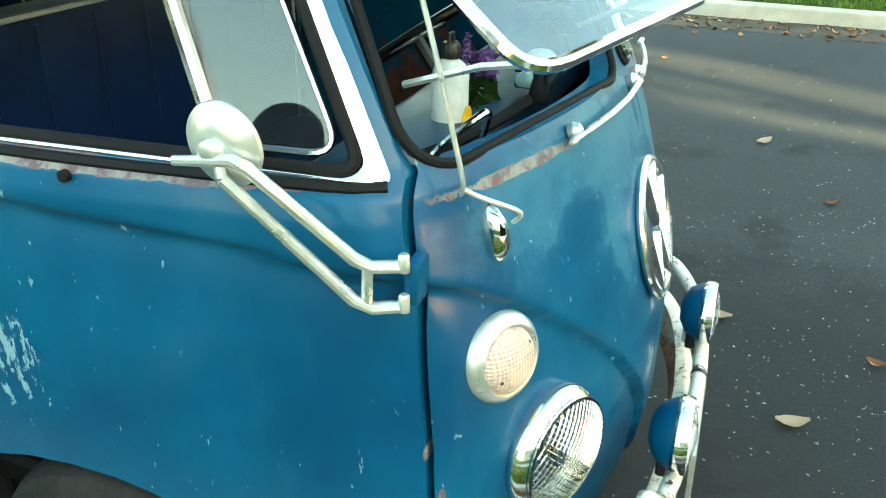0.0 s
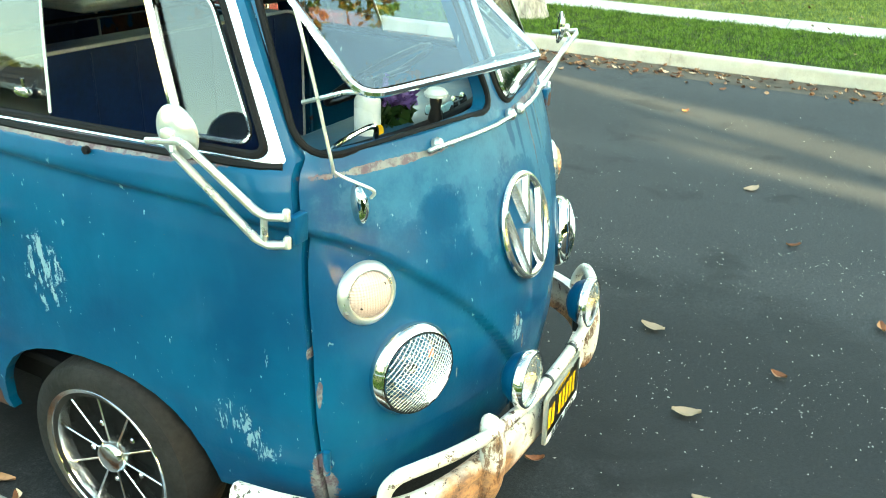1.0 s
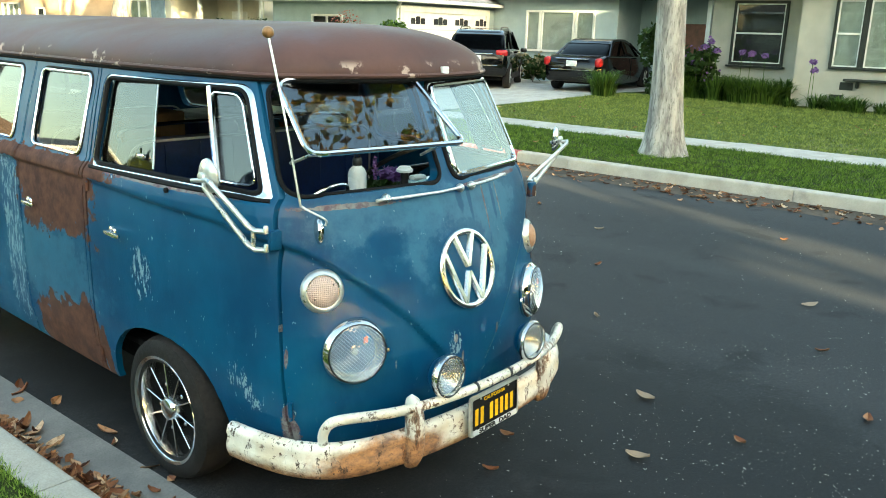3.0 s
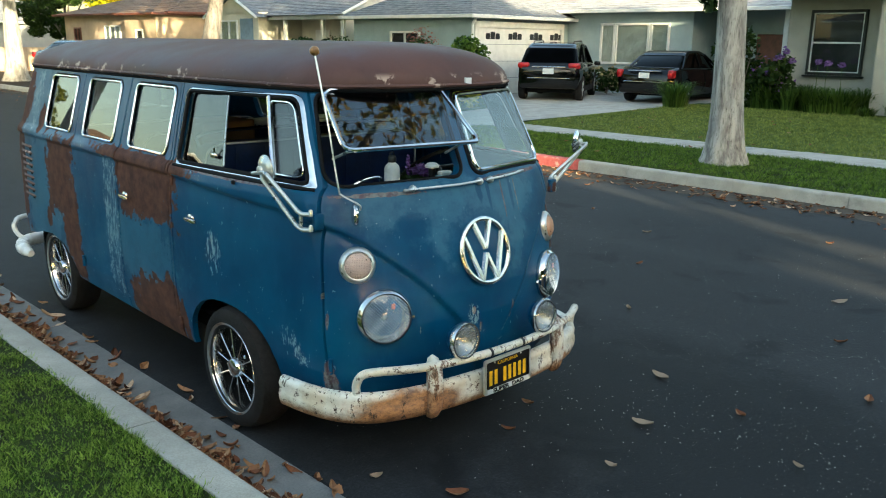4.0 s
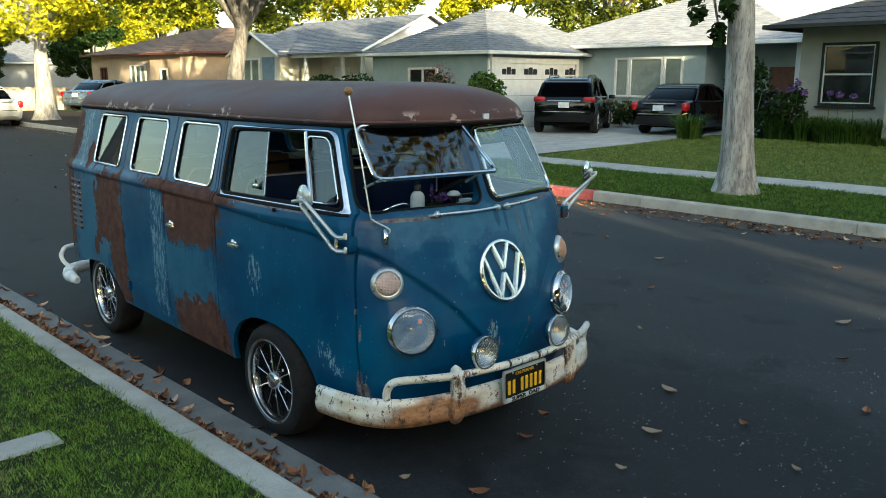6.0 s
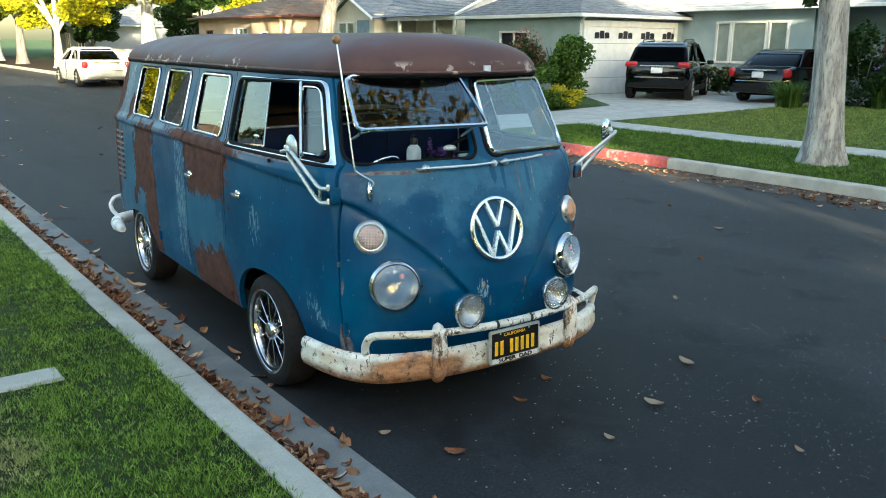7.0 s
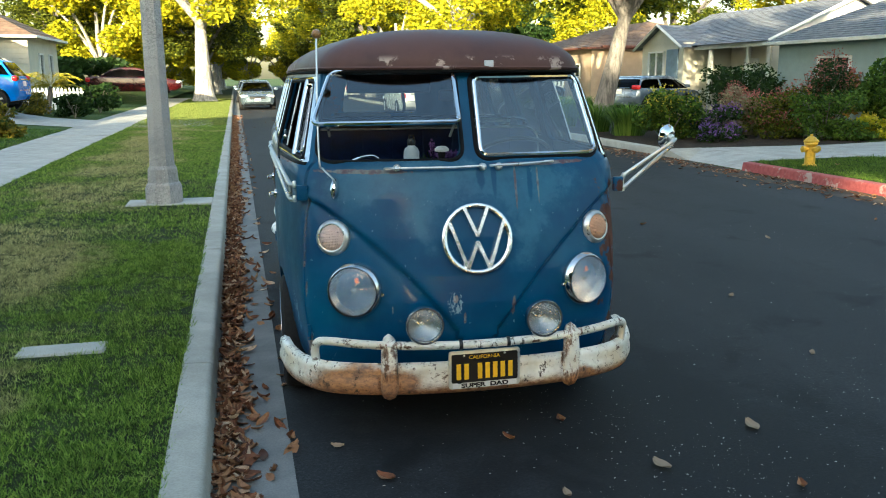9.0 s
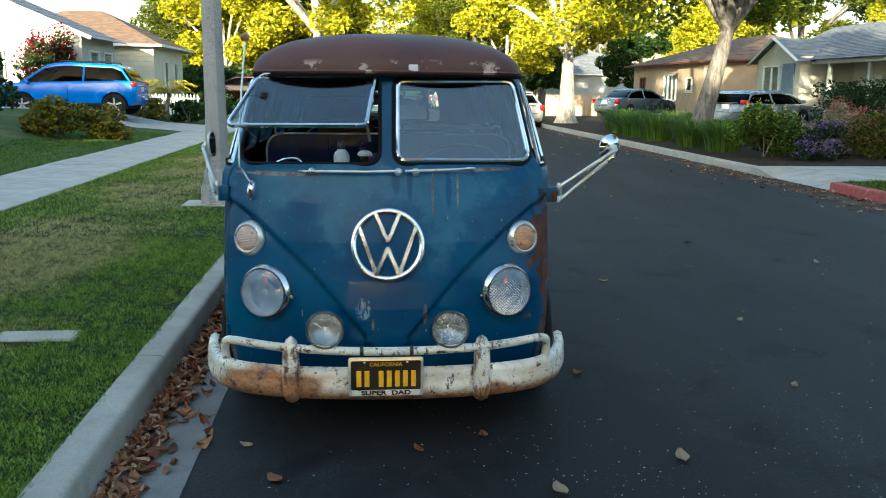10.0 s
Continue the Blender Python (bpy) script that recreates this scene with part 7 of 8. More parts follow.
shrub("shrub", 14.9, 13.5, .18, 1.7, 2.15, M_LEAFGREEN, "dense green shrub beside the garage drive", n=5200, size=.065)
shrub("flowering_shrub", 12.5, 13.9, .18, 1.7, 1.35, M_LEAFDEEP, "shrub with dusty pink flower heads", n=3800, size=.045, flowers=M_FLOWERRED, every=45)
shrub("flowering_shrub", 13.8, 14.1, .18, 1.5, 2.1, M_LEAFDARK, "tall dark shrub with dusty pink flower heads", n=4200, size=.045, flowers=M_FLOWERRED, every=30)
shrub("shrub", 13.2, 13.1, .18, 1.9, 1.2, M_LEAFGREEN, "dark low shrub at the drive's edge", n=4200, size=.042)
shrub("flowering_shrub", 14.2, 12.75, .18, 1.2, .6, M_LEAFYELLOW, "low shrub with yellow flowers", n=1300, size=.06, flowers=M_FLOWERYELLOW)
shrub("flowering_shrub", 12.1, 14.9, .18, 1.3, 1.2, M_STRAW, "feathery shrub with pale and pink plumes", n=2600, size=.038, flowers=M_FLOWERRED)
shrub("flowering_shrub", 11.1, 14.2, .17, 1.4, .8, M_LEAFDARK, "low shrub with purple flowers", n=1500, size=.05, flowers=M_FLOWERPURPLE)
shrub("flowering_shrub", 9.95, 14.3, .15, 1.8, 1.25, M_LEAFGREEN, "leafy green shrub with yellow flowers by the kerb", n=4600, size=.055, flowers=M_FLOWERYELLOW, every=90)
shrub("shrub", 12.9, 15.7, .2, 1.6, 1.0, M_LEAFDARK, "dark rounded shrub in the garden bed", n=1800, size=.07)
shrub("shrub", 19.0, 25.5, .2, 3.2, 1.8, M_LEAFDARK, "dark rounded shrub before the porch", n=3600, size=.1)
shrub("shrub", 18.3, 21.5, .2, 2.4, 1.5, M_LEAFDARK, "dark shrub before the porch", n=2200)
shrub("flowering_shrub", 17.4, 17.6, .2, 1.5, 1.7, M_LEAFMIX, "reddish flowering shrub below a window", n=1300, flowers=M_FLOWERRED)
for k, (u, v, w, h) in enumerate(((9.75, 16.0, 1.7, 1.2), (9.6, 17.6, 1.5, 1.1), (9.65, 20.2, 1.7, 1.2), (9.7, 22.2, 1.7, 1.25), (9.9, 24.2, 1.7, 1.2), (10.4, 26.6, 1.8, 1.2), (11.6, 22.0, 1.6, 1.2), (11.8, 24.5, 1.7, 1.2))):
    grass_clump("ornamental_grass", u, v, .15, w, h, M_TALLGRASS, "clump of tall arching green grass", 520)
grass_clump("ornamental_grass", 12.6, 15.2, .17, 1.3, .9, M_STRAW, "clump of pale dry ornamental grass", 300)
grass_clump("ornamental_grass", 11.6, 16.4, .17, 1.4, 1.0, M_STRAW, "clump of pale dry ornamental grass", 300)
for k, (u, v, w, h) in enumerate(((13.0, 17.2, 1.2, .8), (12.2, 18.4, 1.3, .9), (13.8, 16.2, 1.1, .8), (14.6, 18.0, 1.4, .9), (13.4, 19.6, 1.4, .9), (11.2, 15.3, 1.0, .7))):
    grass_clump("ornamental_grass", u, v, .17, w, h, (M_STRAW, M_TALLGRASS)[k % 2], ("clump of pale dry ornamental grass", "clump of tall arching green grass")[k % 2], 300, seed=k)
shrub("shrub", 15.9, 20.6, .2, 2.9, 2.0, M_LEAFDARK, "dark rounded shrub in the garden bed", n=3000, size=.06)
shrub("flowering_shrub", 10.6, 13.3, .16, 1.0, .45, M_LEAFDARK, "low shrub with purple flowers", n=1300, size=.04, flowers=M_FLOWERPURPLE, every=20)
shrub("shrub", 13.6, 12.75, .18, 1.3, .55, M_LEAFGREEN, "low green shrub at the drive's edge", n=1800, size=.045)
# planting below the cream house
rk = random.Random(77)
for k in range(16):
    grass_clump("lily_clump", 20.35 + rk.uniform(-.55, .35), 4.95 + k * .17 + rk.uniform(-.1, .1), .24, rk.uniform(.9, 1.5), rk.uniform(.65, 1.05), M_LILY, "clump of strappy green leaves by the wall", 210, seed=k, wide=.024)
for k in range(13):
    grass_clump("lily_clump", 19.75 + rk.uniform(-.3, .25), -.6 + k * .42 + rk.uniform(-.2, .2), .22, rk.uniform(.6, 1.2), rk.uniform(.4, .8), M_LILY, "clump of strappy green leaves by the wall", 130, seed=40 + k, wide=.022)
shrub("shrub", 20.4, 8.1, .25, 1.5, 2.2, M_LEAFDARK, "tall dark shrub at the house corner", n=1800)
shrub("flowering_shrub", 20.2, 7.1, .25, 1.2, 1.5, M_LEAFDARK, "dark shrub with purple flower heads", n=1400, flowers=M_FLOWERPURPLE, every=140)
grass_clump("ornamental_grass", 18.6, 9.0, .23, 1.3, 1.05, M_LILY, "clump of tall green grass beside the drive", 420)
shrub("flowering_shrub", 22.2, 13.6, .28, 1.0, .9, M_LEAFDARK, "pale flowering shrub under the windows", n=700, flowers=M_STRAW)


def agapanthus(u, v, z, h, lean):
    a = root("agapanthus", "purple flower head on a tall bare stalk", "flower", "garden flowers", at=STREET @ Matrix.Translation((u, v, z)))
    part("stalk", Shape().tube([(0, 0, 0), (lean * .3, lean * .2, h * .6), (lean, lean * .6, h)], .007, 5), M_LILY, a)
    rng = np.random.default_rng(int(u * 31 + v * 57))
    o = new("flower_head", quads_mesh("flower_head", clump_points([((lean, lean * .6, h + .05), (.10, .10, .07))], 46, rng), .045, rng, M_FLOWERPURPLE))
    o.parent = a


for u, v, h, lean in ((20.0, 6.75, 1.45, .06), (20.1, 6.95, 1.30, -.05), (20.05, 6.6, 1.22, .03), (20.1, 5.95, 1.20, .05), (20.0, 5.7, 1.18, -.06), (20.1, 5.35, 1.14, .10), (19.8, 4.15, 1.05, -.04), (19.75, 4.05, .86, .06), (19.7, 2.0, .75, .05)):
    agapanthus(u, v, .24, h, lean)
# near side
shrub("shrub", -6.3, 17.6, .33, 1.7, 1.0, M_LEAFGOLD, "rounded yellowing shrub on the lawn", n=2200, size=.07)
shrub("shrub", -5.5, 18.6, .27, 1.5, .95, M_LEAFGOLD, "rounded yellowing shrub on the lawn", n=2000, size=.07)
shrub("shrub", -8.3, 17.5, .72, 2.2, 1.9, M_LEAFDARK, "dark dense shrub on the lawn", n=2200)
shrub("shrub", -5.4, 28.6, .3, 1.3, .9, M_LEAFDARK, "low dark shrub beside the driveway", n=1100)
shrub("shrub", -5.2, 33.0, .3, 2.0, 1.2, M_LEAFDARK, "dark clipped shrub by the fence", n=1400)
shrub("flowering_shrub", -9.95, 27.9, .75, 2.4, 2.75, M_LEAFDARK, "climbing shrub with deep red flowers", n=3000, size=.08, flowers=M_FLOWERDEEP, every=15)


def small_palm(u, v, z):
    rng = np.random.default_rng(31)
    p = root("small_palm", "small yellow-green palm with arching fronds beside a driveway", "palm", at=STREET @ Matrix.Translation((u, v, z)))
    part("trunk", Shape().tube([(0, 0, -.05), (.05, .0, .3), (.16, .02, .75), (.20, .02, 1.02)], [.13, .10, .085, .07], 10), M_BARKGREY, p)
    for k in range(30):
        a, lift, reach = k * 2.4, rng.uniform(.35, 1.55), rng.uniform(.70, 1.15)
        d, side = Vector((math.cos(a), math.sin(a), 0)), Vector((-math.sin(a), math.cos(a), 0))
        fr = Shape()
        for q in range(22):
            t = .12 + .88 * q / 21
            c = Vector((.20, .02, 1.0)) + d * reach * t + Vector((0, 0, lift * t - (.30 + lift * .50) * t * t))
            for e in (-1, 1):
                tip = c + side * e * .26 * math.sin(math.pi * min(1, t * .85 + .12)) + d * .14 + Vector((0, 0, -.10 + rng.uniform(-.03, .03)))
                fr.add([tuple(c - d * .018), tuple(c + d * .018), tuple(tip)], [(0, 1, 2)])
        part("frond", fr, M_LEAFPALM, p, smooth=0, fix=False)
    return p


M_LEAFPALM = leaf_material("yellow_green_fronds", (0.10, 0.13, 0.012), (0.62, 0.50, 0.040))
small_palm(-6.5, 29.6, .33)
shrub("shrub", -6.6, 28.2, .36, 1.6, .85, M_LEAFGOLD, "low rounded shrub beside the driveway", n=1500, size=.06)
# dark hedge bank that closes the view on the near side
shrub("hedge", -8.5, 50, .6, 7.0, 2.6, M_LEAFDARK, "broad dark hedge beside a driveway", "hedge", n=3600, size=.2)

# ---- street furniture ----
hyd = root("fire_hydrant", "yellow cast-iron fire hydrant on the grass", "hydrant", at=STREET @ Matrix.Translation((9.27, 8.42, .15)) @ Matrix.Scale(.78, 4))
M_HYDRANT = simple("yellow_enamel", (0.62, 0.38, 0.03), 0.45, 0, 0.12, 12, 0.1)
part("barrel", Shape().lathe([(.15, -.02), (.15, .03), (.11, .05), (.10, .42), (.13, .44), (.14, .47), (.13, .50)], 24), M_HYDRANT, hyd)
part("bonnet", Shape().lathe([(.125, .50), (.15, .505), (.155, .53), (.12, .56), (.08, .61), (.03, .63), (.028, .67), (.0, .67)], 24), M_HYDRANT, hyd)
for a in (0, 90, 180):
    part("nozzle", Shape().lathe([(.055, .08), (.055, .16), (.066, .165), (.066, .20), (.03, .21), (.025, .235), (0, .235)], 14, m=Matrix.Translation((0, 0, .36)) @ Matrix.Rotation(radians(a + 180), 4, 'Z') @ Matrix.Rotation(radians(90), 4, 'Y')), M_HYDRANT, hyd)
lp = root("street_lamp", "tapered speckled concrete lamp post on a plinth", "lamp post", at=STREET @ Matrix.Translation((-.72, 7.0, .15)))


def octagon(r, z):
    return [(r * math.cos(math.pi / 8 + math.pi * k / 4), r * math.sin(math.pi / 8 + math.pi * k / 4), z) for k in range(8)]


part("shaft", Shape().rings([octagon(.150, .42), octagon(.128, 1.2), octagon(.115, 2.6), octagon(.10, 6.0), octagon(.085, 7.4)], True, (False, True)), M_POLE, lp, smooth=20)
part("plinth", Shape().rings([octagon(.225, -.05), octagon(.22, .20), octagon(.205, .24), octagon(.185, .26), octagon(.175, .42), octagon(.15, .46)], True, (True, True)), M_POLE, lp, smooth=20)
part("footing", Shape().box((.06, .02, -.01), (.98, .50, .06), .008), M_WALK, lp)
part("lamp_head", Shape().lathe([(.05, 7.35), (.16, 7.5), (.19, 7.75), (.12, 7.95), (.03, 8.05), (0, 8.06)], 16), M_WHITEPLASTIC, lp)
link("meter_cover", Shape().box((-.83, 1.38, .144), (.46, .19, .05), .012), M_KERB, "pale concrete meter cover sunk in grass", "meter cover", at=STREET)
fence = root("picket_fence", "low white picket fence beside a driveway", "fence", at=STREET)
for r_z in (.35, .75):
    part("rail", Shape().box((-7.3, 32.0, .35 + r_z), (3.4, .04, .07), .005), M_WHITE, fence)
pick = Shape().prism([(-.04, 0), (.04, 0), (.04, .86), (0, .94), (-.04, .86)], -.01, .01, "y").mesh("picket", 0)
pick.materials.append(M_WHITE)
for k in range(24):
    o = new("picket", pick)
    o.parent, o.matrix_local = fence, Matrix.Translation((-8.9 + k * .14, 31.96, .36))
wall_f = root("garden_wall", "low wooden yard fence in evening sun", "fence", at=STREET)
for k in range(16):
    part("board", Shape().box((11.2 + k * .28, 41.8, .75), (.27, .03, 1.15), .004), M_H4, wall_f, smooth=0)


# ---- on the dashboard ----
def dash_m(x, y, z):
    return VAN.matrix_world @ Matrix.Translation((x, y, z))


bt = root("water_bottle", "white metal bottle with yellow sticker on the dashboard", "bottle", at=dash_m(-.215, .56, 1.140))
part("bottle_body", Shape().lathe([(.0, .0), (.034, .001), (.037, .008), (.037, .135), (.030, .152), (.018, .162), (.017, .168)], 28, caps=(False, True)), M_WHITEPLASTIC, bt)
part("cap", Shape().lathe([(.019, .166), (.019, .190), (.015, .196), (.0, .196)], 18).tube([(-.012, 0, .19), (-.010, 0, .212), (.010, 0, .212), (.012, 0, .19)], .004, 6), M_BLACK, bt)
part("sticker", Shape().prism([(.024 * math.cos(2 * math.pi * k / 20), .05 + .024 * math.sin(2 * math.pi * k / 20)) for k in range(20)], -.0385, -.036, "y"), M_YELLOW, bt, "round yellow sticker")
fl = root("flower_bunch", "bunch of purple flowers and lavender on the dashboard", "flowers", at=dash_m(-.09, .57, 1.17))
rngf = np.random.default_rng(8)
stm = Shape()
for k in range(12):
    a = rngf.uniform(-.06, .06)
    stm.tube([(a * .4, 0, 0), (a, rngf.uniform(-.03, .03), .05), (a * 1.6, rngf.uniform(-.05, .05), rngf.uniform(.07, .12))], .002, 4)
part("stalks", stm, M_LEAFDARK, fl)
for nm, mat_f, cl, n, sz in (("petals", M_FLOWERPURPLE, [((.03, -.02, .085), (.035, .03, .025)), ((.09, -.01, .075), (.04, .03, .025))], 60, .022), ("lavender", M_FLOWERPURPLE, [((-.03, -.01, .12), (.008, .008, .05)), ((-.015, .0, .10), (.008, .008, .05))], 70, .008), ("leaves", M_LEAFDARK, [((.02, 0, .03), (.09, .05, .03))], 60, .03)):
    o = new(nm, quads_mesh(nm, clump_points(cl, n, rngf), sz, rngf, mat_f))
    o.parent = fl
M_PALEBLUE = simple("pale_blue_plastic", (0.35, 0.55, 0.60), 0.3, 0, 0.1, 20)
ty = root("toy_van", "small pale blue toy on the dashboard", "toy", at=dash_m(.02, .46, 1.205))
part("toy_body", Shape().box((0, 0, .018), (.11, .045, .028), .010, seg=2), M_PALEBLUE, ty)
part("toy_top", Shape().box((.008, 0, .040), (.07, .038, .020), .008, seg=2), M_WHITEPLASTIC, ty)
for x in (-.035, .035):
    part("toy_wheel", Shape().lathe([(.011, -.024), (.011, .024)], 12, m=Matrix.Translation((x, 0, .010)) @ Matrix.Rotation(radians(90), 4, 'X'), caps=(True, True)), M_BLACK, ty)
orn = root("dash_ornament", "small dark ornament with a white cap", "ornament", at=dash_m(-.10, .41, 1.205))
part("ornament_stem", Shape().lathe([(.02, 0), (.022, .02), (.014, .05), (.018, .07), (.016, .085)], 14), M_BLACK, orn)
part("ornament_cap", Shape().lathe([(.012, .08), (.032, .083), (.034, .092), (.022, .104), (0, .108)], 16), M_WHITEPLASTIC, orn)
sg = root("sunglasses", "dark sunglasses lying on the dashboard", "sunglasses", at=dash_m(.12, .45, 1.21))
for x in (-.03, .03):
    part("lens", Shape().lathe([(.0, .0), (.022, .001), (.024, .004), (.0, .006)], 16, m=Matrix.Translation((x, 0, .01)) @ Matrix.Rotation(radians(70), 4, 'X')), M_CHROME, sg)
part("frame", Shape().tube([(-.055, .06, .008), (-.056, 0, .014), (0, -.004, .016), (.056, 0, .014), (.055, .06, .008)], .0025, 5), M_BLACK, sg)
gr = part("dash_grab_handle", Shape().tube(spline([(-.52, .48, 1.212), (-.515, .46, 1.24), (-.46, .43, 1.268), (-.40, .42, 1.268), (-.37, .44, 1.212)], 5), .007, 8), M_CHROME, VAN, "chrome grab handle")

# ---- leaves on the ground ----
rl = random.Random(12)


def curled_leaf(length, width, curl, seed):
    r = random.Random(seed)
    vs, fs, n = [], [], 6
    for i in range(n + 1):
        t = i / n
        w = width * math.sin(math.pi * min(.97, max(.04, t))) ** .8
        bend = curl * (t - .5) ** 2 * 4
        vs += [(length * (t - .5), -w / 2, bend + abs(curl) * .7 + r.uniform(0, .004)), (length * (t - .5), 0, bend), (length * (t - .5), w / 2, bend + abs(curl) * .6 + r.uniform(0, .004))]
    for i in range(n):
        fs += [(3 * i, 3 * i + 1, 3 * i + 4, 3 * i + 3), (3 * i + 1, 3 * i + 2, 3 * i + 5, 3 * i + 4)]
    return vs, fs


litter = Shape()
for k in range(8200):
    v = rl.uniform(-4, 34)
    u = .012 + abs(rl.gauss(0, .072)) if rl.random() < .955 else rl.uniform(.02, .40)
    drift = .5 + .5 * math.sin(v * 2.3 + 1.1 * math.sin(v * .9))
    if v < 7 and rl.random() > .55 + .45 * drift:
        continue
    vs, fs = curled_leaf(rl.uniform(.05, .115), rl.uniform(.026, .052), rl.uniform(.003, .018), k)
    m = Matrix.Translation((u, v, .003 + rl.uniform(0, .024) * max(0, 1 - u / .2))) @ Euler((rl.gauss(0, .30), rl.gauss(0, .30), rl.uniform(0, 6.28))).to_matrix().to_4x4()
    litter.add(vs, fs, m)
link("gutter_leaves", litter, M_DEADLEAF, "drift of dry brown leaves in the gutter", "leaves", kind="stuff", at=STREET, fix=False)
scat = Shape()
for k in range(1500):
    side = rl.random()
    if side < .82:
        u, v, z = 8.57 - abs(rl.gauss(0, .38)), rl.uniform(-8, 14) if rl.random() < .8 else rl.uniform(14, 34), .004
    elif side < .90:
        u, v, z = rl.uniform(8.9, 19), rl.uniform(-6, 9), .24
    else:
        u, v, z = rl.uniform(.6, 8), rl.uniform(6, 45), .004
    vs, fs = curled_leaf(rl.uniform(.05, .10), rl.uniform(.03, .05), rl.uniform(.004, .015), 3000 + k)
    scat.add(vs, fs, Matrix.Translation((u, v, z)) @ Euler((rl.gauss(0, .2), rl.gauss(0, .2), rl.uniform(0, 6.28))).to_matrix().to_4x4())
link("leaf_litter", scat, M_DEADLEAF, "scattered dry leaves along the far kerb", "leaves", kind="stuff", at=STREET, fix=False)
M_PALELEAF = leaf_material("pale_fallen_leaf", (0.34, 0.24, 0.15), (0.46, 0.36, 0.27), 0.7)
ROAD_LEAVES = [(-.436, -.18, 0, 1.0), (.72, -.285, 1, 1.1), (1.308, .017, 1, 1.1), (3.56, -.01, 1, 1.2), (.25, -.45, 1, .6), (1.9, -.9, 0, .9), (1.2, -.55, 0, .7), (2.2, .9, 1, .7), (1.05, 1.1, 0, .8), (2.7, -.4, 0, .8),
               (.15, .1, 0, .7), (.45, .25, 0, .8), (2.4, 2.2, 1, .7), (3.3, 1.6, 0, .8), (1.7, 3.4, 1, .7), (4.4, 2.3, 1, .9), (4.9, 3.4, 0, .9), (3.9, 4.2, 1, .8), (-.62, .15, 1, .6), (5.4, .9, 0, 1.0), (2.0, -1.5, 1, .6), (.9, -1.0, 1, .5), (3.0, 5.2, 0, .9), (-.2, -.9, 1, .5)]
for k, (x, y, pale, s) in enumerate(ROAD_LEAVES):
    vs, fs = curled_leaf(.10 * s, .055 * s, .012, 500 + k)
    ob = link("fallen_leaf", Shape().add(vs, fs), M_PALELEAF if pale else M_DEADLEAF, "curled pale leaf on the asphalt" if pale else "curled brown leaf on the asphalt", "leaf", "fallen leaves",
              at=Matrix.Translation((x, y, .006)) @ Euler((rl.gauss(0, .1), rl.gauss(0, .1), rl.uniform(0, 6.28))).to_matrix().to_4x4(), fix=False)
peb = Shape()
for k in range(30000):
    x, y = rl.uniform(-.5, 6.0), rl.uniform(-3.2, 5)
    if rl.random() > (.30 + .70 * math.sin(x * 2.1 + .8 * math.sin(y * 1.3)) ** 2) * (.16 + .84 * math.exp(-((y + .8) / 1.3) ** 2 - ((x - 1.6) / 1.7) ** 2)):
        continue
    r = .0007 + .0022 * rl.random() ** 3
    ga, gl = rl.uniform(0, 6.28), r * rl.uniform(1, 3.2)
    gx, gy = math.cos(ga), math.sin(ga)
    peb.add([(x - gx * gl, y - gy * gl, 0), (x + gy * r, y - gx * r, 0), (x + gx * gl, y + gy * gl, 0), (x - gy * r, y + gx * r, 0), (x, y, r * 1.3)], [(0, 1, 4), (1, 2, 4), (2, 3, 4), (3, 0, 4)])
link("grit", peb, M_WALK, "pale grit scattered on the asphalt", "grit", kind="stuff", fix=False)


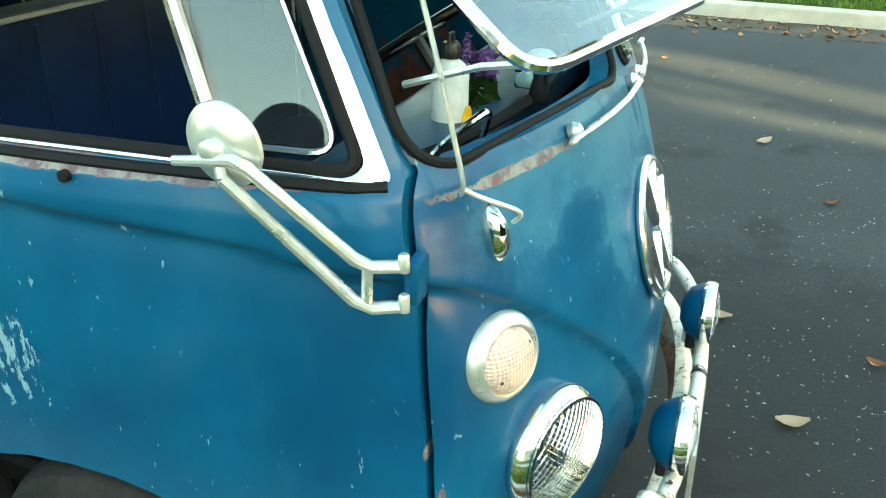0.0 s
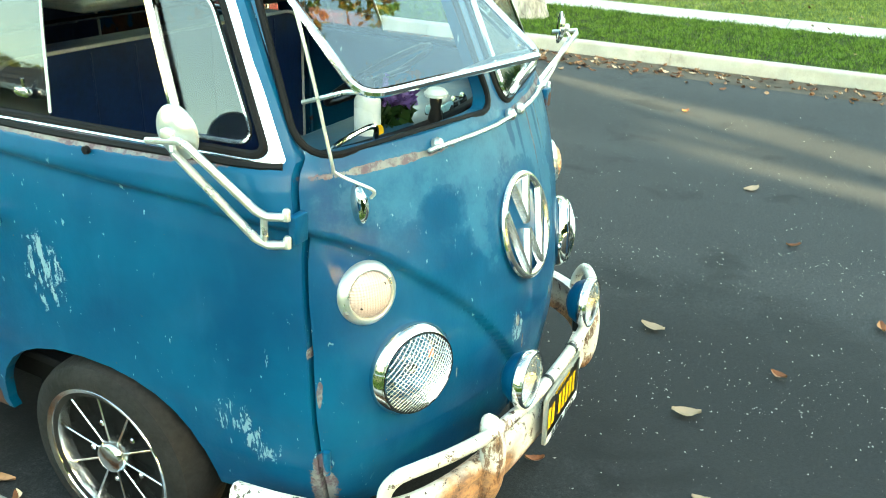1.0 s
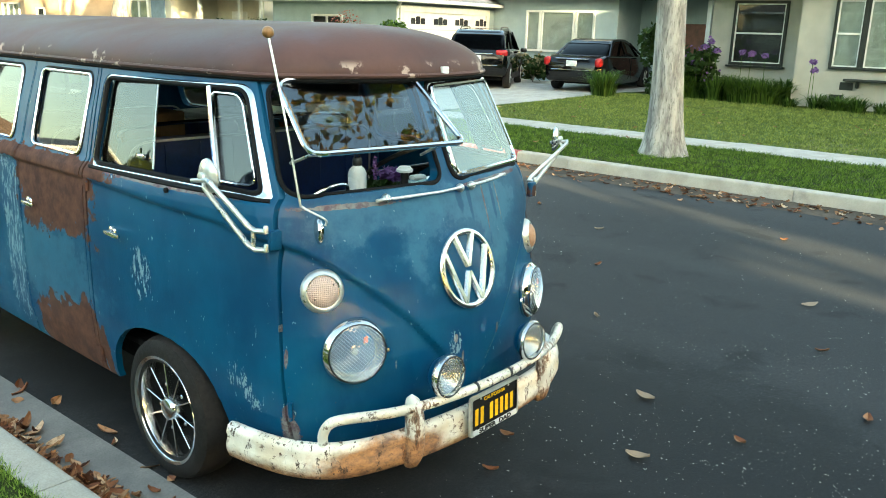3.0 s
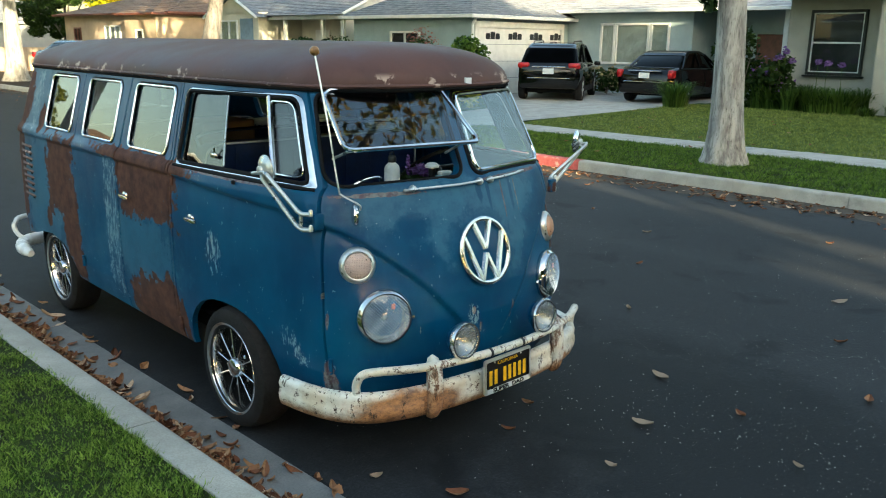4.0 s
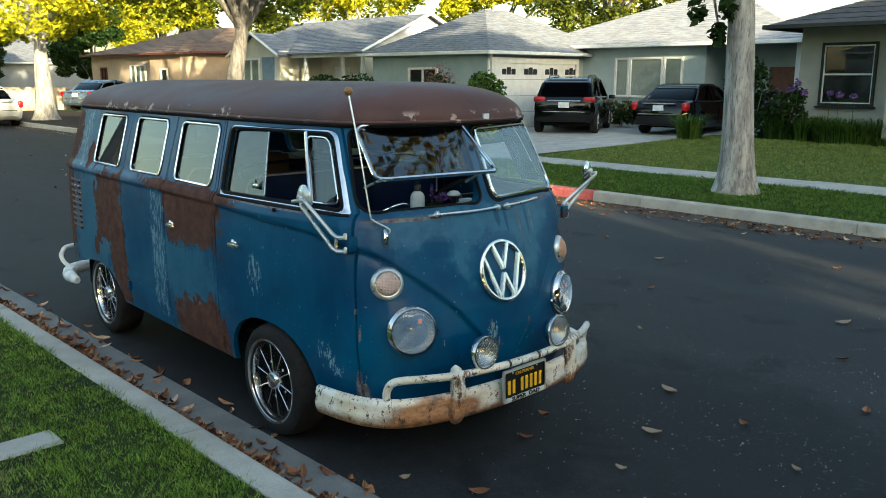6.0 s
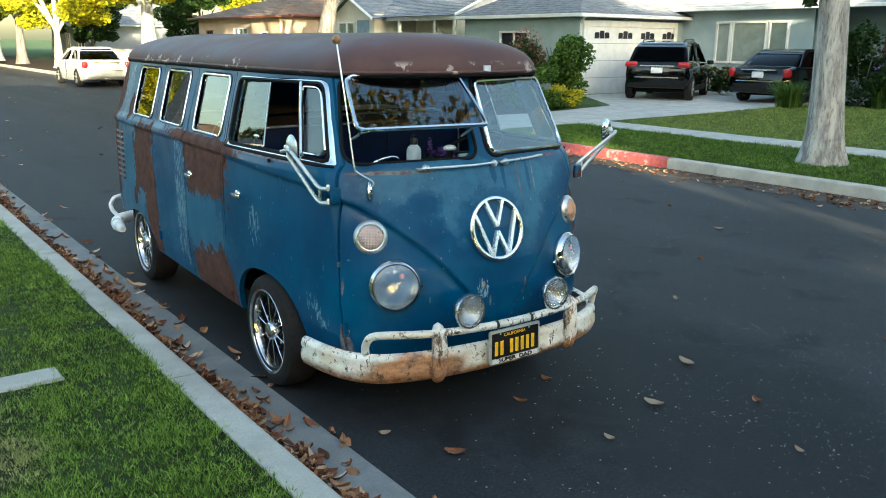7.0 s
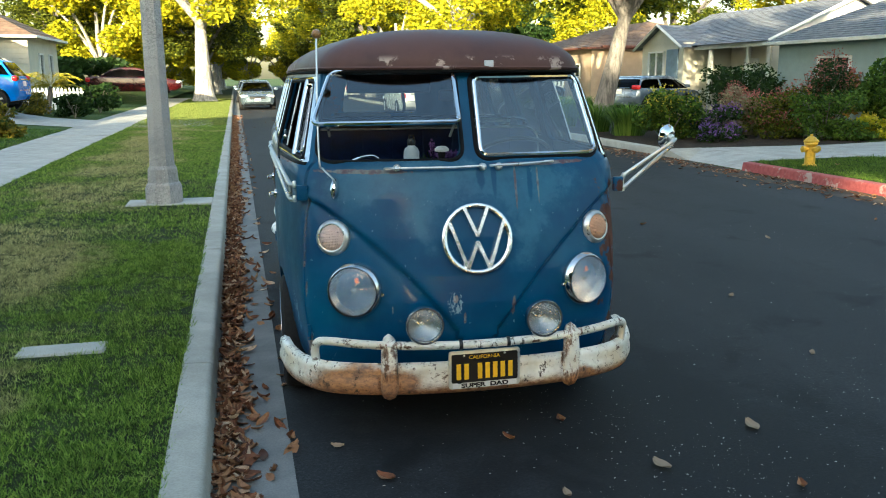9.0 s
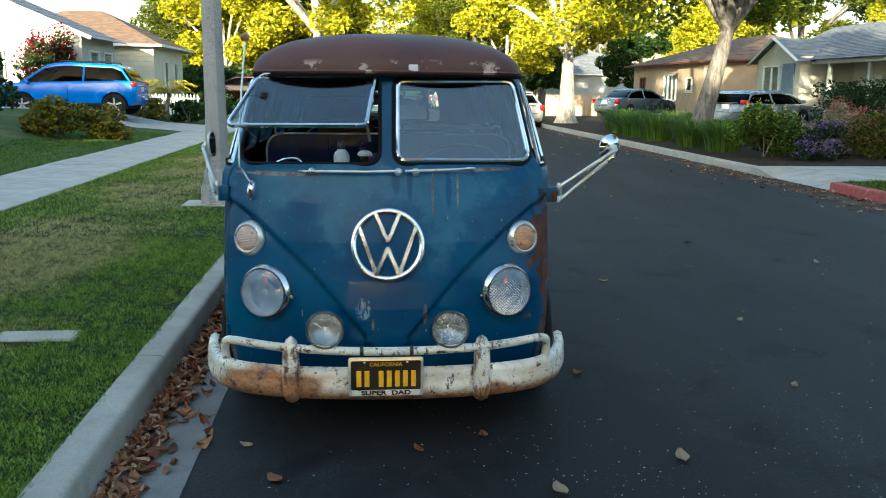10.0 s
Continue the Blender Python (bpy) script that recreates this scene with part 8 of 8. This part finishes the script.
# ---- grass ----
def blades(name, u0, u1, v0, v1, n, hgt, zf, seed, label, keep=None, material=M_GRASS, wide=.0032):
    """Short blades, one face each, in tufts of uneven height."""
    rng = np.random.default_rng(seed)
    u, v = rng.uniform(u0, u1, n), rng.uniform(v0, v1, n)
    if keep is not None:
        ok = keep(u, v)
        u, v = u[ok], v[ok]
        n = len(u)
    z = np.array([zf(q) for q in u])
    tuft = .62 + .38 * np.sin(u * 41 + 3 * np.sin(v * 17)) * np.sin(v * 37 + 3 * np.sin(u * 19)) + .22 * np.sin(u * 9 + v * 5) * np.sin(v * 8 - u * 4)
    ok = rng.uniform(0, 1, n) < np.clip(tuft * 1.3, .25, 1.0)
    u, v, z, tuft, n = u[ok], v[ok], z[ok], tuft[ok], int(ok.sum())
    a = rng.uniform(0, 2 * np.pi, n)
    h = hgt * rng.uniform(.45, 1.2, n) * np.clip(tuft, .3, 1.3)
    w = wide * rng.uniform(.7, 1.3, n)
    lean = rng.uniform(.2, 1.3, n) * h
    b = rng.uniform(0, 2 * np.pi, n)
    base = np.stack([u, v, z - .008], 1)
    s = np.stack([np.cos(a) * w, np.sin(a) * w, np.zeros(n)], 1)
    tip = base + np.stack([np.cos(b) * lean, np.sin(b) * lean, h + .006], 1)
    vv = np.stack([base - s, base + s, tip], 1).reshape(-1, 3)
    me = bpy.data.meshes.new(name)
    me.vertices.add(3 * n)
    me.vertices.foreach_set("co", vv.ravel())
    me.loops.add(3 * n)
    me.loops.foreach_set("vertex_index", np.arange(3 * n, dtype=np.int32))
    me.polygons.add(n)
    me.polygons.foreach_set("loop_start", np.arange(0, 3 * n, 3, dtype=np.int32))
    me.update(calc_edges=True)
    me.materials.append(material)
    return link(name, me, material, label, "grass", kind="stuff", at=STREET)


def lawn_keep(u, v):
    cover = (abs(u + .83) < .215 + .02 * np.sin(v * 90)) & (abs(v - 1.38) < .078 + .018 * np.sin(u * 70))
    footing = (abs(u + .66) < .5) & (abs(v - 7.02) < .26)
    return ~cover & ~footing


def near_z(u):
    return float(np.interp(u, [-3, -.175], [.185, .145]))


blades("near_grass", -3.0, -.160, -3.5, 4.6, 430000, .040, near_z, 1, "short mown grass blades with dry tips", lawn_keep)
blades("near_grass_beyond", -3.0, -.165, 4.6, 24.0, 210000, .046, near_z, 2, "short mown grass blades with dry tips", lawn_keep, wide=.0055)
blades("near_lawn_grass", -6.5, -4.6, 2.0, 22.0, 70000, .05, left_z, 6, "clipped front lawn grass beside the sidewalk", material=M_GRASSFAR, wide=.007)
blades("far_parkway_grass", 8.78, 11.3, -4.0, 9.3, 110000, .060, right_z, 3, "green mown grass beside the far kerb", material=M_GRASSFAR, wide=.005)
blades("far_lawn_grass", 12.3, 19.8, -3.0, 9.2, 130000, .055, right_z, 4, "mown front lawn grass across the street", material=M_LAWNFAR, wide=.007)
blades("near_grass_far_end", -3.0, -.165, 24.0, 58.0, 90000, .07, near_z, 5, "sunlit mown grass down the street", material=M_LAWNFAR, wide=.012)
